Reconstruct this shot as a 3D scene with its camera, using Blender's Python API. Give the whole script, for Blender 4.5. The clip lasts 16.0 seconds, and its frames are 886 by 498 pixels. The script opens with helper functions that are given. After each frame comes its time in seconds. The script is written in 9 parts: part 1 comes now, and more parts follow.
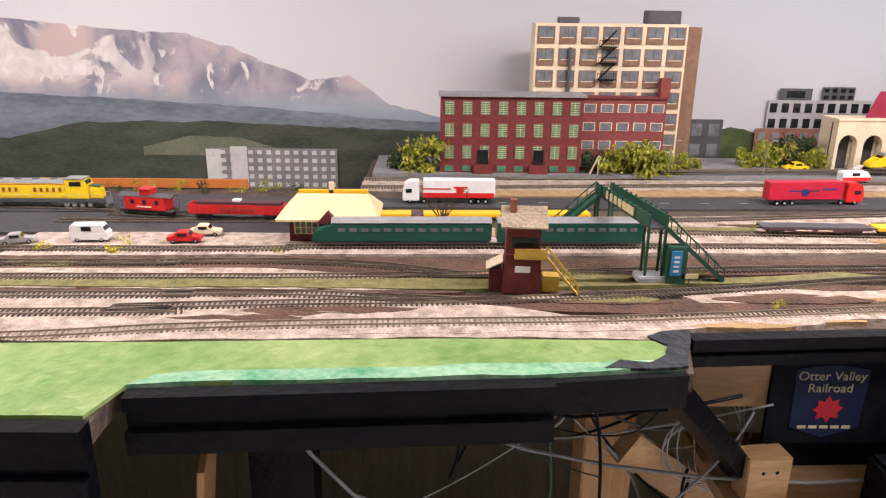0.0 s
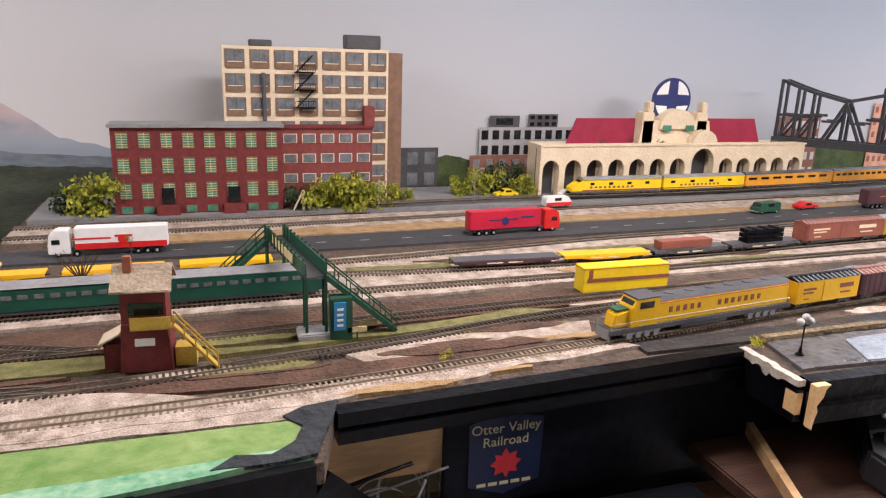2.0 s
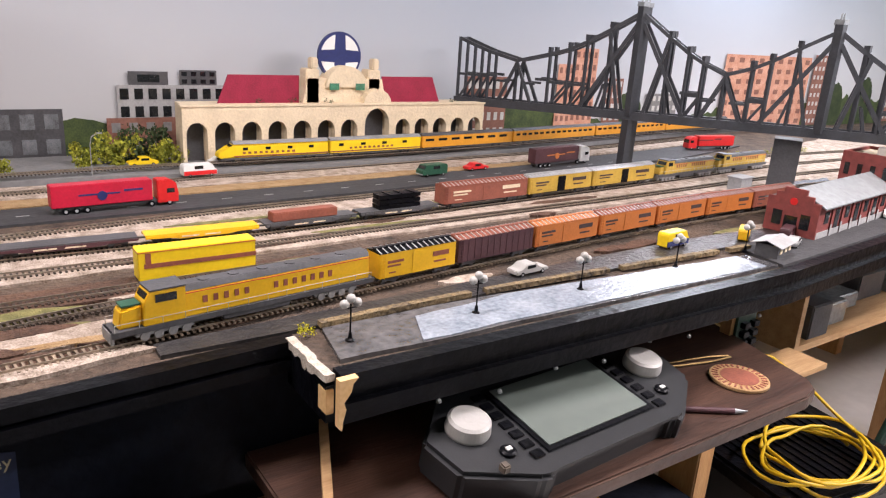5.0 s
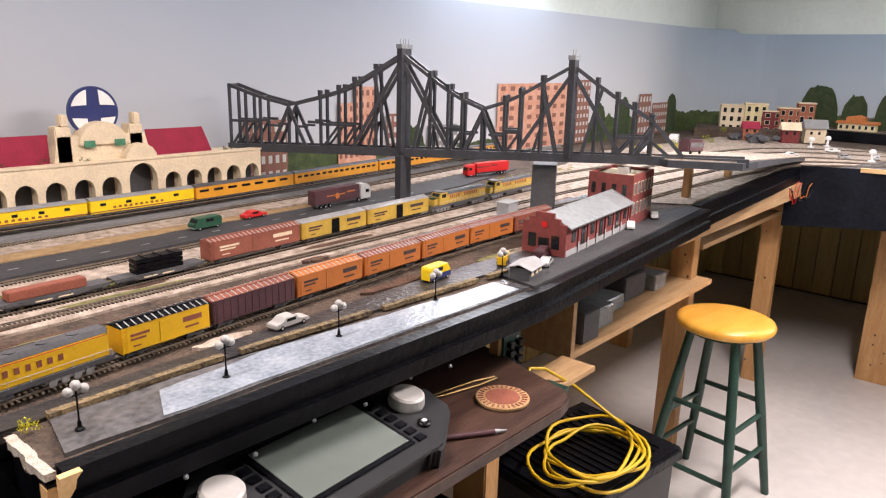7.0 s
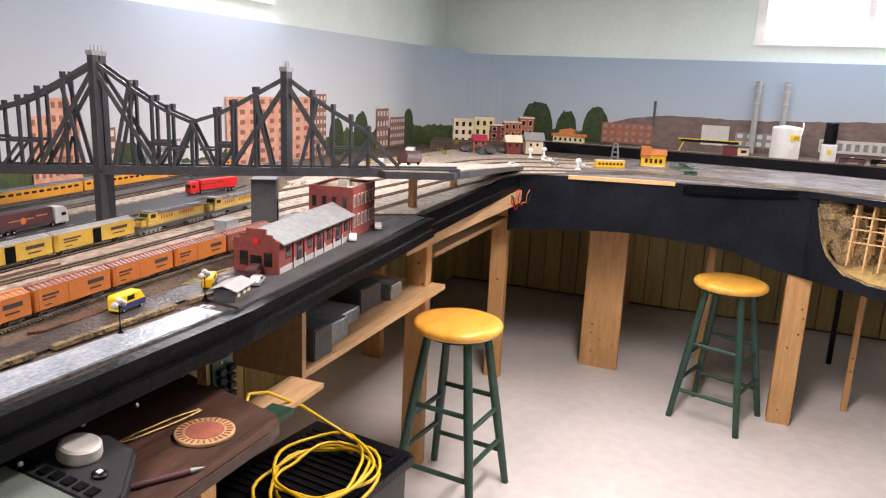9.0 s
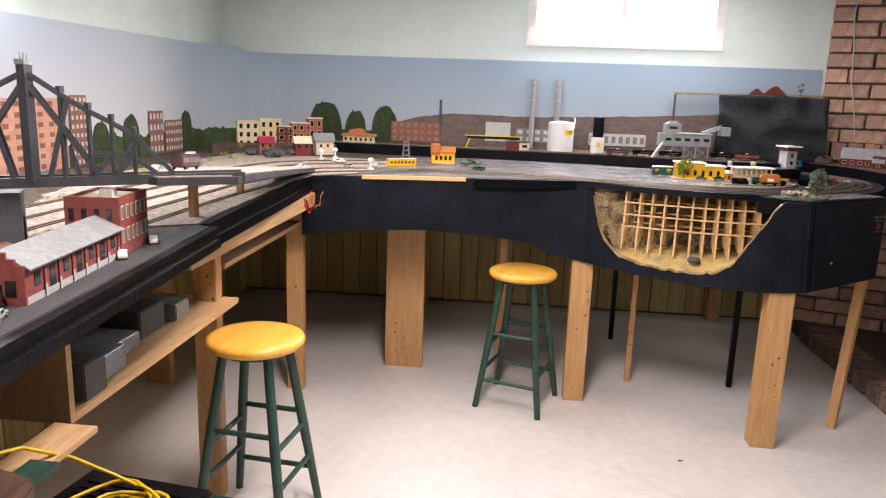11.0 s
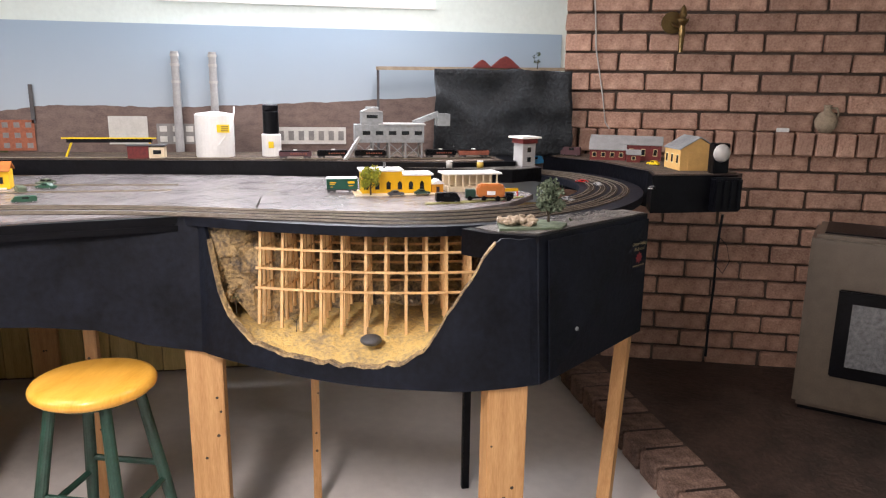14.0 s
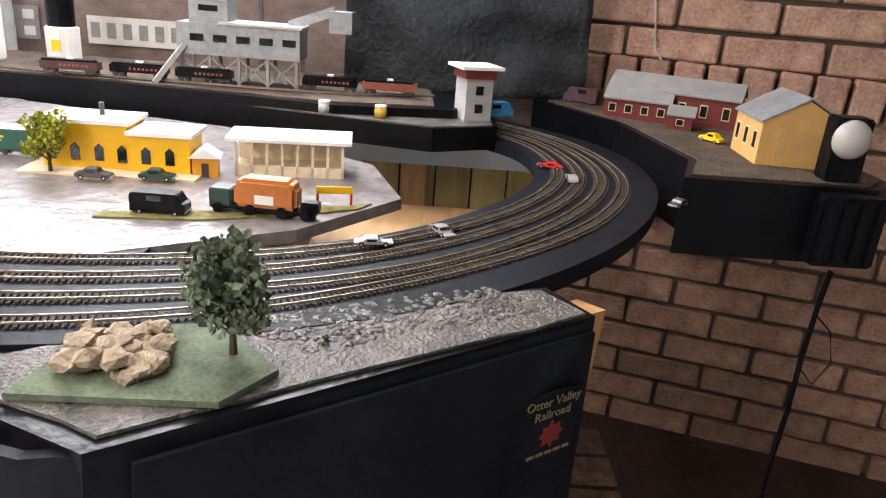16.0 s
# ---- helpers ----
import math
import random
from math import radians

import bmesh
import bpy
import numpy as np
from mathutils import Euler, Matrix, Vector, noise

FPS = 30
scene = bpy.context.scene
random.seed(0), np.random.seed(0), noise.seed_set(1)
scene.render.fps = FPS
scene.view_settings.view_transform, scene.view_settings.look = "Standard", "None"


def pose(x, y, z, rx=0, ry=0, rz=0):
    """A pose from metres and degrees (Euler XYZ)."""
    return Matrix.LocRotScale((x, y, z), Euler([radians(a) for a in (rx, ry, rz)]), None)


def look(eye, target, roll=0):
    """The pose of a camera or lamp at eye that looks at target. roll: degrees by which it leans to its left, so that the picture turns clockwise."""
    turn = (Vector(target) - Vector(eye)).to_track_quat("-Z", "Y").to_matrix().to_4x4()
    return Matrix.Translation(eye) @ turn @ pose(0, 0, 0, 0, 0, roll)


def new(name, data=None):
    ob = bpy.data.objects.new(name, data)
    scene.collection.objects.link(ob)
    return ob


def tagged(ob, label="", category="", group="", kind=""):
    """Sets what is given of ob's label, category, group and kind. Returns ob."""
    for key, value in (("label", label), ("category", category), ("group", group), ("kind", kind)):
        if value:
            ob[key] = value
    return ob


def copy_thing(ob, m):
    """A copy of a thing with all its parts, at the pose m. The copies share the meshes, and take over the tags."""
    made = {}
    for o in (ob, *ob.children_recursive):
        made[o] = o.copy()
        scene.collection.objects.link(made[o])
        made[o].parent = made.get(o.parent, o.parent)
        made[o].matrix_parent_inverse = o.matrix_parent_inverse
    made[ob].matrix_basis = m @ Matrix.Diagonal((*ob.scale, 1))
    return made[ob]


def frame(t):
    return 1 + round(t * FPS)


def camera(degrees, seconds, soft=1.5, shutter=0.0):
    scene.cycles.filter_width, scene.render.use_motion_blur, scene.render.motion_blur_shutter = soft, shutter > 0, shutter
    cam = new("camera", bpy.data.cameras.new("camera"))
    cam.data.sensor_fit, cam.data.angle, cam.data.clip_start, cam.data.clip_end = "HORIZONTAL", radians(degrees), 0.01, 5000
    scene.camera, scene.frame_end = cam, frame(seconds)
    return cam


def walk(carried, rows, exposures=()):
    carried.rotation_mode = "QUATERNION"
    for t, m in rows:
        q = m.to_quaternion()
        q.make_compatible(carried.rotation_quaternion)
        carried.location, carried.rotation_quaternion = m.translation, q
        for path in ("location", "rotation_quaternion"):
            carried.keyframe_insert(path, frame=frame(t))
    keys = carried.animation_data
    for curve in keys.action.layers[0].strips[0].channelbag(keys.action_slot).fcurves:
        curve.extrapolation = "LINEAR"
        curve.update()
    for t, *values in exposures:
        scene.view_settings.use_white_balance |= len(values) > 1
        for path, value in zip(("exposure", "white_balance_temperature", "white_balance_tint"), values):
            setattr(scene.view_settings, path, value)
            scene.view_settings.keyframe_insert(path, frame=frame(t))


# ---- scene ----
cam = camera(63.3, 16.0, soft=1.2)
PATH = [
    (0, (0.478, 0.396, 1.622), (0.513, 2.296, 1.0), 0.7),
    (0.5, (0.508, 0.452, 1.619), (0.716, 2.346, 1.013), 0.8),
    (1, (0.527, 0.516, 1.619), (0.927, 2.389, 1.041), 1.4),
    (1.5, (0.585, 0.554, 1.611), (1.115, 2.401, 1.054), 1.7),
    (2, (0.711, 0.539, 1.615), (1.321, 2.366, 1.074), 2.0),
    (2.5, (0.824, 0.518, 1.607), (1.489, 2.325, 1.066), 2.6),
    (3, (0.908, 0.558, 1.603), (1.636, 2.335, 1.045), 3.4),
    (3.5, (0.993, 0.652, 1.597), (1.813, 2.378, 1.006), 4.0),
    (4, (1.05, 0.635, 1.581), (1.95, 2.308, 0.956), 4.3),
    (4.5, (1.099, 0.578, 1.585), (2.093, 2.199, 0.966), 4.1),
    (4.7, (1.111, 0.565, 1.589), (2.148, 2.161, 0.975), 4.0),
    (6.8, (1.202, 0.482, 1.63), (2.631, 1.785, 1.12), 1.5),
    (7, (1.21, 0.466, 1.639), (2.675, 1.73, 1.13), 1.5),
    (7.5, (1.229, 0.446, 1.641), (2.815, 1.564, 1.152), 1.7),
    (8, (1.25, 0.425, 1.65), (2.925, 1.406, 1.17), 2.1),
    (8.5, (1.282, 0.411, 1.645), (3.034, 1.257, 1.182), 2.5),
    (9, (1.311, 0.391, 1.632), (3.121, 1.115, 1.186), 2.5),
    (9.2, (1.314, 0.382, 1.612), (3.145, 1.064, 1.187), 2.0),
    (11.3, (1.471, 0.422, 1.612), (3.425, 0.525, 1.195), 1.6),
    (11.5, (1.537, 0.424, 1.612), (3.493, 0.475, 1.199), 1.1),
    (12, (1.69, 0.389, 1.593), (3.645, 0.313, 1.182), 0.7),
    (12.5, (1.919, 0.251, 1.606), (3.869, 0.065, 1.204), 0.6),
    (13, (2.238, 0.116, 1.582), (4.177, -0.16, 1.174), 0.7),
    (13.5, (2.586, -0.08, 1.583), (4.513, -0.409, 1.164), 0.7),
    (14, (2.933, -0.312, 1.599), (4.851, -0.671, 1.156), 0.8),
    (14.5, (3.346, -0.492, 1.605), (5.247, -0.874, 1.116), 1.4),
    (15, (3.695, -0.727, 1.585), (5.584, -1.08, 1.03), 2.3),
    (15.5, (4.006, -0.946, 1.584), (5.887, -1.217, 0.962), 3.5),
    (16, (4.32, -1.188, 1.57), (6.192, -1.253, 0.87), 4.5),
]
walk(cam, [(t, look(eye, target, roll)) for t, eye, target, roll in PATH], [(0.0, 0.02, 6350, 22), (2.2, -0.26, 6250, 20), (4.7, -0.2, 6250, 20), (7.0, -0.27, 6500, 20), (9.2, -0.24, 6600, 20), (11.5, -0.16, 6600, 20), (13.0, -0.05, 6600, 20), (14.5, 0.14, 6600, 18), (16.0, 0.24, 6650, 16)])

# ---- light ----
world = bpy.data.worlds.new("sky")
scene.world = world
world.use_nodes = True
wn = world.node_tree.nodes
sky = wn.new("ShaderNodeTexSky")
sky.sky_type, sky.sun_disc = "NISHITA", False
sky.sun_elevation, sky.sun_rotation = radians(35), radians(120)
world.node_tree.links.new(sky.outputs[0], wn["Background"].inputs[0])
wn["Background"].inputs[1].default_value = 0.12


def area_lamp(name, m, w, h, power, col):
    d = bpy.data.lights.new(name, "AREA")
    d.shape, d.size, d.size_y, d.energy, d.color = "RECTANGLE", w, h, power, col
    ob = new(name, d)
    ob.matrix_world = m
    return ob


area_lamp("window_daylight", look((6.66, -0.29, 2.2), (3.0, -0.3, 0.6)), 1.25, 0.4, 48, (0.9, 0.96, 1.0))
area_lamp("window_daylight", look((4.0, 2.52, 2.15), (4.0, 0.0, 0.8)), 0.9, 0.35, 28, (0.9, 0.96, 1.0))
# unseen lamp added over the left end, to brighten the backdrop there
area_lamp("ceiling_lamp", look((-0.6, 1.45, 2.4), (-0.6, 1.5, 0)), 1.1, 0.25, 36, (1.0, 0.92, 0.86))
area_lamp("ceiling_lamp", look((1.5, 1.4, 2.4), (1.5, 1.45, 0)), 1.1, 0.25, 32, (1.0, 0.92, 0.86))
area_lamp("ceiling_lamp", look((3.3, 0.5, 2.4), (3.3, 0.5, 0)), 1.1, 0.25, 78, (1.0, 0.93, 0.86))
# two more unseen lamps added, to brighten the far corner and the loop
area_lamp("ceiling_lamp", look((4.9, 1.2, 2.4), (4.9, 1.2, 0)), 1.1, 0.25, 19, (1.0, 0.95, 0.9))
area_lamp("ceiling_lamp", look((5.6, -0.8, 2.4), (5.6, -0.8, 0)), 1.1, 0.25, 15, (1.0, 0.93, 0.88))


# ---- materials ----
def mat(name, col, rough=0.5, metal=0.0, var=0.2, scale=25.0, bump=0.15, col2=None, spec=0.5, island=0.0, rnd=0.0, stretch=(1, 1, 1), fac=None):
    m = bpy.data.materials.new(name)
    m.use_nodes = True
    nt = m.node_tree
    b = nt.nodes["Principled BSDF"]
    b.inputs["Roughness"].default_value, b.inputs["Metallic"].default_value = rough, metal
    b.inputs["Specular IOR Level"].default_value = spec
    tc = nt.nodes.new("ShaderNodeTexCoord")
    mp = nt.nodes.new("ShaderNodeMapping")
    mp.inputs["Scale"].default_value = stretch
    nt.links.new(tc.outputs["Object"], mp.inputs[0])
    n1, n2 = nt.nodes.new("ShaderNodeTexNoise"), nt.nodes.new("ShaderNodeTexNoise")
    for n, s, d in ((n1, scale, 4.0), (n2, scale * 7.3, 5.0)):
        n.inputs["Scale"].default_value, n.inputs["Detail"].default_value = s, d
        nt.links.new(mp.outputs[0], n.inputs["Vector"])
    add = nt.nodes.new("ShaderNodeMath")
    add.operation = "MULTIPLY_ADD"
    add.inputs[1].default_value = 0.55
    half = nt.nodes.new("ShaderNodeMath")
    half.operation = "MULTIPLY"
    half.inputs[1].default_value = 0.45
    nt.links.new(n2.outputs[0], half.inputs[0])
    nt.links.new(n1.outputs[0], add.inputs[0])
    nt.links.new(half.outputs[0], add.inputs[2])
    ramp = nt.nodes.new("ShaderNodeValToRGB")
    ramp.color_ramp.elements[0].position, ramp.color_ramp.elements[1].position = (0.34, 0.66) if fac is None else fac
    c2 = col2 if col2 else tuple(min(1, c * (1 + var)) for c in col)
    c1 = col if col2 else tuple(c * (1 - var) for c in col)
    ramp.color_ramp.elements[0].color, ramp.color_ramp.elements[1].color = (*c1, 1), (*c2, 1)
    nt.links.new(add.outputs[0], ramp.inputs[0])
    out = ramp.outputs[0]
    if island or rnd:
        src = nt.nodes.new("ShaderNodeNewGeometry").outputs["Random Per Island"] if island else nt.nodes.new("ShaderNodeObjectInfo").outputs["Random"]
        mr = nt.nodes.new("ShaderNodeMapRange")
        k = island or rnd
        mr.inputs[3].default_value, mr.inputs[4].default_value = 1 - k, 1 + k
        hs = nt.nodes.new("ShaderNodeHueSaturation")
        nt.links.new(src, mr.inputs[0])
        nt.links.new(mr.outputs[0], hs.inputs["Value"])
        nt.links.new(out, hs.inputs["Color"])
        out = hs.outputs[0]
    nt.links.new(out, b.inputs["Base Color"])
    if bump:
        bp = nt.nodes.new("ShaderNodeBump")
        bp.inputs["Strength"].default_value, bp.inputs["Distance"].default_value = bump, 0.3 / scale
        nt.links.new(add.outputs[0], bp.inputs["Height"])
        nt.links.new(bp.outputs[0], b.inputs["Normal"])
    return m


def glow(name, col, power):
    m = bpy.data.materials.new(name)
    m.use_nodes = True
    b = m.node_tree.nodes["Principled BSDF"]
    b.inputs["Base Color"].default_value, b.inputs["Emission Color"].default_value = (*col, 1), (*col, 1)
    b.inputs["Emission Strength"].default_value = power
    return m


M = {}
for key, args in dict(
    black=dict(col=(0.003, 0.0033, 0.005), rough=0.33, var=0.6, scale=9, bump=0.15, spec=0.15),
    black_flat=dict(col=(0.0055, 0.007, 0.012), rough=0.55, var=0.6, scale=7, bump=0.12, spec=0.14),
    black_cloth=dict(col=(0.024, 0.029, 0.034), rough=0.9, var=0.5, scale=9, bump=0.8),
    pine=dict(col=(0.42, 0.21, 0.075), col2=(0.60, 0.35, 0.15), rough=0.55, scale=9, bump=0.12, stretch=(5, 5, 0.5)),
    pine_x=dict(col=(0.40, 0.23, 0.1), col2=(0.58, 0.37, 0.19), rough=0.6, scale=9, bump=0.12, stretch=(0.5, 5, 5)),
    stick=dict(col=(0.62, 0.37, 0.15), col2=(0.78, 0.52, 0.26), rough=0.65, scale=30, bump=0.1, island=0.15),
    panelling=dict(col=(0.40, 0.29, 0.10), col2=(0.60, 0.46, 0.20), rough=0.6, scale=5, bump=0.1, stretch=(6, 6, 0.6), rnd=0.25),
    # darkened copy of the panelling, for the shade under the table
    panelling_shaded=dict(col=(0.055, 0.042, 0.02), col2=(0.12, 0.09, 0.045), rough=0.7, scale=5, bump=0.1, stretch=(6, 6, 0.6)),
    road_wet=dict(col=(0.02, 0.02, 0.022), col2=(0.055, 0.052, 0.05), rough=0.33, scale=16, bump=0.35),
    floor=dict(col=(0.70, 0.67, 0.65), var=0.09, rough=0.4, scale=2.2, bump=0.05),
    wall=dict(col=(0.66, 0.75, 0.72), var=0.05, rough=0.8, scale=5, bump=0.06),
    ceil=dict(col=(0.75, 0.75, 0.73), var=0.04, rough=0.9, scale=8, bump=0.1),
    white=dict(col=(0.78, 0.78, 0.76), var=0.06, rough=0.45, scale=12, bump=0.05),
    plastic_white=dict(col=(0.44, 0.43, 0.41), var=0.06, rough=0.35, scale=30, bump=0.05),
    green_paint=dict(col=(0.018, 0.055, 0.04), var=0.35, rough=0.4, scale=18, bump=0.1),
    stool_seat=dict(col=(0.70, 0.33, 0.035), col2=(0.86, 0.47, 0.08), rough=0.28, scale=6, bump=0.04, stretch=(1, 6, 1)),
    brick=dict(col=(0.27, 0.14, 0.10), col2=(0.55, 0.35, 0.26), rough=0.8, scale=14, bump=0.7, rnd=0.22),
    mortar=dict(col=(0.10, 0.075, 0.06), var=0.3, rough=0.95, scale=30, bump=0.6),
    brick_dusty=dict(col=(0.09, 0.052, 0.04), col2=(0.36, 0.24, 0.19), rough=0.75, scale=17, bump=1.0, rnd=0.4),
    hearth=dict(col=(0.03, 0.02, 0.016), col2=(0.10, 0.062, 0.048), rough=0.6, scale=6, bump=0.3, fac=(0.4, 0.75)),
    dirt=dict(col=(0.035, 0.017, 0.010), col2=(0.14, 0.072, 0.042), rough=0.85, scale=22, bump=0.9),
    ochre=dict(col=(0.24, 0.14, 0.055), col2=(0.46, 0.31, 0.16), rough=0.9, scale=40, bump=0.9),
    # shaded copies of the sign's gold and red
    gold_shaded=dict(col=(0.16, 0.13, 0.07), var=0.2, rough=0.6, scale=60, bump=0.05),
    red_shaded=dict(col=(0.16, 0.008, 0.012), var=0.2, rough=0.6, scale=60, bump=0.05),
    ground=dict(col=(0.028, 0.020, 0.015), col2=(0.13, 0.088, 0.060), rough=0.85, scale=16, bump=0.8),
    sand=dict(col=(0.17, 0.125, 0.085), col2=(0.60, 0.50, 0.42), rough=0.9, scale=52, bump=0.9),
    white_deck=dict(col=(0.13, 0.12, 0.12), col2=(0.28, 0.26, 0.265), rough=0.25, scale=6, bump=0.15),
    grass_bright=dict(col=(0.11, 0.23, 0.045), col2=(0.30, 0.40, 0.15), rough=0.4, scale=7, bump=0.35),
    grass_teal=dict(col=(0.05, 0.26, 0.13), col2=(0.36, 0.55, 0.36), rough=0.4, scale=14, bump=0.3),
    grass_dry=dict(col=(0.075, 0.08, 0.025), col2=(0.26, 0.23, 0.08), rough=0.95, scale=60, bump=0.9),
    road=dict(col=(0.04, 0.04, 0.043), var=0.3, rough=0.75, scale=12, bump=0.15),
    street=dict(col=(0.20, 0.20, 0.20), var=0.2, rough=0.75, scale=12, bump=0.15),
    water=dict(col=(0.045, 0.045, 0.05), col2=(0.16, 0.155, 0.155), rough=0.16, scale=12, bump=0.22),
    # pale colour that stands in for reflections on glossy ground
    painted_sheen=dict(col=(0.15, 0.18, 0.22), col2=(0.36, 0.40, 0.45), rough=0.07, scale=18, bump=0.2),
    rail=dict(col=(0.42, 0.36, 0.29), var=0.3, rough=0.35, metal=0.8, scale=40, bump=0.1),
    tie=dict(col=(0.045, 0.032, 0.022), var=0.4, rough=0.9, scale=60, bump=0.3, island=0.3),
    tie_pale=dict(col=(0.22, 0.17, 0.12), var=0.4, rough=0.9, scale=60, bump=0.3, island=0.35),
    yellow=dict(col=(0.80, 0.46, 0.008), var=0.08, rough=0.38, scale=30, bump=0.05),
    yellow_bright=dict(col=(0.85, 0.60, 0.01), var=0.08, rough=0.38, scale=30, bump=0.05),
    yellow_dull=dict(col=(0.52, 0.34, 0.05), var=0.2, rough=0.5, scale=30, bump=0.1),
    orange=dict(col=(0.50, 0.16, 0.035), var=0.15, rough=0.45, scale=30, bump=0.1),
    orange_coach=dict(col=(0.68, 0.30, 0.02), var=0.12, rough=0.4, scale=30, bump=0.05),
    rust=dict(col=(0.25, 0.075, 0.045), var=0.25, rough=0.6, scale=30, bump=0.1),
    maroon=dict(col=(0.075, 0.028, 0.034), var=0.25, rough=0.6, scale=30, bump=0.1),
    red=dict(col=(0.62, 0.02, 0.02), var=0.12, rough=0.35, scale=25, bump=0.05),
    crimson=dict(col=(0.50, 0.012, 0.04), var=0.15, rough=0.4, scale=25, bump=0.05),
    roof_red=dict(col=(0.30, 0.014, 0.045), var=0.2, rough=0.7, scale=30, bump=0.2),
    grey=dict(col=(0.24, 0.24, 0.24), var=0.2, rough=0.55, scale=25, bump=0.15),
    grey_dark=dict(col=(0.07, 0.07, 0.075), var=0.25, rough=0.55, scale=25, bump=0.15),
    charcoal=dict(col=(0.017, 0.0185, 0.021), var=0.15, rough=0.45, scale=40, bump=0.05),
    silver=dict(col=(0.5, 0.5, 0.5), var=0.2, rough=0.4, metal=0.5, scale=30, bump=0.1),
    galv=dict(col=(0.27, 0.29, 0.30), var=0.25, rough=0.45, metal=0.3, scale=10, bump=0.2),
    green_train=dict(col=(0.012, 0.085, 0.058), var=0.12, rough=0.35, scale=30, bump=0.05),
    green_bridge=dict(col=(0.017, 0.08, 0.045), var=0.2, rough=0.45, scale=30, bump=0.1),
    bridge=dict(col=(0.035, 0.038, 0.045), var=0.3, rough=0.5, scale=30, bump=0.1),
    brick_red=dict(col=(0.15, 0.022, 0.02), var=0.3, rough=0.75, scale=70, bump=0.3),
    brick_house=dict(col=(0.21, 0.045, 0.038), var=0.25, rough=0.75, scale=70, bump=0.3),
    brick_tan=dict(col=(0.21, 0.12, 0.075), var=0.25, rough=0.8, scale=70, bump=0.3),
    brick_orange=dict(col=(0.33, 0.11, 0.06), var=0.25, rough=0.8, scale=70, bump=0.3),
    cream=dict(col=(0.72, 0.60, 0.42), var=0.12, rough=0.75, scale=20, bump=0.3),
    cream_light=dict(col=(0.66, 0.56, 0.30), var=0.1, rough=0.6, scale=20, bump=0.2),
    concrete=dict(col=(0.36, 0.36, 0.36), var=0.15, rough=0.85, scale=20, bump=0.3),
    glass_green=dict(col=(0.06, 0.20, 0.12), var=0.5, rough=0.3, scale=60, bump=0.0),
    glass_dark=dict(col=(0.012, 0.014, 0.016), var=0.3, rough=0.12, scale=30, bump=0.0),
    glass_grey=dict(col=(0.16, 0.17, 0.18), var=0.4, rough=0.25, scale=50, bump=0.0),
    leaf=dict(col=(0.11, 0.15, 0.012), col2=(0.44, 0.42, 0.035), rough=0.85, scale=30, bump=0.2, island=0.4),
    leaf_dark=dict(col=(0.02, 0.04, 0.015), col2=(0.07, 0.10, 0.035), rough=0.9, scale=30, bump=0.2, island=0.4),
    leaf_grey=dict(col=(0.05, 0.075, 0.045), col2=(0.17, 0.21, 0.14), rough=0.9, scale=30, bump=0.2, island=0.4),
    leaf_yellow=dict(col=(0.40, 0.38, 0.01), col2=(0.68, 0.62, 0.03), rough=0.85, scale=30, bump=0.2, island=0.25),
    bark=dict(col=(0.06, 0.045, 0.03), var=0.3, rough=0.9, scale=60, bump=0.5),
    rock=dict(col=(0.05, 0.04, 0.032), col2=(0.34, 0.24, 0.11), rough=0.8, scale=16, bump=1.0),
    plaster_torn=dict(col=(0.34, 0.27, 0.2), col2=(0.72, 0.66, 0.58), rough=0.9, scale=60, bump=0.9),
    rock_pale=dict(col=(0.20, 0.15, 0.10), col2=(0.44, 0.36, 0.26), rough=0.85, scale=30, bump=0.8),
    canyon=dict(col=(0.30, 0.23, 0.13), col2=(0.66, 0.46, 0.16), rough=0.7, scale=11, bump=0.4, fac=(0.36, 0.56)),
    canyon_wall=dict(col=(0.10, 0.08, 0.062), col2=(0.60, 0.42, 0.19), rough=0.75, scale=13, bump=1.0, fac=(0.38, 0.66)),
    barn=dict(col=(0.60, 0.36, 0.12), var=0.12, rough=0.7, scale=30, bump=0.1),
    wet_plaster=dict(col=(0.035, 0.034, 0.034), col2=(0.17, 0.155, 0.14), rough=0.28, scale=26, bump=0.9),
    desk=dict(col=(0.028, 0.012, 0.008), col2=(0.09, 0.045, 0.03), rough=0.45, scale=7, bump=0.1, stretch=(0.6, 6, 1)),
    cork=dict(col=(0.30, 0.17, 0.07), col2=(0.52, 0.33, 0.16), rough=0.9, scale=120, bump=0.5),
    screen=dict(col=(0.13, 0.155, 0.14), var=0.05, rough=0.18, scale=5, bump=0.0),
    cable_yellow=dict(col=(0.62, 0.40, 0.01), var=0.1, rough=0.35, scale=20, bump=0.05),
    brass=dict(col=(0.18, 0.12, 0.05), var=0.2, rough=0.3, metal=0.9, scale=20, bump=0.05),
    beige=dict(col=(0.12, 0.096, 0.074), var=0.15, rough=0.35, scale=20, bump=0.05),
    blue_sign=dict(col=(0.012, 0.022, 0.065), var=0.2, rough=0.4, scale=20, bump=0.05),
    blue=dict(col=(0.03, 0.25, 0.5), var=0.15, rough=0.4, scale=20, bump=0.05),
    navy=dict(col=(0.02, 0.03, 0.13), var=0.15, rough=0.4, scale=20, bump=0.05),
    gold=dict(col=(0.62, 0.55, 0.34), var=0.1, rough=0.5, scale=20, bump=0.05),
    ink=dict(col=(0.05, 0.03, 0.03), var=0.2, rough=0.6, scale=20, bump=0.0),
    redleaf=dict(col=(0.55, 0.03, 0.04), var=0.1, rough=0.5, scale=20, bump=0.0),
    clear=dict(col=(0.25, 0.27, 0.28), var=0.3, rough=0.15, scale=10, bump=0.05),
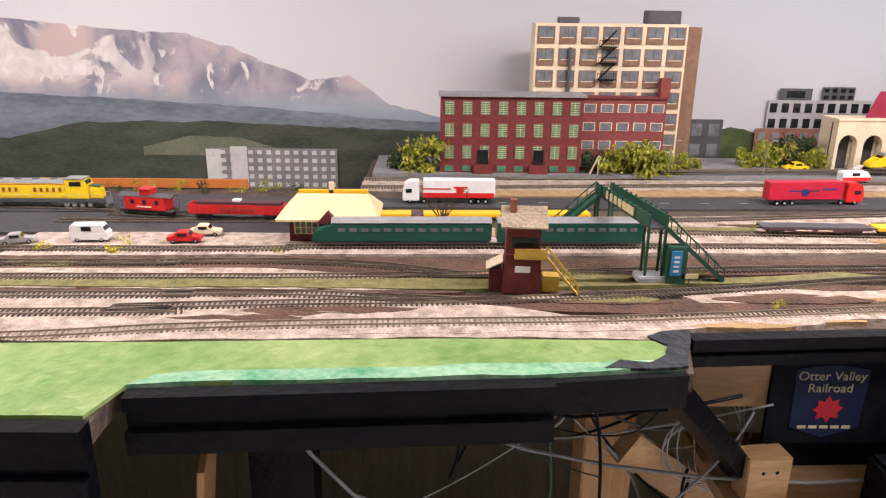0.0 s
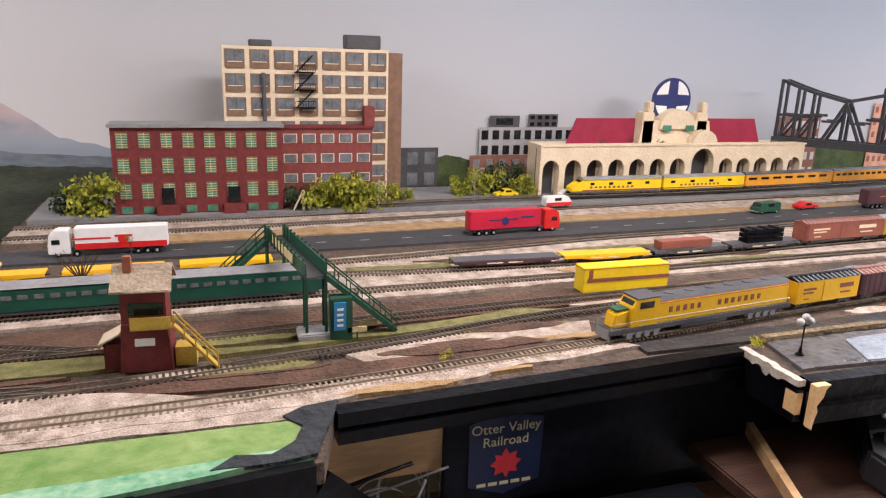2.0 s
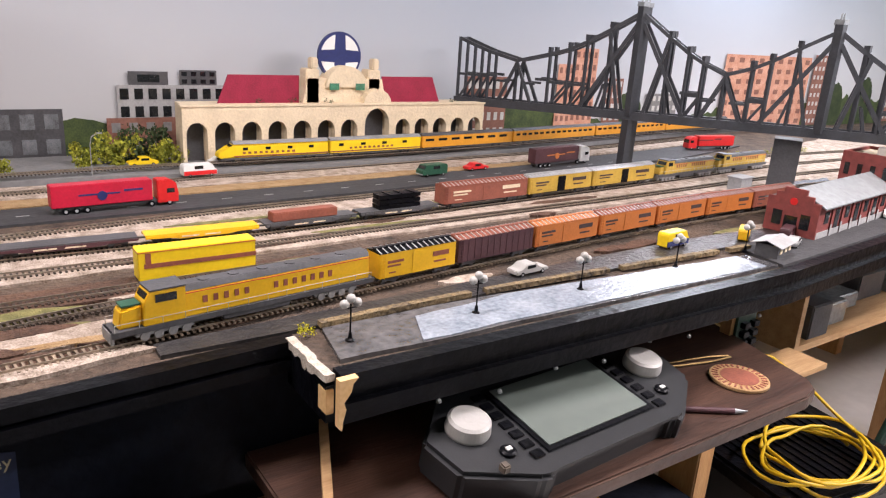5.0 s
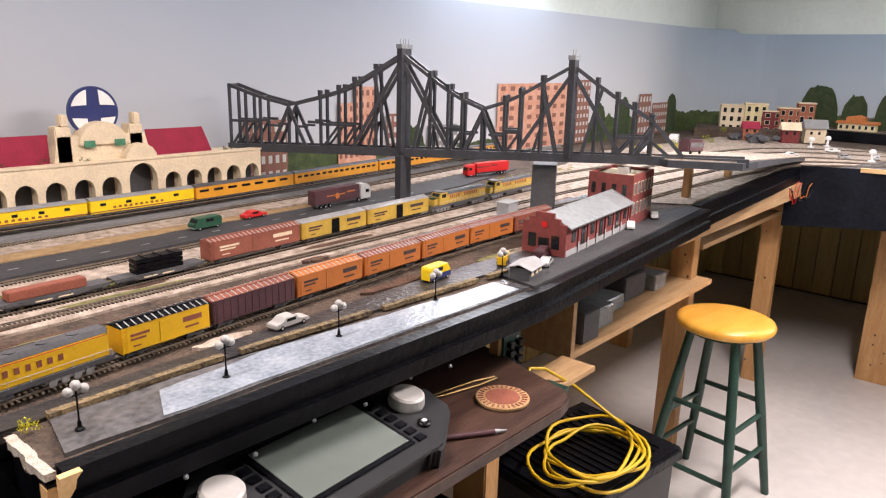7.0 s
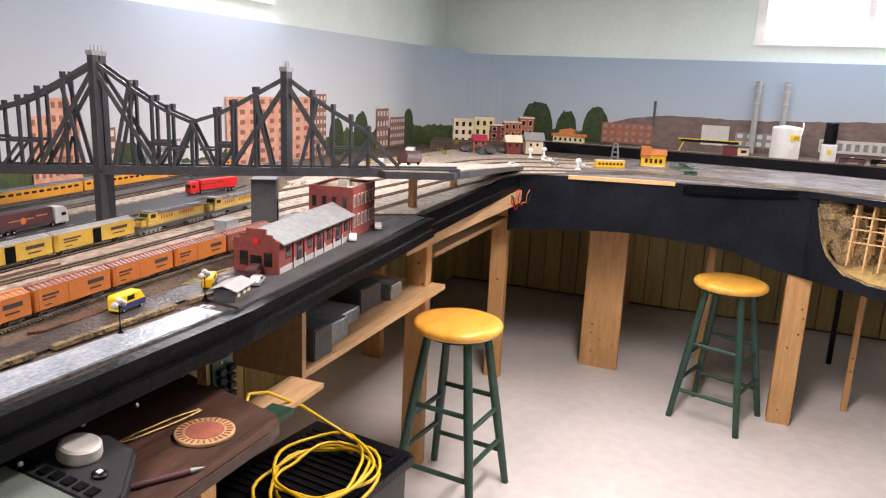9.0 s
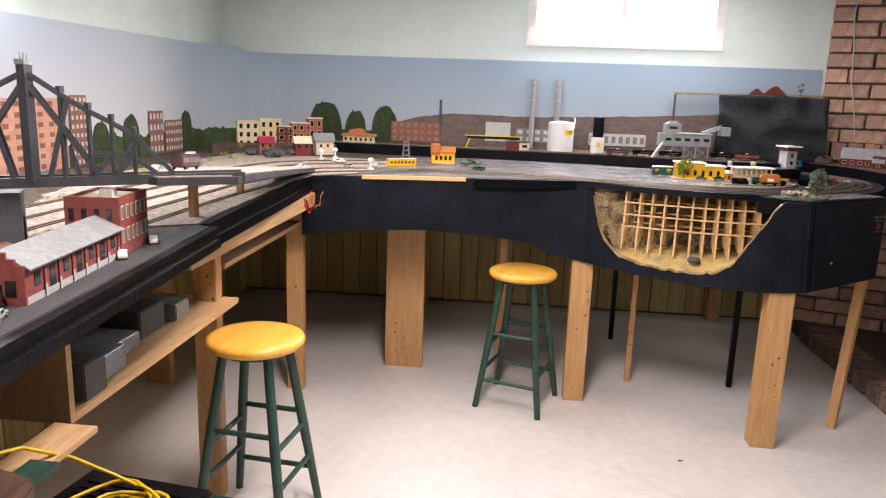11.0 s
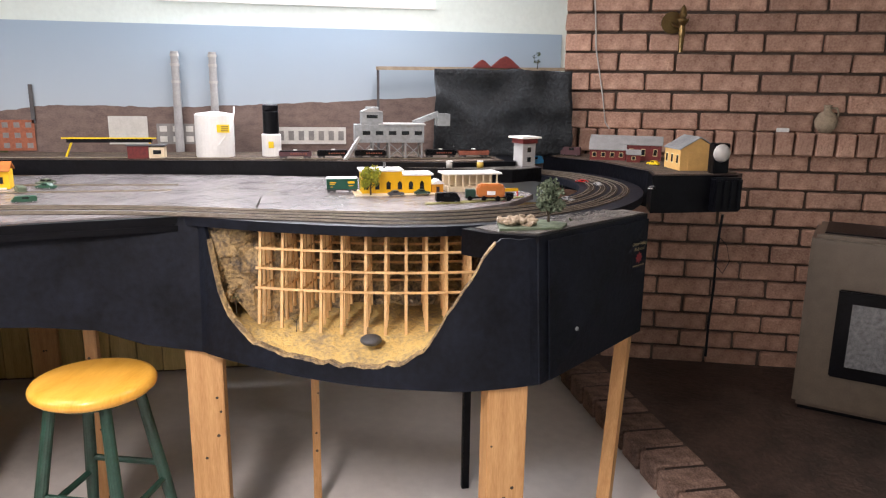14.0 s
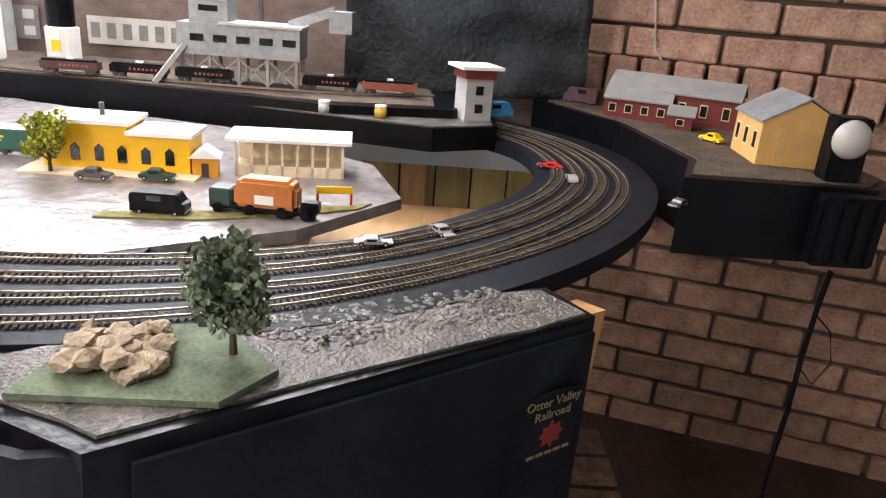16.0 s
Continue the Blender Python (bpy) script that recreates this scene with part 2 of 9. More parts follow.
    hill_blue=dict(col=(0.10, 0.125, 0.15), col2=(0.22, 0.26, 0.29), rough=0.7, scale=7, bump=0.0, stretch=(0.6, 1, 2)),
    hill_dark=dict(col=(0.022, 0.03, 0.022), col2=(0.075, 0.09, 0.06), rough=0.7, scale=14, bump=0.0, stretch=(0.5, 1, 2)),
    hill_field=dict(col=(0.10, 0.11, 0.07), col2=(0.18, 0.19, 0.12), rough=0.7, scale=12, bump=0.0),
    hill_brown=dict(col=(0.11, 0.075, 0.065), col2=(0.21, 0.15, 0.13), rough=0.7, scale=16, bump=0.0, stretch=(1, 1, 2)),
    print_green=dict(col=(0.02, 0.04, 0.012), col2=(0.085, 0.12, 0.03), rough=0.7, scale=28, bump=0.0),
    print_orange=dict(col=(0.52, 0.22, 0.13), col2=(0.72, 0.42, 0.3), rough=0.7, scale=20, bump=0.0),
    print_grey=dict(col=(0.17, 0.17, 0.17), col2=(0.27, 0.26, 0.25), rough=0.7, scale=20, bump=0.0),
    print_white=dict(col=(0.50, 0.50, 0.47), col2=(0.64, 0.63, 0.6), rough=0.7, scale=20, bump=0.0),
    print_brick=dict(col=(0.20, 0.085, 0.06), col2=(0.30, 0.14, 0.1), rough=0.7, scale=20, bump=0.0),
).items():
    M[key] = mat(key, **args)


def sky_sheet():
    """Printed sky of the backdrop: pale near the horizon, bluer towards the top and along the sheet."""
    m = bpy.data.materials.new("printed_sky")
    m.use_nodes = True
    nt = m.node_tree
    b = nt.nodes["Principled BSDF"]
    b.inputs["Roughness"].default_value = 0.6
    tc, sp = nt.nodes.new("ShaderNodeTexCoord"), nt.nodes.new("ShaderNodeSeparateXYZ")
    nt.links.new(tc.outputs["Object"], sp.inputs[0])
    rz, rx = nt.nodes.new("ShaderNodeMapRange"), nt.nodes.new("ShaderNodeMapRange")
    for n, lo, hi, o in ((rz, 1.25, 1.9, 2), (rx, -1.0, 7.0, 0)):
        n.inputs[1].default_value, n.inputs[2].default_value = lo, hi
        nt.links.new(sp.outputs[o], n.inputs[0])
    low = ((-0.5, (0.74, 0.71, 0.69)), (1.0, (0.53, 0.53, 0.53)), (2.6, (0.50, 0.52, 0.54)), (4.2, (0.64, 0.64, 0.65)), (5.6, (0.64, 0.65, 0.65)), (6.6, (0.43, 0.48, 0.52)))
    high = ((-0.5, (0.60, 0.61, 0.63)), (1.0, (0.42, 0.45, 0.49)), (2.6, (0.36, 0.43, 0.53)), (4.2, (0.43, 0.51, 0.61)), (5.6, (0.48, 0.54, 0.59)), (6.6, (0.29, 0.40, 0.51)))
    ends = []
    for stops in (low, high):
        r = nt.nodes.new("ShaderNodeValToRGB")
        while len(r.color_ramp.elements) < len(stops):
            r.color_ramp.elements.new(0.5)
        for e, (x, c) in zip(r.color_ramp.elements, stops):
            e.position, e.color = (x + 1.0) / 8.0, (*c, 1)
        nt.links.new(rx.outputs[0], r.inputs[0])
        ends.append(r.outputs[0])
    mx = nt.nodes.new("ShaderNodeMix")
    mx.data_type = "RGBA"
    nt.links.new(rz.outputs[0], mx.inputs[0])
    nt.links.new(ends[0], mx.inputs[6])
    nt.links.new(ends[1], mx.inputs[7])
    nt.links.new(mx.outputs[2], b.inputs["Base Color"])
    return m


M["sky"] = sky_sheet()


def mountain_sheet():
    """Printed mountain: lilac and rust rock, snow fields high up and in gullies, blue haze lower down."""
    m = bpy.data.materials.new("printed_mountain")
    m.use_nodes = True
    nt = m.node_tree
    L = nt.links.new
    b = nt.nodes["Principled BSDF"]
    b.inputs["Roughness"].default_value = 0.7
    tc, sp = nt.nodes.new("ShaderNodeTexCoord"), nt.nodes.new("ShaderNodeSeparateXYZ")
    L(tc.outputs["Object"], sp.inputs[0])

    def cloud(scale, stretch, turn, detail=8.0, warp=0.6):
        mp, n = nt.nodes.new("ShaderNodeMapping"), nt.nodes.new("ShaderNodeTexNoise")
        mp.inputs["Scale"].default_value, mp.inputs["Rotation"].default_value = stretch, (0, turn, 0)
        n.inputs["Scale"].default_value, n.inputs["Detail"].default_value, n.inputs["Distortion"].default_value = scale, detail, warp
        L(tc.outputs["Object"], mp.inputs[0])
        L(mp.outputs[0], n.inputs["Vector"])
        return n.outputs[0]

    def ramp(src, stops):
        r = nt.nodes.new("ShaderNodeValToRGB")
        while len(r.color_ramp.elements) < len(stops):
            r.color_ramp.elements.new(0.5)
        for e, (at, c) in zip(r.color_ramp.elements, stops):
            e.position, e.color = at, (*c, 1)
        L(src, r.inputs[0])
        return r.outputs[0]

    def mix(fac, a, c):
        x = nt.nodes.new("ShaderNodeMix")
        x.data_type = "RGBA"
        L(fac, x.inputs[0])
        L(a, x.inputs[6])
        L(c, x.inputs[7])
        return x.outputs[2]

    def span_(out, lo, hi):
        r = nt.nodes.new("ShaderNodeMapRange")
        r.inputs[1].default_value, r.inputs[2].default_value = lo, hi
        L(out, r.inputs[0])
        return r.outputs[0]

    def times(a, c):
        x = nt.nodes.new("ShaderNodeMath")
        x.operation, x.use_clamp = "MULTIPLY", True
        L(a, x.inputs[0])
        L(c, x.inputs[1])
        return x.outputs[0]

    rock = ramp(cloud(9, (1, 1, 0.8), 0.5), ((0.34, (0.21, 0.21, 0.26)), (0.5, (0.42, 0.37, 0.39)), (0.68, (0.57, 0.44, 0.41))))
    haze = ramp(cloud(6, (0.5, 1, 1.5), 0.0), ((0.3, (0.22, 0.26, 0.31)), (0.7, (0.33, 0.38, 0.43))))
    rock = mix(span_(sp.outputs[2], 1.42, 1.345), rock, haze)
    fields = span_(cloud(5.5, (1, 1, 1.3), -0.7, 9, 1.2), 0.46, 0.50)
    west = times(span_(sp.outputs[0], -0.2, -0.5), span_(sp.outputs[2], 1.40, 1.44))
    gully = times(span_(cloud(11, (1.5, 1, 0.75), 0.75, 8, 1.4), 0.60, 0.64), times(span_(sp.outputs[2], 1.36, 1.40), span_(sp.outputs[2], 1.56, 1.48)))
    snow = ramp(cloud(30, (1, 1, 1), 0), ((0.3, (0.62, 0.56, 0.52)), (0.7, (0.80, 0.76, 0.73))))
    col = mix(times(fields, west), rock, snow)
    L(mix(gully, col, snow), b.inputs["Base Color"])
    return m


M["mount_red"] = mountain_sheet()


# ---- mesh helpers ----
def box(bm, x0, x1, y0, y1, z0, z1, m=None):
    vs = [Vector((x, y, z)) for z in (z0, z1) for y in (y0, y1) for x in (x0, x1)]
    v = [bm.verts.new(m @ p if m else p) for p in vs]
    for f in ((0, 2, 3, 1), (4, 5, 7, 6), (0, 1, 5, 4), (2, 6, 7, 3), (0, 4, 6, 2), (1, 3, 7, 5)):
        bm.faces.new([v[i] for i in f])
    return bm


def prism(bm, poly, z0, z1, m=None):
    """A plan polygon raised from z0 to z1."""
    area = sum(a[0] * b[1] - b[0] * a[1] for a, b in zip(poly, poly[1:] + poly[:1]))
    if area < 0:
        poly = poly[::-1]
    lo, hi = ([bm.verts.new(m @ Vector((x, y, z)) if m else (x, y, z)) for x, y in poly] for z in (z0, z1))
    bm.faces.new(lo[::-1])
    bm.faces.new(hi)
    n = len(poly)
    for i in range(n):
        bm.faces.new((lo[i], lo[(i + 1) % n], hi[(i + 1) % n], hi[i]))
    return bm


def upright(bm, poly, y0, y1, m=None):
    """A polygon in x and z, thickened along y."""
    t = Matrix(((1, 0, 0, 0), (0, 0, -1, 0), (0, 1, 0, 0), (0, 0, 0, 1)))
    return prism(bm, poly, -y1, -y0, (m @ t) if m else t)


def rod(bm, a, b, r0, r1=None, n=8):
    a, b = Vector(a), Vector(b)
    r1 = r0 if r1 is None else r1
    w = (b - a).normalized()
    u = w.orthogonal().normalized()
    v = w.cross(u)
    rings = []
    for p, r in ((a, r0), (b, r1)):
        rings.append([bm.verts.new(p + (u * math.cos(2 * math.pi * i / n) + v * math.sin(2 * math.pi * i / n)) * r) for i in range(n)])
    for i in range(n):
        bm.faces.new((rings[0][i], rings[0][(i + 1) % n], rings[1][(i + 1) % n], rings[1][i]))
    bm.faces.new(rings[0][::-1])
    bm.faces.new(rings[1])
    return bm


def beam(bm, a, b, w, h):
    """A square bar from a to b: w across, h in height."""
    a, b = Vector(a), Vector(b)
    d = (b - a).normalized()
    s = d.cross(Vector((0, 0, 1)))
    s = s.normalized() if s.length > 1e-4 else Vector((1, 0, 0))
    u = s.cross(d)
    v = [bm.verts.new(p + s * (i * w / 2) + u * (j * h / 2)) for p in (a, b) for i, j in ((-1, -1), (1, -1), (1, 1), (-1, 1))]
    for f in ((3, 2, 1, 0), (4, 5, 6, 7), (0, 1, 5, 4), (1, 2, 6, 5), (2, 3, 7, 6), (3, 0, 4, 7)):
        bm.faces.new([v[i] for i in f])
    return bm


def lathe(bm, prof, c=(0, 0, 0), n=20):
    """A turned shape from (radius, height) pairs."""
    rings = [[bm.verts.new((c[0] + r * math.cos(2 * math.pi * i / n), c[1] + r * math.sin(2 * math.pi * i / n), c[2] + z)) for i in range(n)] for r, z in prof]
    for a, b in zip(rings, rings[1:]):
        for i in range(n):
            bm.faces.new((a[i], a[(i + 1) % n], b[(i + 1) % n], b[i]))
    bm.faces.new(rings[0][::-1])
    bm.faces.new(rings[-1])
    return bm


def ball(bm, c, r, sub=2, squash=1.0):
    m = Matrix.Translation(c) @ Matrix.Diagonal((r, r, r * squash, 1))
    bmesh.ops.create_icosphere(bm, subdivisions=sub, radius=1, matrix=m)
    return bm


def tube(bm, pts, r, n=6):
    """A round cable through the points."""
    pts = [Vector(p) for p in pts]
    rings = []
    for i, p in enumerate(pts):
        d = (pts[min(i + 1, len(pts) - 1)] - pts[max(i - 1, 0)]).normalized()
        u = d.cross(Vector((0.13, 0.21, 0.97))).normalized()
        v = d.cross(u)
        rings.append([bm.verts.new(p + (u * math.cos(2 * math.pi * k / n) + v * math.sin(2 * math.pi * k / n)) * r) for k in range(n)])
    for a, b in zip(rings, rings[1:]):
        for k in range(n):
            bm.faces.new((a[k], a[(k + 1) % n], b[(k + 1) % n], b[k]))
    bm.faces.new(rings[0][::-1])
    bm.faces.new(rings[-1])
    return bm


def part(name, bm, material, parent=None, label="", smooth=False, bevel=0.0):
    if bevel:
        bmesh.ops.bevel(bm, geom=list(bm.edges), offset=bevel, segments=2, affect="EDGES", clamp_overlap=True)
    me = bpy.data.meshes.new(name)
    bm.to_mesh(me)
    bm.free()
    me.materials.append(M[material] if isinstance(material, str) else material)
    if smooth:
        for p in me.polygons:
            p.use_smooth = True
    ob = new(name, me)
    if parent is not None:
        ob.parent = parent
    if label:
        ob["label"] = label
    return ob


def thing(name, label, category, m=None, group="", kind=""):
    ob = new(name)
    if m is not None:
        ob.matrix_world = m
    ob.empty_display_size = 0.02
    return tagged(ob, label, category, group, kind)


def solid(name, bm, material, label, category, group="", kind="", smooth=False, bevel=0.0):
    return tagged(part(name, bm, material, None, "", smooth, bevel), label, category, group, kind)


def B():
    return bmesh.new()


rng = random.Random(7)


def spline(pts, step=0.02):
    """Points along a smooth curve through pts in plan."""
    P = [Vector((*p, 0)) for p in pts]
    P = [P[0] * 2 - P[1]] + P + [P[-1] * 2 - P[-2]]
    out = []
    for i in range(1, len(P) - 2):
        a, b, c, d = P[i - 1:i + 3]
        n = max(2, int((c - b).length / step))
        for k in range(n):
            t = k / n
            out.append(0.5 * ((2 * b) + (c - a) * t + (2 * a - 5 * b + 4 * c - d) * t * t + (3 * b - a - 3 * c + d) * t ** 3))
    out.append(P[-2])
    return out


# ---- the room ----
DECK, YB, XE = 1.2, 2.6, 6.7
WD = Vector((-0.32, -0.947, 0)).normalized()      # along the brick wall
W0 = Vector((6.70, -1.66, 0))
solid("floor", box(B(), -3.2, 7.2, -4.6, 2.9, -0.1, 0), "floor", "pale grey painted concrete basement floor", "floor", kind="structure")
solid("ceiling", box(B(), -3.2, 7.2, -4.6, 2.9, 2.5, 2.6), "ceil", "plain white ceiling", "ceiling", kind="structure")
bm = B()
for x0, x1, z0, z1 in ((-3.2, 3.5, 0, 2.5), (3.5, 4.45, 0, 1.98), (3.5, 4.45, 2.36, 2.5), (4.45, 7.2, 0, 2.5)):
    box(bm, x0, x1, YB + 0.01, YB + 0.16, z0, z1)
solid("wall_north", bm, "wall", "pale blue-grey painted basement wall", "wall", kind="structure")
bm = B()
for y0, y1, z0, z1 in ((-4.6, -0.96, 1.2, 2.5), (-0.96, 0.38, 1.2, 1.975), (-0.96, 0.38, 2.4, 2.5), (0.38, YB + 0.01, 1.2, 2.5)):
    box(bm, XE + 0.01, 7.2, y0, y1, z0, z1)
solid("wall_east", bm, "wall", "pale blue-grey painted basement wall with window", "wall", kind="structure")
solid("wall_west", box(B(), -3.2, -3.05, -4.6, 2.61, 0, 2.5), "wall", "plain painted wall", "wall", kind="structure")
solid("wall_south", box(B(), -3.05, 7.2, -4.6, -4.45, 0, 2.5), "wall", "plain painted wall", "wall", kind="structure")
lower = solid("wall_lower", box(B(), 6.97, 7.2, -4.45, YB + 0.01, 0, 1.2), "ground", "dark backing behind wooden panelling", "wall", kind="structure")
for i in range(34):
    y0 = -1.9 + i * 0.135
    part("plank", box(B(), 6.945 - 0.004 * (i % 3), 6.97, y0, y0 + 0.128, 0.02, 1.15), "panelling", lower)
lower_n = solid("wall_lower_north", box(B(), 3.4, 6.94, 2.56, 2.6, 0, 1.15), "ground", "dark backing behind wooden panelling", "wall", kind="structure")
for i in range(26):
    x0 = 3.4 + i * 0.135
    part("plank", box(B(), x0, x0 + 0.128, 2.54 - 0.003 * (i % 2), 2.56, 0.02, 1.15), "panelling", lower_n)


def window(name, m, w, h):
    win = thing(name, "white vinyl sliding basement window, bright daylight outside", "window", m, kind="structure")
    bm = B()
    for x0, x1, z0, z1 in ((-w / 2, w / 2, 0, 0.035), (-w / 2, w / 2, h - 0.035, h), (-w / 2, -w / 2 + 0.06, 0.035, h - 0.035), (w / 2 - 0.06, w / 2, 0.035, h - 0.035)):
        box(bm, x0, x1, -0.012, 0.1, z0, z1)
    part("window_frame", bm, "white", win)
    part("mullion", box(B(), -0.02, 0.02, 0.03, 0.08, 0.035, h - 0.035), "white", win)
    for x0, x1, y in ((-w / 2 + 0.06, -0.02, 0.06), (0.02, w / 2 - 0.06, 0.05)):
        part("pane", box(B(), x0, x1, y, y + 0.006, 0.035, h - 0.035), GLOW, win, "bright frosted glass pane")
    return win


GLOW = glow("daylit_pane", (0.93, 0.97, 1.0), 1.6)
window("window_1", pose(XE + 0.01, -0.29, 1.975, 0, 0, -90), 1.34, 0.425)
window("window_2", pose(3.975, YB + 0.01, 1.98), 0.95, 0.38)

# curved printed backdrop, from the north wall round the corner to the brick wall
R = 0.55
plan = [(-3.0, YB)] + [(XE - R + R * math.sin(a), YB - R + R * math.cos(a)) for a in [radians(d) for d in range(0, 91, 6)]] + [(XE, -1.64)]
bm = B()
lo = [bm.verts.new((x, y, 0.98)) for x, y in plan]
hi = [bm.verts.new((x, y, 1.87 if y < 2.4 or x < 2 else 1.9)) for x, y in plan]
nrm = [(0, 0.006)] + [(0.006 * math.sin(radians(d)), 0.006 * math.cos(radians(d))) for d in range(0, 91, 6)] + [(0.006, 0)]
lo2 = [bm.verts.new((x + n[0], y + n[1], 0.98)) for (x, y), n in zip(plan, nrm)]
hi2 = [bm.verts.new((x + n[0], y + n[1], v.co.z)) for (x, y), n, v in zip(plan, nrm, hi)]
for i in range(len(plan) - 1):
    bm.faces.new((lo[i + 1], lo[i], hi[i], hi[i + 1]))
    bm.faces.new((hi[i + 1], hi[i], hi2[i], hi2[i + 1]))
    bm.faces.new((lo2[i], lo2[i + 1], hi2[i + 1], hi2[i]))
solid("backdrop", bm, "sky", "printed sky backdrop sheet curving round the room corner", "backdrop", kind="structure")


def on_wall(u):
    """Pose on the backdrop, u metres along it: up to XE-R along the north wall, then the cove, then the east wall."""
    s1, arc = XE - R, R * math.pi / 2
    if u < s1:
        return pose(u, YB, 0)
    if u < s1 + arc:
        a = (u - s1) / R
        return pose(XE - R + R * math.sin(a), YB - R + R * math.cos(a), 0, 0, 0, -math.degrees(a))
    return pose(XE, YB - R - (u - s1 - arc), 0, 0, 0, -90)


UE = XE - R + R * math.pi / 2 + YB - R            # u at y = 0 on the east wall: u = UE - y


def sheet(name, u0, u1, top, base, material, layer, label, category="backdrop print", step=0.05):
    """A flat printed shape on the backdrop, its top edge given by a function of u."""
    bm = B()
    n = max(2, int((u1 - u0) / step))
    rows = []
    for i in range(n + 1):
        u = u0 + (u1 - u0) * i / n
        m = on_wall(u)
        rows.append([bm.verts.new(m @ Vector((0, -0.002 * layer, z))) for z in (base, max(base + 0.001, top(u)))] + [bm.verts.new(m @ Vector((0, -0.001, max(base + 0.001, top(u)))))])
    for a, b in zip(rows, rows[1:]):
        bm.faces.new((a[0], b[0], b[1], a[1]))
        bm.faces.new((a[1], b[1], b[2], a[2]))
    return solid(name, bm, material, label, category, kind="structure")


def profile(pts, rough=0.0, seed=0):
    us, zs = [p[0] for p in pts], [p[1] for p in pts]

    def f(u):
        return float(np.interp(u, us, zs)) + rough * (noise.noise((u * 9, seed, 0)) + 0.6 * noise.noise((u * 31, seed, 3)))
    return f


sheet("mountain_print", -3.0, 0.75, profile([(-3, 1.45), (-1.8, 1.5), (-0.8, 1.60), (-0.63, 1.585), (-0.47, 1.57), (-0.24, 1.557), (-0.12, 1.525), (0.02, 1.465), (0.11, 1.43), (0.23, 1.445), (0.35, 1.36), (0.5, 1.325), (0.75, 1.29)], 0.008, 1), 1.1, "mount_red", 1, "printed photograph of a red and brown snowy mountain", step=0.012)
sheet("ridge_print", -3.0, 0.8, profile([(-3, 1.40), (-0.8, 1.385), (-0.35, 1.365), (0, 1.345), (0.35, 1.315), (0.8, 1.29)], 0.006, 2), 1.1, "hill_blue", 3, "printed blue distant ridge", step=0.02)
sheet("hill_print", -3.0, 0.9, profile([(-3, 1.27), (-0.8, 1.25), (-0.57, 1.30), (-0.2, 1.305), (0.2, 1.29), (0.6, 1.275), (0.9, 1.27)], 0.005, 3), 1.0, "hill_dark", 4, "printed dark forest hills", step=0.02)
sheet("field_print", -0.4, 0.02, profile([(-0.4, 1.225), (-0.25, 1.262), (-0.1, 1.255), (0.02, 1.22)], 0.003, 4), 1.2, "hill_field", 5, "printed pale green meadow", step=0.02)
sheet("woods_print", 0.9, 2.6, profile([(0.9, 1.27), (1.3, 1.30), (1.6, 1.285), (2.2, 1.3), (2.6, 1.3)], 0.012, 6), 1.1, "print_green", 1, "printed dark green trees", step=0.015)
sheet("far_hill_print", 5.4, UE + 1.6, profile([(5.4, 1.30), (UE - 1.5, 1.34), (UE - 1.15, 1.45), (UE - 0.9, 1.485), (UE - 0.3, 1.48), (UE + 0.4, 1.51), (UE + 1.0, 1.545), (UE + 1.6, 1.53)], 0.008, 7), 1.1, "hill_brown", 1, "printed brown wooded hills", step=0.02)
sheet("town_trees_print", 2.5, UE - 1.1, profile([(2.5, 1.31), (2.9, 1.33), (3.1, 1.27), (3.9, 1.27), (4.8, 1.31), (5.2, 1.33), (5.6, 1.33), (6.0, 1.33), (UE - 1.9, 1.33), (UE - 1.4, 1.33), (UE - 1.1, 1.31)], 0.035, 8), 1.1, "print_green", 2, "printed green street trees", step=0.015)
for c, w, z1, s in ((UE - 1.824, 0.25, 1.535, 1), (UE - 1.60, 0.16, 1.475, 2), (UE - 1.379, 0.2, 1.515, 3), (5.05, 0.16, 1.41, 4), (5.35, 0.18, 1.44, 5), (3.45, 0.16, 1.36, 6), (6.05, 0.16, 1.45, 7)):
    sheet("tree_print", c - w / 2, c + w / 2, lambda u, c=c, w=w, z1=z1: 1.29 + (z1 - 1.29) * max(0.0, 1 - abs((u - c) / (w / 2)) ** 2.6) ** 0.45 + 0.016 * noise.noise((u * 40, c, 0)) + 0.01 * noise.noise((u * 110, c, 2)), 1.2, "leaf_dark", 3, "printed dark green tree", step=0.004)


def printed_block(u0, u1, z0, z1, material, layer, rows, cols, label, win="print_grey", fill=0.55):
    """A printed building: a flat panel with its rows of windows as panels of their own."""
    t = thing("building_print", label, "backdrop print", kind="structure")
    m = on_wall((u0 + u1) / 2)
    w = (u1 - u0) / 2
    part("wall", box(B(), -w, w, -0.002 * layer - 0.0015, -0.002 * layer, z0, z1, m), material, t)
    for r in range(rows):
        bm = B()
        for c in range(cols):
            cx = -w + 2 * w * (c + 0.5) / cols
            dx, dz = w / cols * fill, (z1 - z0) / rows * fill * 0.5
            cz = z0 + (z1 - z0) * (r + 0.5) / rows
            box(bm, cx - dx, cx + dx, -0.002 * layer - 0.003, -0.002 * layer - 0.0015, cz - dz, cz + dz, m)
        part("window_row", bm, win, t)
    return t


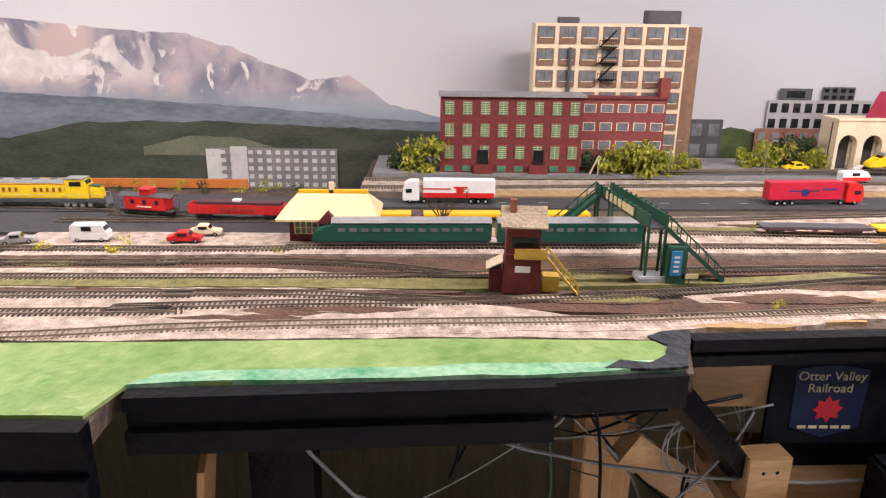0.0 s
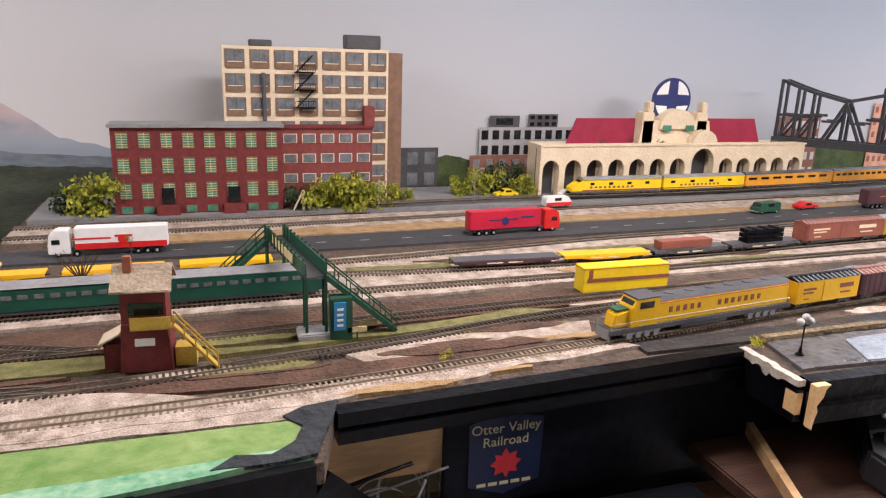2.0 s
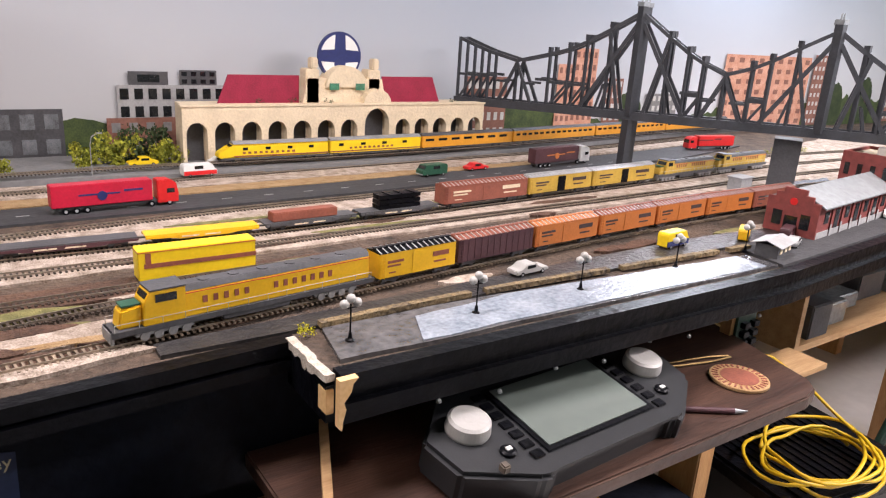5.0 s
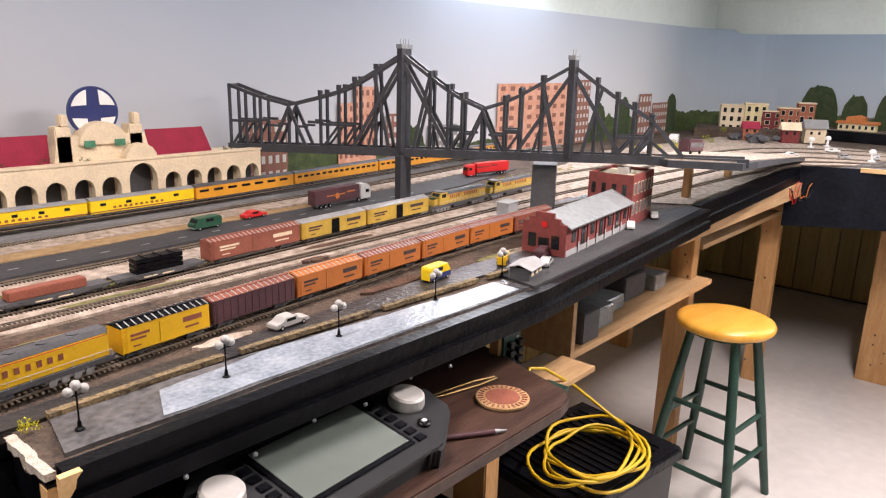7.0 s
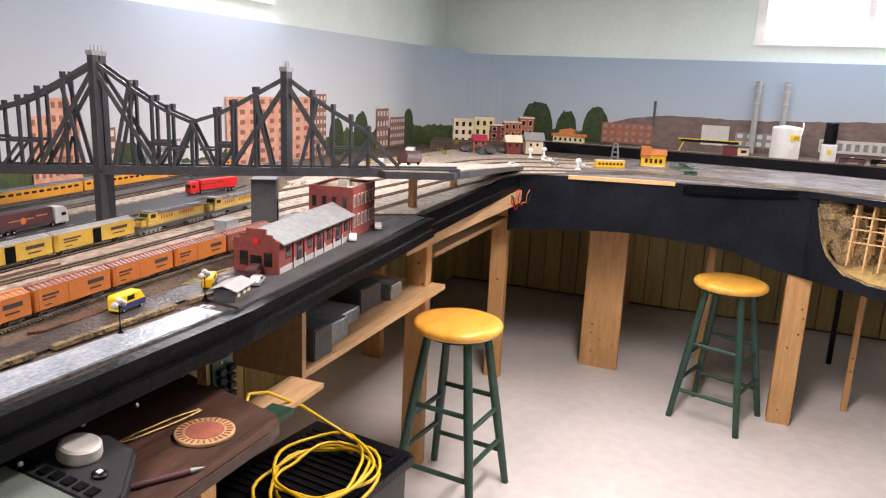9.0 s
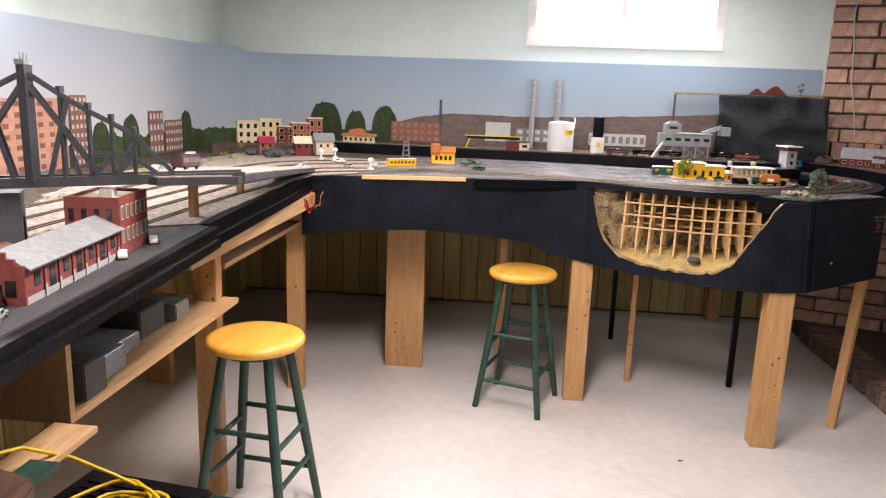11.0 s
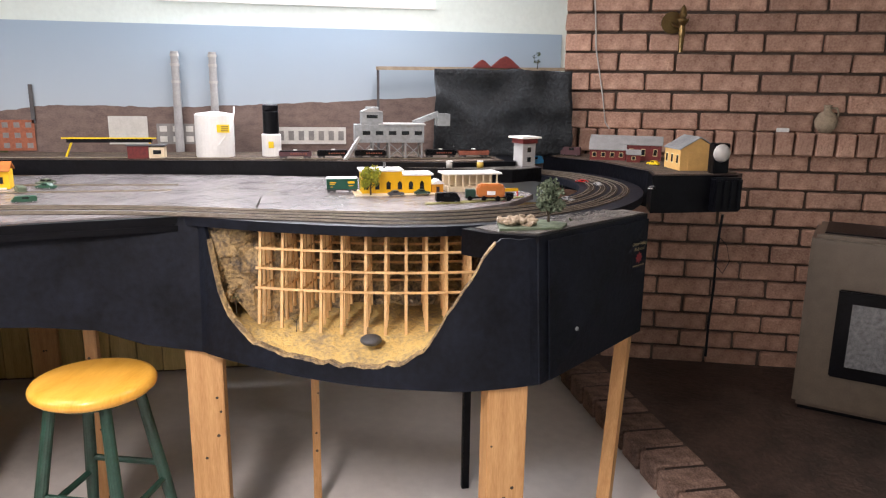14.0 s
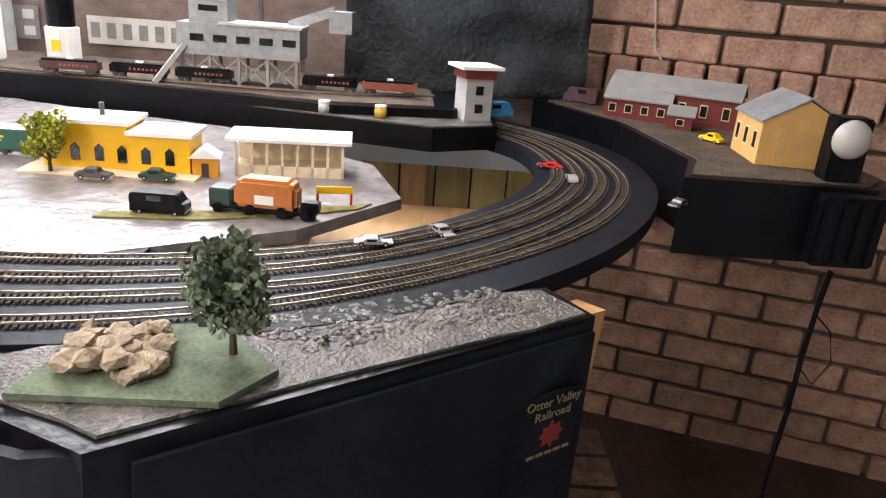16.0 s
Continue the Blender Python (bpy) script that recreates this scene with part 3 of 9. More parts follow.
printed_block(-0.20, 0.19, 1.1, 1.225, "print_grey", 6, 5, 14, "printed grey apartment block", "print_white", 0.5)
printed_block(-0.21, -0.165, 1.1, 1.222, "print_white", 7, 1, 1, "printed white tower", "print_white")
printed_block(-0.135, -0.085, 1.1, 1.23, "print_white", 7, 1, 1, "printed white tower", "print_white")
printed_block(1.21, 1.37, 1.2, 1.325, "grey_dark", 4, 2, 3, "printed dark grey warehouse", "glass_grey", 0.6)
printed_block(1.50, 1.82, 1.2, 1.385, "concrete", 4, 4, 9, "printed grey office building", "glass_dark", 0.6)
printed_block(1.47, 1.86, 1.2, 1.30, "print_brick", 6, 2, 9, "printed red brick ground floors", "print_grey", 0.5)
printed_block(1.53, 1.63, 1.385, 1.42, "grey_dark", 4, 1, 1, "printed rooftop billboard", "glass_dark")
printed_block(1.66, 1.76, 1.385, 1.425, "grey_dark", 4, 2, 4, "printed rooftop plant", "glass_dark")
printed_block(1.85, 2.05, 1.2, 1.41, "print_brick", 4, 4, 6, "printed brick building", "glass_grey")
printed_block(2.62, 2.8, 1.2, 1.42, "print_brick", 4, 4, 6, "printed brick building", "print_white", 0.5)
printed_block(3.04, 3.12, 1.2, 1.47, "print_orange", 4, 6, 3, "printed pale orange brick building", "print_brick", 0.45)
printed_block(3.12, 3.24, 1.2, 1.53, "print_orange", 4, 7, 4, "printed pale orange brick tower block", "print_brick", 0.45)
printed_block(3.30, 3.40, 1.2, 1.42, "print_brick", 4, 5, 3, "printed red brick building", "print_white", 0.5)
printed_block(3.55, 3.75, 1.2, 1.36, "print_grey", 4, 4, 6, "printed grey street of houses", "print_white", 0.5)
printed_block(4.78, 4.92, 1.2, 1.55, "print_brick", 5, 8, 4, "printed red brick tower block", "print_white", 0.45)
printed_block(5.75, 5.98, 1.2, 1.40, "print_brick", 3, 4, 7, "printed long brick building", "print_white", 0.45)
printed_block(4.05, 4.75, 1.2, 1.535, "print_orange", 4, 7, 9, "printed pale orange office block", "print_brick", 0.45)
printed_block(5.55, 5.72, 1.2, 1.46, "print_brick", 4, 4, 4, "printed red brick building", "print_white", 0.5)
printed_block(UE - 1.33, UE - 0.97, 1.27, 1.415, "brick_orange", 5, 3, 7, "printed orange brick factory", "print_grey", 0.5)
printed_block(UE - 0.98, UE - 0.962, 1.4, 1.58, "grey_dark", 5, 1, 1, "printed thin chimney", "grey_dark")
printed_block(UE - 0.64, UE - 0.46, 1.3, 1.435, "print_white", 5, 2, 3, "printed white industrial block", "print_white")
printed_block(UE - 0.42, UE - 0.05, 1.3, 1.40, "print_grey", 4, 2, 6, "printed refinery buildings", "print_white")
printed_block(UE + 0.1, UE + 0.5, 1.3, 1.385, "print_white", 5, 1, 8, "printed long white warehouse", "print_grey")

# brick wall across the corner, with its ledge
wallm = Matrix.Translation(W0) @ Matrix.Rotation(math.atan2(WD.y, WD.x), 4, "Z")   # x along the wall, -y... into it
bw = solid("wall_brick", box(B(), 0.0, 3.3, 0.012, 0.2, 0, 2.5), "mortar", "rough reddish-brown brick chimney wall with dark joints", "wall", kind="structure")
bw.matrix_world = wallm
BL, BH = 0.288, 0.1


def brick_mesh(l, h, d, seed):
    r = random.Random(seed)
    bm = box(B(), 0, l, -d, 0.012, 0, h)
    for v in bm.verts:
        v.co.x += r.uniform(-0.004, 0.004)
        v.co.z += r.uniform(-0.003, 0.003)
        if v.co.y < 0:
            v.co.y += r.uniform(-0.004, 0.004)
    bmesh.ops.bevel(bm, geom=[e for e in bm.edges if min(v.co.y for v in e.verts) < -0.001], offset=0.006, segments=1, affect="EDGES")
    me = bpy.data.meshes.new("brick")
    bm.to_mesh(me)
    bm.free()
    me.materials.append(M["brick"])
    return me


def lay_bricks():
    whole = [brick_mesh(BL - 0.014, BH - 0.014, 0.012, s) for s in range(6)]
    halfs = [brick_mesh(BL / 2 - 0.014, BH - 0.014, 0.012, s + 20) for s in range(3)]
    stand = [brick_mesh(0.085, 0.12, 0.05, s + 40) for s in range(4)]
    r = random.Random(3)
    k = 0
    for row in range(25):
        z = 0.09 + row * BH
        if 1.27 < z + 0.06 < 1.41:
            continue
        x = 0.0
        if row % 2:
            o = new("brick", r.choice(halfs))
            o.parent, o.location = bw, (x, 0, z)
            x += BL / 2
        while x < 2.9:
            o = new("brick", r.choice(whole))
            o.parent, o.location = bw, (x, 0, z)
            x += BL
            k += 1
    x = 0.0
    while x < 3.0:
        o = new("brick", r.choice(stand))
        o.parent, o.location = bw, (x, 0, 1.268)
        x += 0.1
    edge = [brick_mesh(0.138, 0.108, 0.2, s + 60) for s in range(4)]
    for me in edge:
        me.materials.clear()
        me.materials.append(M["brick_dusty"])
    x = 6.5
    while x > 3.2:
        d = max(0.0, 4.95 - x)
        slope = math.degrees(math.atan(1.5 * d ** 0.5))
        o = new("brick", r.choice(edge))
        o.parent = hearth
        o.matrix_local = pose(x, -1.655 - d ** 1.5, 0.0, 0, 0, 180 + slope) @ Matrix.Translation((0, 0.2, 0))
        x -= 0.165 * math.cos(radians(slope))


# raised brick hearth
hearth = solid("hearth", prism(B(), [(6.70, -1.68)] + [(5.0 - 0.1 * k, -1.70 - (0.1 * k) ** 1.5) for k in range(20)] + [(3.0, -4.44), (5.78, -4.44)], 0, 0.1), "hearth", "low raised brick hearth, dark and dusty", "hearth", kind="structure")


# ---- the railway tables ----
yard = [(-3.0, 1.10), (0.11, 1.08), (0.11, 1.15), (0.63, 1.18), (0.81, 1.20), (0.84, 1.31), (1.45, 1.35), (1.46, 1.24), (2.38, 1.225), (3.47, 1.315), (3.50, 1.36), (4.93, 1.44), (5.02, 1.15), (5.1, 0.75), (5.2, 0.2), (5.21, -0.02), (5.16, -0.14), (6.65, -0.1), (6.65, 2.58), (0.3, 2.58), (0.3, 2.19), (-3.0, 2.19)]
solid("layout_deck", prism(B(), yard, DECK - 0.03, DECK - 0.004), "ground", "dark earth-brown model railway baseboard", "baseboard", kind="structure")


def patch(name, poly, material, label, h=0.0, category="scenery"):
    return solid(name, prism(B(), poly, DECK - 0.004, DECK + h), material, label, category, kind="structure")


def ragged(poly, amp=0.012, step=0.05, seed=0):
    """A plan outline with an uneven edge."""
    out = []
    n = len(poly)
    for i in range(n):
        a, b = Vector(poly[i]), Vector(poly[(i + 1) % n])
        k = max(1, int((b - a).length / step))
        for j in range(k):
            p = a.lerp(b, j / k)
            d = noise.noise((p.x * 14, p.y * 14, seed))
            e = noise.noise((p.x * 14, p.y * 14, seed + 9))
            out.append((p.x + amp * d, p.y + amp * e))
    return out


patch("grass_strip", [(-3.0, 1.11), (0.10, 1.09), (0.12, 1.16), (0.63, 1.19), (0.79, 1.21), (0.82, 1.285), (0.5, 1.29), (0.1, 1.275), (-3.0, 1.2)], "grass_bright", "glossy bright green painted grass strip", 0.001)
patch("grass_edge", ragged([(0.12, 1.158), (0.63, 1.185), (0.80, 1.205), (0.8, 1.225), (0.6, 1.215), (0.15, 1.185)], 0.006, 0.03), "grass_teal", "shiny turquoise green paint along the edge", 0.003)
patch("sand_bed", ragged([(-3.0, 1.2), (0.1, 1.28), (0.5, 1.294), (0.82, 1.29), (0.82, 1.32), (0.6, 1.40), (0.3, 1.46), (-3.0, 1.40)], 0.008), "sand", "pale sandy ballast ground", 0.0015)
patch("sand_bed", ragged([(-3.0, 1.47), (0.5, 1.47), (0.52, 1.5), (0.2, 1.57), (-3.0, 1.52)], 0.008, seed=2), "sand", "pale sandy ballast ground", 0.0015)
patch("dirt_bed", ragged([(-0.6, 1.385), (0.5, 1.40), (0.9, 1.375), (1.25, 1.385), (1.3, 1.42), (0.8, 1.43), (0.3, 1.475), (-0.6, 1.46)], 0.010, seed=21), "dirt", "dark rusty brown dirt between the tracks", 0.0006)
patch("dirt_bed", ragged([(-0.6, 1.525), (0.6, 1.53), (1.3, 1.565), (2.0, 1.58), (2.0, 1.635), (1.2, 1.635), (0.3, 1.625), (-0.6, 1.62)], 0.010, seed=22), "dirt", "dark brown dirt between the tracks", 0.0006)
patch("pale_grit", ragged([(0.34, 1.298), (0.8, 1.318), (1.05, 1.352), (1.3, 1.375), (1.28, 1.39), (0.9, 1.37), (0.5, 1.335)], 0.008, 0.03, seed=23), "sand", "spilled pale plaster grit beside the track", 0.0022)
patch("grass_patch", ragged([(-0.3, 1.475), (0.36, 1.475), (0.5, 1.47), (1.0, 1.505), (1.26, 1.545), (1.18, 1.56), (0.8, 1.50), (0.55, 1.52), (-0.3, 1.50)], 0.006, seed=3), "grass_dry", "short green and yellow static grass", 0.003)
patch("gravel_bed", ragged([(0.9, 1.42), (1.25, 1.43), (1.28, 1.49), (1.05, 1.485), (0.88, 1.45)], 0.006, seed=4), "sand", "pale cobbled gravel patch", 0.0015)
patch("ballast_bed", ragged([(-0.3, 1.63), (0.9, 1.665), (2.0, 1.69), (3.4, 1.72), (4.6, 1.75), (4.8, 2.0), (3.4, 2.03), (2.2, 1.99), (0.95, 1.92), (0.6, 1.87), (-0.3, 1.80)], 0.008, seed=5), "sand", "pale sandy ballast ground", 0.001)
patch("ballast_bed", ragged([(0.3, 2.16), (1.0, 2.17), (2.3, 2.2), (3.6, 2.3), (3.6, 2.38), (2.3, 2.3), (1.0, 2.29), (0.3, 2.28)], 0.008, seed=6), "sand", "pale sandy ballast ground", 0.001)
for k in range(95):
    q = random.Random(k + 700)
    x, y = q.uniform(-0.6, 2.6), q.choice((1.335, 1.375, 1.44, 1.50, 1.55, 1.60, 1.70, 1.76, 1.84, 1.90)) + q.uniform(-0.02, 0.02)
    if y < 1.41 and x > 1.2 or y > 1.74 and x < 0.3:
        continue
    L_, W_ = q.uniform(0.03, 0.14), q.uniform(0.006, 0.017)
    tone = q.choice(("dirt", "dirt", "ochre", "sand", "grass_dry" if y > 1.42 else "dirt"))
    said = {"dirt": "rusty brown dirt stain between the tracks", "ochre": "ochre sandy stain between the tracks", "sand": "spilled pale ballast between the tracks", "grass_dry": "thin dry grass between the tracks"}[tone]
    ring = [(x + L_ * math.cos(a) * (1 + 0.6 * noise.noise((a, k, 0))), y + W_ * math.sin(a) * (1 + 0.9 * noise.noise((a * 2, k, 5)))) for a in [j * math.tau / 22 for j in range(22)]]
    patch("ground_stain", ring, tone, said, 0.0017 + 0.000009 * k)
patch("verge", ragged([(0.6, 2.10), (1.3, 2.11), (2.0, 2.13), (2.6, 2.16), (2.6, 2.2), (1.3, 2.17), (0.6, 2.155)], 0.008, seed=7), "ochre", "dry brown verge beside the road", 0.002)
patch("grass_tuft_strip", ragged([(0.95, 1.815), (1.16, 1.81), (1.16, 1.835), (0.95, 1.845)], 0.006, seed=8), "grass_dry", "short green static grass", 0.002)
patch("road", [(-3.0, 1.80), (-0.5, 1.93), (0.2, 1.94), (0.25, 1.99), (1.0, 1.985), (1.9, 2.01), (3.2, 2.1), (3.7, 2.22), (3.6, 2.3), (2.8, 2.2), (1.9, 2.12), (1.1, 2.1), (0.2, 2.07), (-0.4, 2.12), (-3.0, 2.12)], "road", "dark asphalt model road", 0.0012)
patch("car_park", [(-0.9, 1.75), (-0.1, 1.78), (0.25, 1.78), (0.25, 1.93), (-0.5, 1.92), (-3, 1.79), (-3, 1.7)], "road", "dark asphalt parking area", 0.0012)
for i in range(26):
    u = i / 25
    x, y = 0.55 + 2.4 * u, 2.035 + 0.08 * u * u
    solid("lane_mark", box(B(), -0.011, 0.011, -0.0008, 0.0008, DECK + 0.0014, DECK + 0.0022), "concrete", "faded white dashed lane mark on the road", "road marking", group="lane marks", kind="structure").matrix_world = pose(x, y, 0, 0, 0, 3)
street = solid("back_street", prism(B(), [(0.32, 2.3), (0.4, 2.3), (1.0, 2.3), (1.4, 2.30), (1.55, 2.275), (2.2, 2.29), (2.8, 2.36), (3.8, 2.5), (4.6, 2.56), (0.32, 2.56)], DECK - 0.004, DECK + 0.012), "street", "raised grey street behind the tracks", "pavement", kind="structure")
# black front strip with the lamps: wet-looking quay
patch("quay", ragged([(1.48, 1.25), (2.37, 1.235), (2.37, 1.30), (1.75, 1.345), (1.5, 1.345)], 0.003, 0.04, 9), "water", "glossy dark grey painted strip by the edge", 0.002)
# the window's glare on the dark glossy strip, put into a pale patch
patch("quay_shine", ragged([(1.60, 1.252), (2.34, 1.24), (2.34, 1.30), (1.8, 1.335), (1.63, 1.32)], 0.004, 0.04, 11), "painted_sheen", "pale window reflection painted onto the glossy strip", 0.0035)
bm = B()
pts = spline([(1.5, 1.352), (1.75, 1.358), (2.1, 1.345), (2.42, 1.33)], 0.03)
for i, (a, b) in enumerate(zip(pts, pts[1:])):
    if i % 9 != 8:
        beam(bm, (a.x, a.y, DECK + 0.004), (b.x, b.y, DECK + 0.004), 0.012, 0.008)
solid("low_wall", bm, "rock", "low brown stone wall along the strip", "wall", kind="structure")
patch("street_front", [(1.3, 1.355), (2.4, 1.352), (3.4, 1.36), (3.4, 1.40), (2.3, 1.425), (1.3, 1.39)], "road_wet", "dark glossy model street", 0.0015)
patch("town_apron", [(2.38, 1.23), (3.46, 1.318), (3.46, 1.37), (2.4, 1.35)], "road", "dark grey apron beside the buildings", 0.002)
# sheen of the glossy yard ground, likewise painted as a pale patch
patch("snowy_varnish", ragged([(1.75, 1.585), (2.2, 1.585), (2.7, 1.60), (3.3, 1.63), (3.4, 1.70), (2.9, 1.70), (2.4, 1.68), (1.95, 1.64)], 0.016, 0.03, 12), "painted_sheen", "pale sheen painted onto glossy ground between tracks", 0.002)
patch("sand_plain", ragged([(3.5, 1.37), (4.9, 1.46), (5.0, 1.2), (5.3, 0.95), (5.9, 1.1), (6.0, 2.2), (4.6, 2.3), (3.9, 2.15), (3.5, 1.95), (3.3, 1.7)], 0.02, 0.08, 13), "sand", "pale bare sandy table surface", 0.0005)
patch("white_plain", ragged([(4.98, 1.25), (5.06, 0.95), (5.12, 0.7), (5.21, 0.2), (5.22, -0.02), (5.18, -0.13), (6.2, -0.15), (6.3, 0.6), (6.2, 1.1), (5.5, 1.15)], 0.01, 0.08, 14), "white_deck", "white-painted bare table surface", 0.002)

# far end: loop table, inner yard, upper shelf
loop_in = [(5.16, -0.14), (5.9, -0.12), (5.86, -0.7), (5.74, -1.1), (5.55, -1.18), (5.40, -1.0), (5.33, -0.75), (5.30, -0.5)]
solid("yard_platform", prism(B(), [(5.16, -0.14), (6.2, -0.14), (6.05, -0.7), (5.78, -1.08), (5.55, -1.15), (5.35, -1.0), (5.2, -0.75), (5.1, -0.45)], DECK - 0.02, DECK), "white_deck", "pale painted inner yard table", "baseboard", kind="structure")
ring_c = [(5.28, 0.1), (5.10, -0.25), (5.0, -0.6), (5.05, -0.95), (5.2, -1.25), (5.48, -1.5), (5.80, -1.62), (6.12, -1.58), (6.38, -1.35), (6.6, -1.0)]
cl = spline(ring_c, 0.04)
bm = B()
lo, hi = [], []
for i, p in enumerate(cl):
    d = (cl[min(i + 1, len(cl) - 1)] - cl[max(i - 1, 0)]).normalized()
    n = Vector((-d.y, d.x, 0))
    w = 0.085 + 0.05 * min(1, i / 20)
    a, b = p - n * 0.055, p + n * (w + 0.06)
    lo.append([bm.verts.new((q.x, q.y, DECK - 0.028)) for q in (a, b)])
    hi.append([bm.verts.new((q.x, q.y, DECK + 0.001)) for q in (a, b)])
for i in range(len(cl) - 1):
    bm.faces.new((hi[i][0], hi[i][1], hi[i + 1][1], hi[i + 1][0])[::-1])
    bm.faces.new((lo[i][0], lo[i][1], lo[i + 1][1], lo[i + 1][0]))
    for s in (0, 1):
        bm.faces.new((lo[i][s], lo[i + 1][s], hi[i + 1][s], hi[i][s]))
bm.normal_update()
bmesh.ops.recalc_face_normals(bm, faces=list(bm.faces))
solid("loop_roadbed", bm, "black_flat", "curved black plywood roadbed carrying the loop", "roadbed", kind="structure")
solid("upper_shelf", prism(B(), [(6.42, 2.0), (6.3, 0.6), (6.22, -0.3), (6.1, -0.95), (6.15, -1.25), (6.35, -1.32), (6.68, -1.2), (6.68, 2.0)], DECK - 0.02, 1.262), "black", "raised black-edged shelf along the backdrop", "shelf", kind="structure")
solid("shelf_ground", prism(B(), ragged([(6.44, 1.98), (6.32, 0.6), (6.24, -0.3), (6.14, -0.93), (6.18, -1.2), (6.66, -1.18), (6.66, 1.98)], 0.006, 0.06), 1.262, 1.2645), "ground", "brown earth on the raised shelf", "scenery", kind="structure")
solid("shed_shelf", prism(B(), [(5.64, -1.68), (5.64, -2.06), (5.70, -2.12), (6.4, -2.12), (6.66, -1.62), (6.5, -1.5), (6.2, -1.68), (5.8, -1.74)], 1.10, 1.254), "black", "black painted shelf box against the brick wall", "shelf", kind="structure")
solid("shed_ground", prism(B(), [(5.66, -1.70), (5.66, -2.05), (5.71, -2.10), (6.38, -2.10), (6.6, -1.68), (6.48, -1.54), (6.2, -1.70), (5.8, -1.76)], 1.254, 1.257), "ground", "dark earth on the shelf", "scenery", kind="structure")
mod = [(4.80, -0.93), (5.12, -1.41), (5.2, -1.36), (5.12, -1.12), (5.02, -0.86), (4.93, -0.74), (4.86, -0.80)]
solid("module_top", prism(B(), mod, 1.12, 1.196), "black", "black corner module top", "baseboard", kind="structure")
solid("module_ground", prism(B(), ragged([(4.82, -0.93), (5.115, -1.395), (5.18, -1.35), (5.11, -1.12), (5.0, -0.87), (4.93, -0.78), (4.87, -0.82)], 0.006, 0.04, 3), 1.196, 1.2), "wet_plaster", "rough grey plaster ground on the corner module", "scenery", kind="structure")
solid("hole_floor", box(B(), 5.45, 6.1, -1.45, -0.95, 1.0, 1.02), "pine_x", "raw wooden floor inside the table opening", "baseboard", kind="structure")


def fascia(name, pts, z0, z1, material, label, thick=0.012, lean=(0.0, 0.0)):
    """A board that follows plan points (x, y, z-bottom, z-top); lean: how far each end's foot stands out per metre below the deck."""
    bm = B()
    ring = []
    for i, p in enumerate(pts):
        q0, q1 = Vector(pts[max(i - 1, 0)][:2]), Vector(pts[min(i + 1, len(pts) - 1)][:2])
        d = (q1 - q0).normalized()
        n = Vector((-d.y, d.x)) * thick
        lo = p[2] if len(p) > 2 else z0
        hi = p[3] if len(p) > 3 else z1
        k = lean[0] + (lean[1] - lean[0]) * i / (len(pts) - 1)
        ring.append([bm.verts.new((p[0] + s * n.x - k * max(0, 1.19 - z), p[1] + s * n.y, z)) for s, z in ((0, lo), (0, hi), (1, hi), (1, lo))])
    for a, b in zip(ring, ring[1:]):
        for k in range(4):
            bm.faces.new((a[k], a[(k + 1) % 4], b[(k + 1) % 4], b[k]))
    bm.faces.new(ring[0])
    bm.faces.new(ring[-1][::-1])
    bmesh.ops.recalc_face_normals(bm, faces=list(bm.faces))
    return solid(name, bm, material, label, "fascia", kind="structure")


def moulded(pts, h, label="black moulded trim along the table edge", drop=0.0):
    """A stepped black trim: top lip, cove and lower bead."""
    for dz0, dz1, out in ((-0.018, 0.0, 0.010), (-0.6 * h, -0.018, 0.002), (-h, -0.6 * h, 0.012)):
        fascia("trim", [(x, y - out) for x, y in pts], DECK + dz0 - drop, DECK + dz1 - drop, "black", label, 0.014 + out)


moulded([(-3.0, 1.09), (0.11, 1.068)], 0.1)
moulded([(0.125, 1.138), (0.63, 1.168)], 0.075)
fascia("trim", [(0.63, 1.168), (0.80, 1.188)], DECK - 0.045, DECK, "black", "black trim board on the table edge")
moulded([(0.84, 1.298), (1.46, 1.338)], 0.04)
moulded([(1.465, 1.226), (2.38, 1.211), (3.47, 1.30)], 0.062)
moulded([(3.5, 1.352), (4.93, 1.43)], 0.085)
fascia("trim", [(1.462, 1.225), (1.462, 1.338)], DECK - 0.062, DECK - 0.014, "black", "black end board of the strip")
fascia("trim", [(1.4605 - 0.006 * abs(noise.noise((k * 0.9, 3, 0))), 1.2235 + 0.116 * k / 16, DECK - 0.008 - 0.016 * abs(noise.noise((k * 0.7, 8, 1))), DECK + 0.001 + 0.004 * noise.noise((k * 1.3, 1, 4))) for k in range(17)], 0, 0, "plaster_torn", "broken white plaster edge of the board")
solid("corner_block", box(B(), 1.449, 1.459, 1.222, 1.245, DECK - 0.05, DECK - 0.018), "stick", "bare softwood block at the broken corner", "block", kind="structure", bevel=0.001)
solid("torn_edge", upright(B(), [(1.455, DECK - 0.058), (1.459, DECK - 0.062), (1.460, DECK - 0.05), (1.464, DECK - 0.035), (1.461, DECK - 0.026), (1.470, DECK - 0.014), (1.472, DECK - 0.004), (1.479, DECK + 0.003), (1.455, DECK + 0.003)], 1.2, 1.2105), "stick", "bare torn wood at the board corner", "damage", kind="structure")
LEAN_ = 0.17
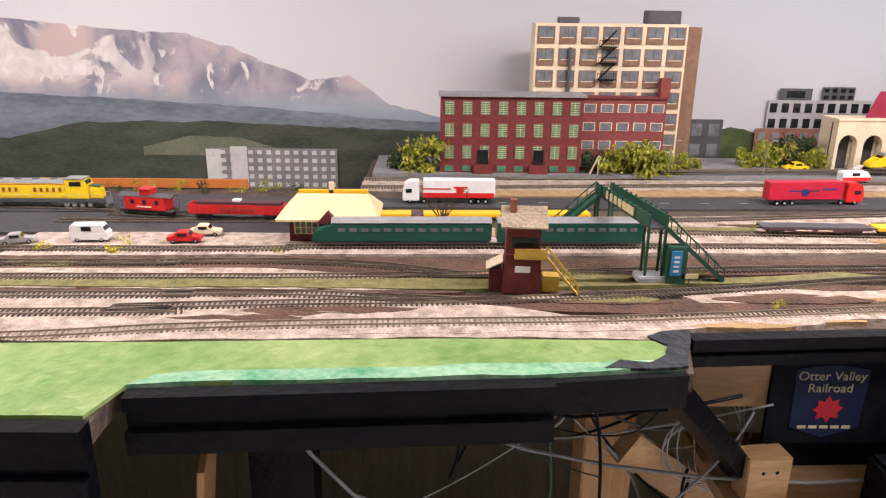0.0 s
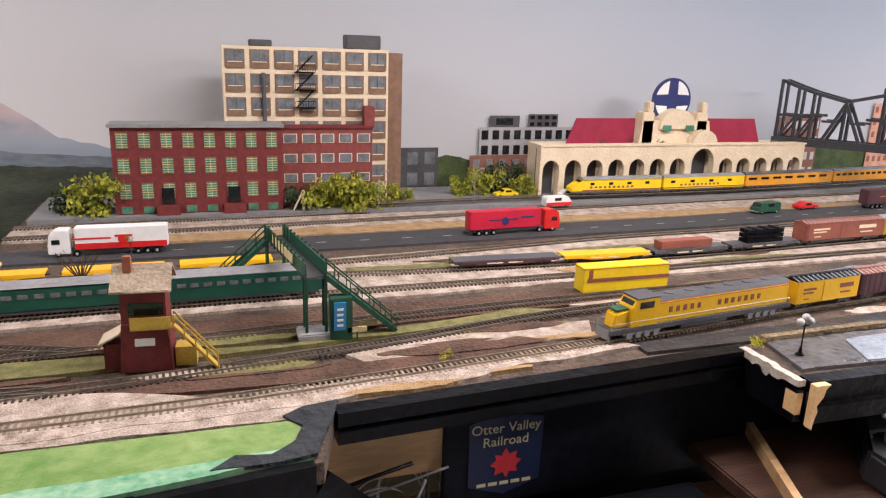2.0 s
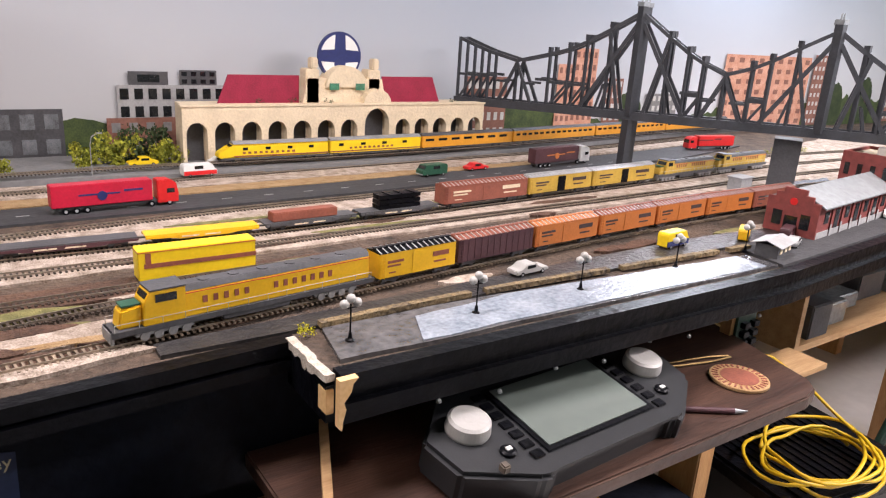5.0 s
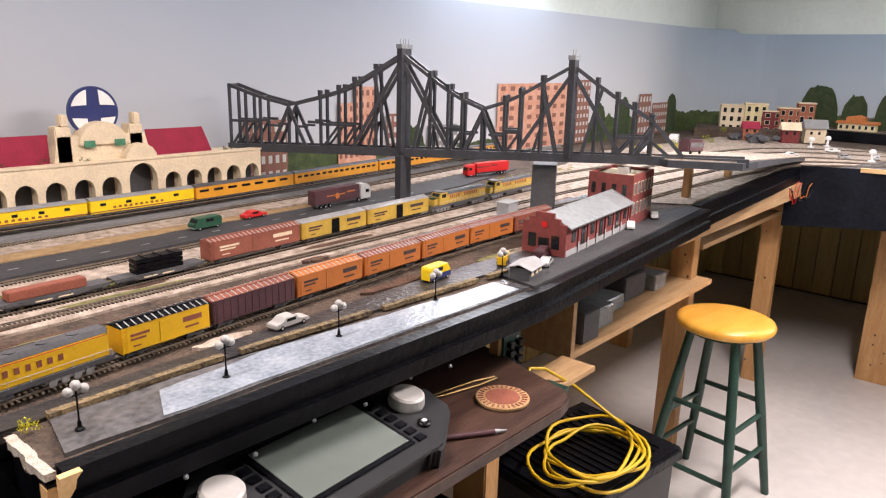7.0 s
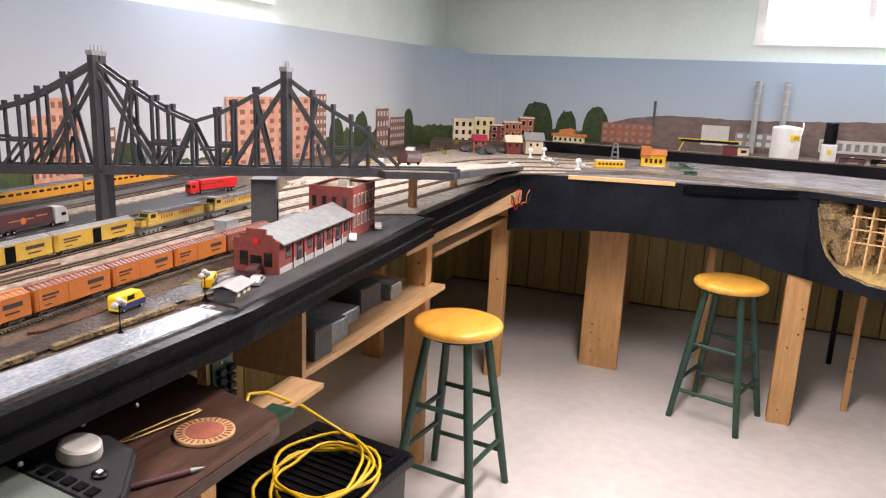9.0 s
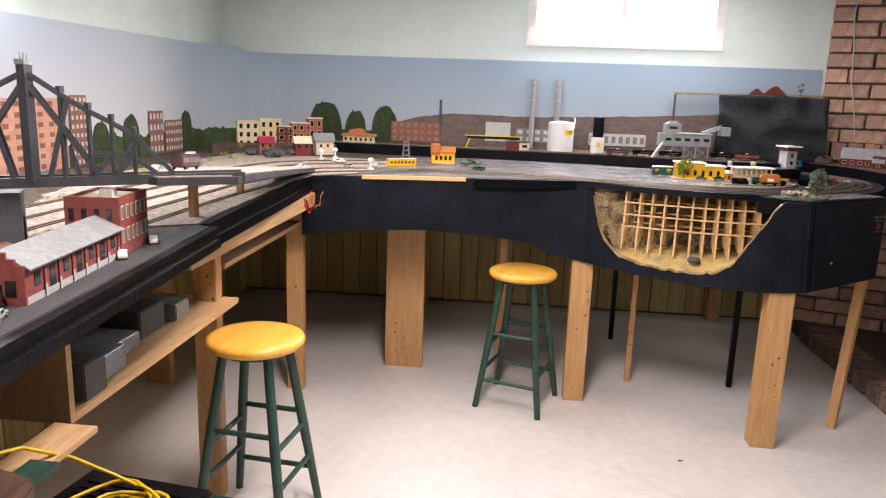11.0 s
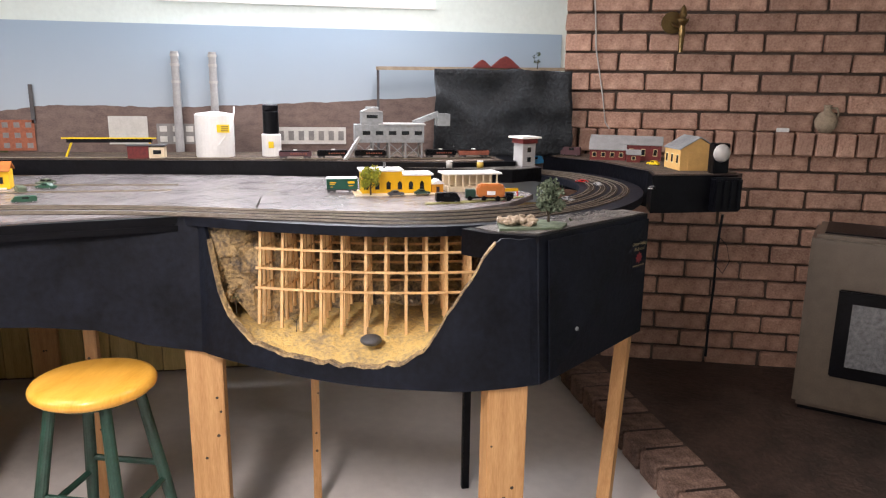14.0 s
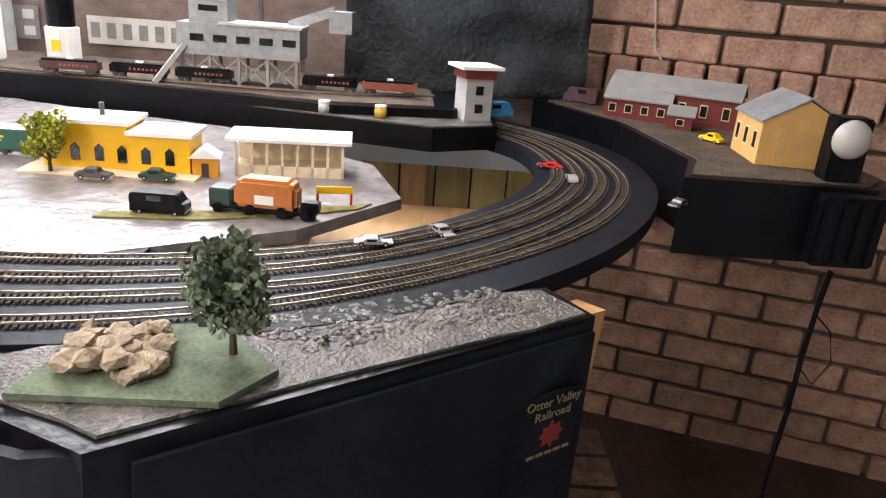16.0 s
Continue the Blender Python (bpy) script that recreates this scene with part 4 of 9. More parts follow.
# long curved fascia of the far table and the canyon module
fas = [(4.905, 1.47, 0.895), (5.0, 1.15, 0.918), (5.05, 0.9, 0.927), (5.09, 0.7, 0.915), (5.14, 0.48, 0.893), (5.175, 0.33, 0.868), (5.195, 0.2, 0.815), (5.205, 0.02, 0.782)]
fascia("table_fascia", fas, 0.9, DECK - 0.003, "black_flat", "large curved matt black fascia board", lean=(0.0, LEAN_))
fascia("raw_edge", [(4.98, 1.18), (5.046, 0.88), (5.08, 0.66)], DECK - 0.016, DECK + 0.003, "stick", "bare wood edge of the table top", 0.02)
fascia("panel_dark", [(1.03, 1.40), (1.48, 1.41), (1.6, 1.40)], 0.86, DECK - 0.062, "black_flat", "matt black fascia panel")
fascia("panel_under", [(1.5, 1.42), (2.4, 1.42)], 1.0, DECK - 0.1, "black_flat", "matt black panel under the table")
moulded([(5.075, 0.62), (5.195, 0.10)], 0.045, "black ribbed trim strip on the fascia", 0.0)
fascia("module_side", [(4.80, -0.93), (5.12, -1.41)], 0.785, 1.19, "black_flat", "black painted side panel of the module", lean=(LEAN_, 0.0))
fascia("module_end", [(5.12, -1.41), (5.2, -1.36)], 0.785, 1.19, "black_flat", "black painted side panel of the module")

# canyon front: a black board with a ragged bay cut out of it
ca, cb = Vector((5.205, 0.03)), Vector((4.805, -0.93))
def cpt(s):
    p = ca.lerp(cb, s)
    bulge = 0.10 * max(0.0, math.sin(math.pi * min(1, max(0, s)))) ** 0.8
    return p.x - bulge, p.y + bulge * 0.2


def lip(s):
    return float(np.interp(s, [0, 0.02, 0.04, 0.06, 0.10, 0.16, 0.25, 0.4, 0.55, 0.64, 0.70, 0.745, 0.79, 0.83, 0.87, 0.9, 1], [1.197, 1.19, 1.10, 1.0, 0.92, 0.86, 0.835, 0.823, 0.826, 0.848, 0.90, 0.97, 1.04, 1.10, 1.165, 1.19, 1.19])) + 0.012 * noise.noise((s * 30, 2, 0))


def belly(s):
    return float(np.interp(s, [0, 0.15, 0.3, 0.5, 0.8, 1], [0.785, 0.78, 0.775, 0.77, 0.77, 0.785]))


fascia("canyon_front", [(*cpt(i / 40), belly(i / 40), lip(i / 40)) for i in range(41)], 0, 0, "black_flat", "black fascia board with a ragged canyon opening", lean=(LEAN_, LEAN_))
fascia("canyon_lip", [(cpt(i / 60)[0] - 0.004, cpt(i / 60)[1], lip(i / 60) - 0.002 - 0.006 * abs(noise.noise((i * 0.6, 1, 1))), lip(i / 60) + 0.004) for i in range(2, 54)], 0, 0, "canyon_wall", "rough plaster edge of the canyon opening", 0.02, (LEAN_, LEAN_))
def rough(v, k, a):
    return Vector((noise.noise(v * k), noise.noise(v * k + Vector((7, 1, 3))), noise.noise(v * k + Vector((2, 9, 5))))) * a


# rock wall round the back of the bay, leaning out at its foot
wall_path = spline([cpt(0.005), (5.20, -0.06), (5.23, -0.17), (5.30, -0.30), (5.33, -0.50), (5.29, -0.70), (5.17, -0.84), (5.02, -0.87), cpt(0.885)], 0.012)
mid = Vector((5.0, -0.45, 0))
bm = B()
rows = []
for i, p_ in enumerate(wall_path):
    u = i / (len(wall_path) - 1)
    inw = (mid - p_).normalized()
    foot = 0.84 if 0.1 < u < 0.9 else (float(np.interp(u, [0, 0.1], [1.0, 0.84])) if u < 0.5 else float(np.interp(u, [0.9, 1], [0.84, 1.15])))
    col = []
    for j in range(26):
        w = j / 25
        q = p_ + inw * ((0.075 if u < 0.35 else 0.03) * (1 - w) ** 1.5 * min(1, u * 12))
        v = Vector((q.x, q.y, foot + (1.178 - foot) * w))
        amp = min(1.0, 0.15 + u * 8, 0.15 + (1 - u) * 8)
        v += (rough(v, 9, 0.035) + rough(v, 24, 0.02) + rough(v, 60, 0.008)) * amp * (1.0 if j < 25 else 0.2)
        v.z = min(v.z, 1.182)
        col.append(bm.verts.new(v))
    rows.append(col)
for a, b in zip(rows, rows[1:]):
    for j in range(25):
        bm.faces.new((a[j], b[j], b[j + 1], a[j + 1]))
bmesh.ops.recalc_face_normals(bm, faces=list(bm.faces))
solid("canyon_wall", bm, "canyon_wall", "craggy brown and grey plaster rock wall behind the trestle", "rock", kind="structure")
# canyon floor, rising a little towards the back
bm = B()
rows = []
for i in range(49):
    s = 0.03 + 0.83 * i / 48
    x, y = cpt(s)
    col = []
    for j in range(30):
        w = j / 29
        q = 0.45 * w
        z = lip(s) - 0.004 + (max(0.875 - lip(s), 0) * min(1, w * 2.2)) if lip(s) < 0.875 else lip(s) - 0.004 + (0.875 - lip(s)) * min(1, w * 3)
        v = Vector((x + 0.006 + q - LEAN_ * (1.19 - lip(s)), y - 0.1 * q, z))
        v.z += (noise.noise(v * 14) * 0.010 + noise.noise(v * 45) * 0.004) * min(1, w * 6)
        col.append(bm.verts.new(v))
    rows.append(col)
for a, b in zip(rows, rows[1:]):
    for j in range(29):
        bm.faces.new((a[j], b[j], b[j + 1], a[j + 1]))
bmesh.ops.recalc_face_normals(bm, faces=list(bm.faces))
solid("canyon_ground", bm, "canyon", "yellow ochre plaster canyon floor with grey patches", "scenery", kind="structure", smooth=True)
bm = B()
for i in range(40):
    s, w = rng.uniform(0.03, 0.10), rng.random()
    x, y = cpt(s)
    ball(bm, (x + 0.03 + 0.05 * rng.random(), y - 0.03 * w, lip(s) + 0.01 + 0.16 * w * (1.19 - lip(s))), rng.uniform(0.006, 0.018), 1, rng.uniform(0.6, 1.1))
for v in bm.verts:
    v.co += rough(v.co, 60, 0.008)
tagged(solid("canyon_rock", bm, "canyon_wall", "loose craggy stones beside the trestle", "rock"), kind="stuff")
solid("boulder", ball(B(), (4.925, -0.475, 0.872), 0.032, 3, 0.5), "grey_dark", "smooth dark grey pebble on the canyon floor", "rock", smooth=True)


# ---- tables' legs ----
def post(x, y, w, d, z1, material="pine", label="knotty pine timber table leg", name="table_leg", turn=0):
    t = solid(name, box(B(), -w / 2, w / 2, -d / 2, d / 2, 0, z1), material, label, "table leg", group="table legs", bevel=0.003)
    t.matrix_world = pose(x, y, 0, 0, 0, turn)
    if material == "pine":
        q = random.Random(int(x * 100) + int(y * 10))
        for k in range(int(3 + d * 20)):
            yy, zz, r = q.uniform(-d * 0.4, d * 0.4), q.uniform(0.06, z1 * 0.8), q.uniform(0.003, 0.006)
            part("knot", rod(B(), (-w / 2 - 0.0006, yy, zz), (-w / 2 + 0.001, yy, zz), r, n=9), "bark", t)
    return t


lb = post(5.50, 1.02, 0.045, 0.225, 1.16, label="wide pine board table leg with knots")
post(5.195, 0.03, 0.09, 0.11, 0.80)
post(4.795, -0.845, 0.09, 0.115, 0.79)
solid("table_leg", beam(B(), (5.055, -1.285, 0), (5.20, -1.415, 1.172), 0.045, 0.04), "pine", "thin pale pine leg leaning under the loop", "table leg", group="table legs")
post(5.06, 1.55, 0.05, 0.09, 1.16)
post(3.95, 1.55, 0.06, 0.09, 1.16)
post(2.33, 1.32, 0.05, 0.09, 1.02, label="pale pine desk leg")
post(0.80, 1.55, 0.09, 0.09, 1.16)
post(6.88, 1.1, 0.04, 0.13, 1.16, label="pine stud against the panelling")
post(6.88, -1.15, 0.04, 0.09, 1.16, label="pine stud against the panelling")
post(5.48, 0.45, 0.04, 0.04, 1.16, label="thin pine table leg")
post(5.50, -0.31, 0.03, 0.03, 0.8, label="thin pine table leg")
post(5.52, -0.90, 0.03, 0.03, 0.9, "black", "thin black table leg")
post(6.26, -0.31, 0.03, 0.03, 1.16, "black", "thin black table leg")
post(5.0, 2.3, 0.06, 0.12, 1.16)
post(0.2, 1.6, 0.12, 0.09, 1.16, "black", "black painted table leg")
solid("apron_rail", box(B(), 3.5, 4.9, 1.40, 1.43, 1.05, 1.115), "pine_x", "raw pine rail under the table edge", "rail", kind="structure")
solid("apron_rail", box(B(), 0.72, 1.026, 1.37, 1.395, 1.05, 1.158), "pine_x", "raw pine rail under the table edge", "rail", kind="structure")
solid("brace", beam(B(), (0.8, 1.42, 0.95), (1.1, 1.5, 0.7), 0.035, 0.06), "pine_x", "diagonal pine brace under the table", "brace")
solid("shelf_board", box(B(), 2.95, 4.0, 1.45, 2.3, 0.80, 0.82), "pine_x", "raw plywood storage shelf under the table", "shelf")
solid("shelf_board", box(B(), 4.0, 5.0, 1.5, 2.3, 0.93, 0.95), "pine_x", "raw plywood storage shelf under the table", "shelf")
solid("plywood_board", box(B(), 2.93, 2.95, 1.45, 2.3, 0.80, 1.0), "pine_x", "raw plywood upright of the storage shelf", "shelf")
# back board coloured dark to stand in for the underside's shade
solid("back_board", box(B(), -3, 2.9, 2.3, 2.32, 0.02, 1.16), "panelling_shaded", "board behind the table's underside, its shade painted in", "board", kind="structure")


# ---- tracks ----
def track(pts, z=DECK, ties="tie", bed=None, label="model railway track with metal rails and dark sleepers", g=0.0165):
    g *= 1.06
    t = thing("railway_track", label, "railway track")
    c = spline(pts, 0.02)
    seg = []
    for i, p in enumerate(c):
        d = (c[min(i + 1, len(c) - 1)] - c[max(i - 1, 0)]).normalized()
        seg.append((p, Vector((-d.y, d.x, 0)), d))
    for s in (-1, 1):
        bm = B()
        prev = None
        for p, n, d in seg:
            q = p + n * (s * g / 2)
            cur = [bm.verts.new((q.x + n.x * k, q.y + n.y * k, z + h)) for k, h in ((-0.0006, 0.0025), (-0.0006, 0.0052), (0.0006, 0.0052), (0.0006, 0.0025))]
            if prev:
                for k in range(3):
                    bm.faces.new((prev[k], cur[k], cur[k + 1], prev[k + 1]))
            prev = cur
        part("rail", bm, "rail", t)
    bm = B()
    acc = 0.0
    for (p, n, d), (q, n2, d2) in zip(seg, seg[1:]):
        L = (q - p).length
        while acc < L:
            o = p + d * acc
            m = Matrix(((d.x, n.x, 0, o.x), (d.y, n.y, 0, o.y), (0, 0, 1, z), (0, 0, 0, 1)))
            box(bm, -0.0016, 0.0016, -0.0155, 0.0155, 0.0004, 0.0028, m)
            acc += 0.0078
        acc -= L
    tagged(part("sleeper_row", bm, ties, t), kind="stuff")
    return t


track([(-3.0, 1.19), (-0.6, 1.25), (-0.1, 1.29), (0.12, 1.32), (0.35, 1.337), (0.67, 1.35), (0.84, 1.362), (1.07, 1.385), (1.25, 1.405), (1.64, 1.452), (2.0, 1.485), (2.5, 1.515), (3.3, 1.52), (4.2, 1.50), (4.85, 1.42)], ties="tie_pale", label="model railway main track with brass-coloured rails")
track([(-3.0, 1.30), (-0.15, 1.37), (0.01, 1.39), (0.26, 1.41), (0.49, 1.42), (0.69, 1.44), (0.97, 1.48), (1.25, 1.53), (1.6, 1.55), (2.5, 1.58), (3.4, 1.60)])
track([(-3.0, 1.42), (-0.18, 1.44), (0.07, 1.45), (0.25, 1.45), (0.38, 1.44), (0.52, 1.424)])
track([(-3.0, 1.50), (-0.23, 1.52), (0.33, 1.53), (0.71, 1.555), (0.91, 1.57), (1.3, 1.59), (2.0, 1.615), (3.0, 1.655), (4.4, 1.62)])
track([(-3.0, 1.56), (-0.27, 1.59), (0.02, 1.60), (0.21, 1.605), (0.37, 1.59), (0.52, 1.545)])
track([(-3.0, 1.65), (-0.11, 1.67), (0.26, 1.69), (0.88, 1.705), (1.37, 1.71), (1.73, 1.72), (2.5, 1.74), (3.4, 1.77), (4.6, 1.72)])
track([(0.6, 1.86), (0.95, 1.805), (1.17, 1.79), (1.6, 1.78), (2.2, 1.81), (2.8, 1.85), (3.4, 1.89), (4.2, 1.87), (4.7, 1.83)])
track([(-0.3, 1.855), (0.6, 1.87), (1.0, 1.89), (1.27, 1.92), (1.61, 1.955), (2.0, 1.97), (2.8, 2.02), (3.6, 2.02), (4.5, 1.97)])
track([(-3, 1.97), (-0.5, 1.965), (-0.2, 1.91), (0.0, 1.88), (0.3, 1.865)])
track([(0.3, 2.18), (0.6, 2.19), (1.01, 2.215), (1.33, 2.235), (1.6, 2.26), (2.1, 2.29), (3.0, 2.33), (3.8, 2.42)])
track([(0.3, 2.27), (0.66, 2.29), (1.1, 2.31)])
track([(1.1, 2.31), (1.5, 2.33), (1.67, 2.325), (1.97, 2.325), (2.27, 2.335), (2.66, 2.365), (3.1, 2.41), (3.6, 2.46), (4.3, 2.5)], z=DECK + 0.02)
for k in range(4):
    track([(5.28 + 0.05 * k, 0.9), (5.25 + 0.045 * k, 0.3), (5.09 + 0.05 * k, -0.25), (4.99 + 0.06 * k, -0.6), (5.05 + 0.055 * k, -0.95 + 0.01 * k), (5.23 + 0.035 * k, -1.25 + 0.03 * k), (5.49 + 0.02 * k, -1.49 + 0.042 * k), (5.80, -1.605 + 0.045 * k), (6.12 - 0.015 * k, -1.55 + 0.04 * k), (6.36 - 0.03 * k, -1.35 + 0.03 * k), (6.5, -1.1 + 0.03 * k)] if k != 1 else [(5.31, 0.9), (5.27, 0.3), (5.14, -0.25), (5.05, -0.6), (5.105, -0.94), (5.25, -1.22), (5.51, -1.448), (5.80, -1.56), (6.105, -1.51), (6.33, -1.32), (6.47, -1.07)], z=DECK + 0.0015)
for pts in ([(4.85, 1.42), (5.05, 1.2), (5.3, 0.9)], [(4.4, 1.62), (5.0, 1.45), (5.36, 0.9)], [(4.6, 1.72), (5.2, 1.5), (5.42, 0.9)], [(4.7, 1.83), (5.4, 1.6), (5.7, 0.9), (5.75, 0.2)], [(4.5, 1.97), (5.5, 1.75), (5.9, 1.0), (5.9, 0.2)]):
    track(pts, label="model railway track on bare table", z=DECK + 0.0005)


# ---- rolling stock ----
def bogie(parent, x, w=0.026, material="grey_dark", l=0.03, r=0.0052):
    b = part("bogie", box(box(box(B(), x - l / 2, x + l / 2, -w / 2, -w / 2 + 0.004, 0.006, 0.0115), x - l / 2, x + l / 2, w / 2 - 0.004, w / 2, 0.006, 0.0115), x - 0.004, x + 0.004, -w / 2, w / 2, 0.007, 0.014), material, parent)
    for dx in (-l * 0.34, l * 0.34):
        bm = B()
        for y in (-0.0085, 0.0065):
            rod(bm, (x + dx, y, r + 0.0052 - 0.0052), (x + dx, y + 0.002, r), r, n=12)
        part("wheelset", bm, "grey_dark", b)
    return b


def marks(parent, blocks, material, y):
    """Plain bars in place of lettering on both sides: (x0, x1, z0, z1)."""
    for s in (-1, 1):
        for x0, x1, z0, z1 in blocks:
            part("lettering_bar", box(B(), min(-s * x0, -s * x1), max(-s * x0, -s * x1), s * y - 0.0004, s * y + 0.0004, z0, z1), material, parent)


RAIL = 0.0052


def seat_on_track(t, x, y, x2, y2, z=DECK):
    """Puts a car between two plan points on the rails, its front at the first."""
    a = math.degrees(math.atan2(y2 - y, x2 - x))
    t.matrix_world = pose((x + x2) / 2, (y + y2) / 2, z + RAIL, 0, 0, a)


def boxcar(label, L, body, roof, ink="ink", door=True, door_mat=None, ribs=0, h=0.052):
    t = thing("boxcar", label, "freight car", group="freight cars")
    w = 0.036
    part("body", box(B(), -L / 2, L / 2, -w / 2, w / 2, 0.013, h), body, t, bevel=0.0008)
    part("roof", upright(B(), [(-w / 2 - 0.0006, h + 0.0004), (w / 2 + 0.0006, h + 0.0004), (0, h + 0.005)], -L / 2 - 0.0005, L / 2 + 0.0005, Matrix.Rotation(radians(90), 4, "Z")), roof, t)
    part("roof_walk", box(B(), -L / 2, L / 2, -0.0035, 0.0035, h + 0.0052, h + 0.0064), roof, t)
    bm = B()
    n = int(L / 0.0115)
    for i in range(n + 1):
        x = -L / 2 + 0.003 + (L - 0.006) * i / n
        for s in (-1, 1):
            beam(bm, (x, s * (w / 2 + 0.0006), h + 0.0011), (x, s * 0.004, h + 0.0052), 0.0016, 0.0012)
    part("roof_ribs", bm, "silver" if roof != "grey_dark" else "grey", t)
    part("underframe", box(B(), -L / 2 + 0.004, L / 2 - 0.004, -0.008, 0.008, 0.008, 0.013), "grey_dark", t)
    if door:
        for s in (-1, 1):
            part("door", box(B(), -0.013, 0.013, s * (w / 2) - 0.0008, s * (w / 2) + 0.0012, 0.0135, h - 0.003), door_mat or body, t)
    for s in (-1, 1):
        bm = B()
        for x in (-L / 2 + 0.002, -L / 2 + 0.009):
            beam(bm, (x, s * (w / 2 + 0.0012), 0.012), (x, s * (w / 2 + 0.0012), h), 0.0006, 0.0006)
        for i in range(7):
            z = 0.015 + i * (h - 0.018) / 6
            beam(bm, (-L / 2 + 0.002, s * (w / 2 + 0.0012), z), (-L / 2 + 0.009, s * (w / 2 + 0.0012), z), 0.0006, 0.0006)
        part("ladder", bm, body, t)
    if ribs:
        bm = B()
        for i in range(ribs):
            x = -L / 2 + L * (i + 0.5) / ribs
            for s in (-1, 1):
                box(bm, x - 0.0008, x + 0.0008, s * w / 2 - 0.0006, s * w / 2 + 0.0006, 0.014, h - 0.001)
        part("side_ribs", bm, body, t)
    if ink:
        marks(t, [(-L * 0.4, -L * 0.2, 0.036, 0.040), (-L * 0.4, -L * 0.24, 0.030, 0.033), (L * 0.18, L * 0.4, 0.034, 0.042), (L * 0.2, L * 0.36, 0.024, 0.027), (-L * 0.38, -L * 0.3, 0.02, 0.022)], ink, w / 2 + 0.0003)
    for x in (-L * 0.34, L * 0.34):
        bogie(t, x)
    part("coupler", box(B(), -L / 2 - 0.006, L / 2 + 0.006, -0.0015, 0.0015, 0.009, 0.012), "grey_dark", t)
    return t


def flatcar(label, L, body, deck, load=None):
    t = thing("flatcar", label, "freight car", group="freight cars")
    w = 0.034
    part("deck", box(B(), -L / 2, L / 2, -w / 2, w / 2, 0.0145, 0.017), deck, t)
    bm = B()
    for s in (-1, 1):
        upright(bm, [(-L / 2, 0.0145), (-L / 2, 0.011), (-L * 0.3, 0.010), (-L * 0.2, 0.007), (L * 0.2, 0.007), (L * 0.3, 0.010), (L / 2, 0.011), (L / 2, 0.0145)], s * w / 2 - 0.001, s * w / 2 + 0.001)
    part("side_sill", bm, body, t)
    bm = B()
    for i in range(9):
        x = -L / 2 + L * (i + 0.5) / 9
        for s in (-1, 1):
            box(bm, x - 0.001, x + 0.001, s * (w / 2 + 0.001) - 0.001, s * (w / 2 + 0.001) + 0.001, 0.011, 0.016)
    part("stake_pocket", bm, body, t)
    marks(t, [(-L * 0.2, -L * 0.05, 0.0095, 0.012), (0.0, L * 0.14, 0.0095, 0.012)], "cream", w / 2 + 0.0012)
    for x in (-L * 0.36, L * 0.36):
        bogie(t, x)
    part("coupler", box(B(), -L / 2 - 0.006, L / 2 + 0.006, -0.0015, 0.0015, 0.009, 0.012), "grey_dark", t)
    return t


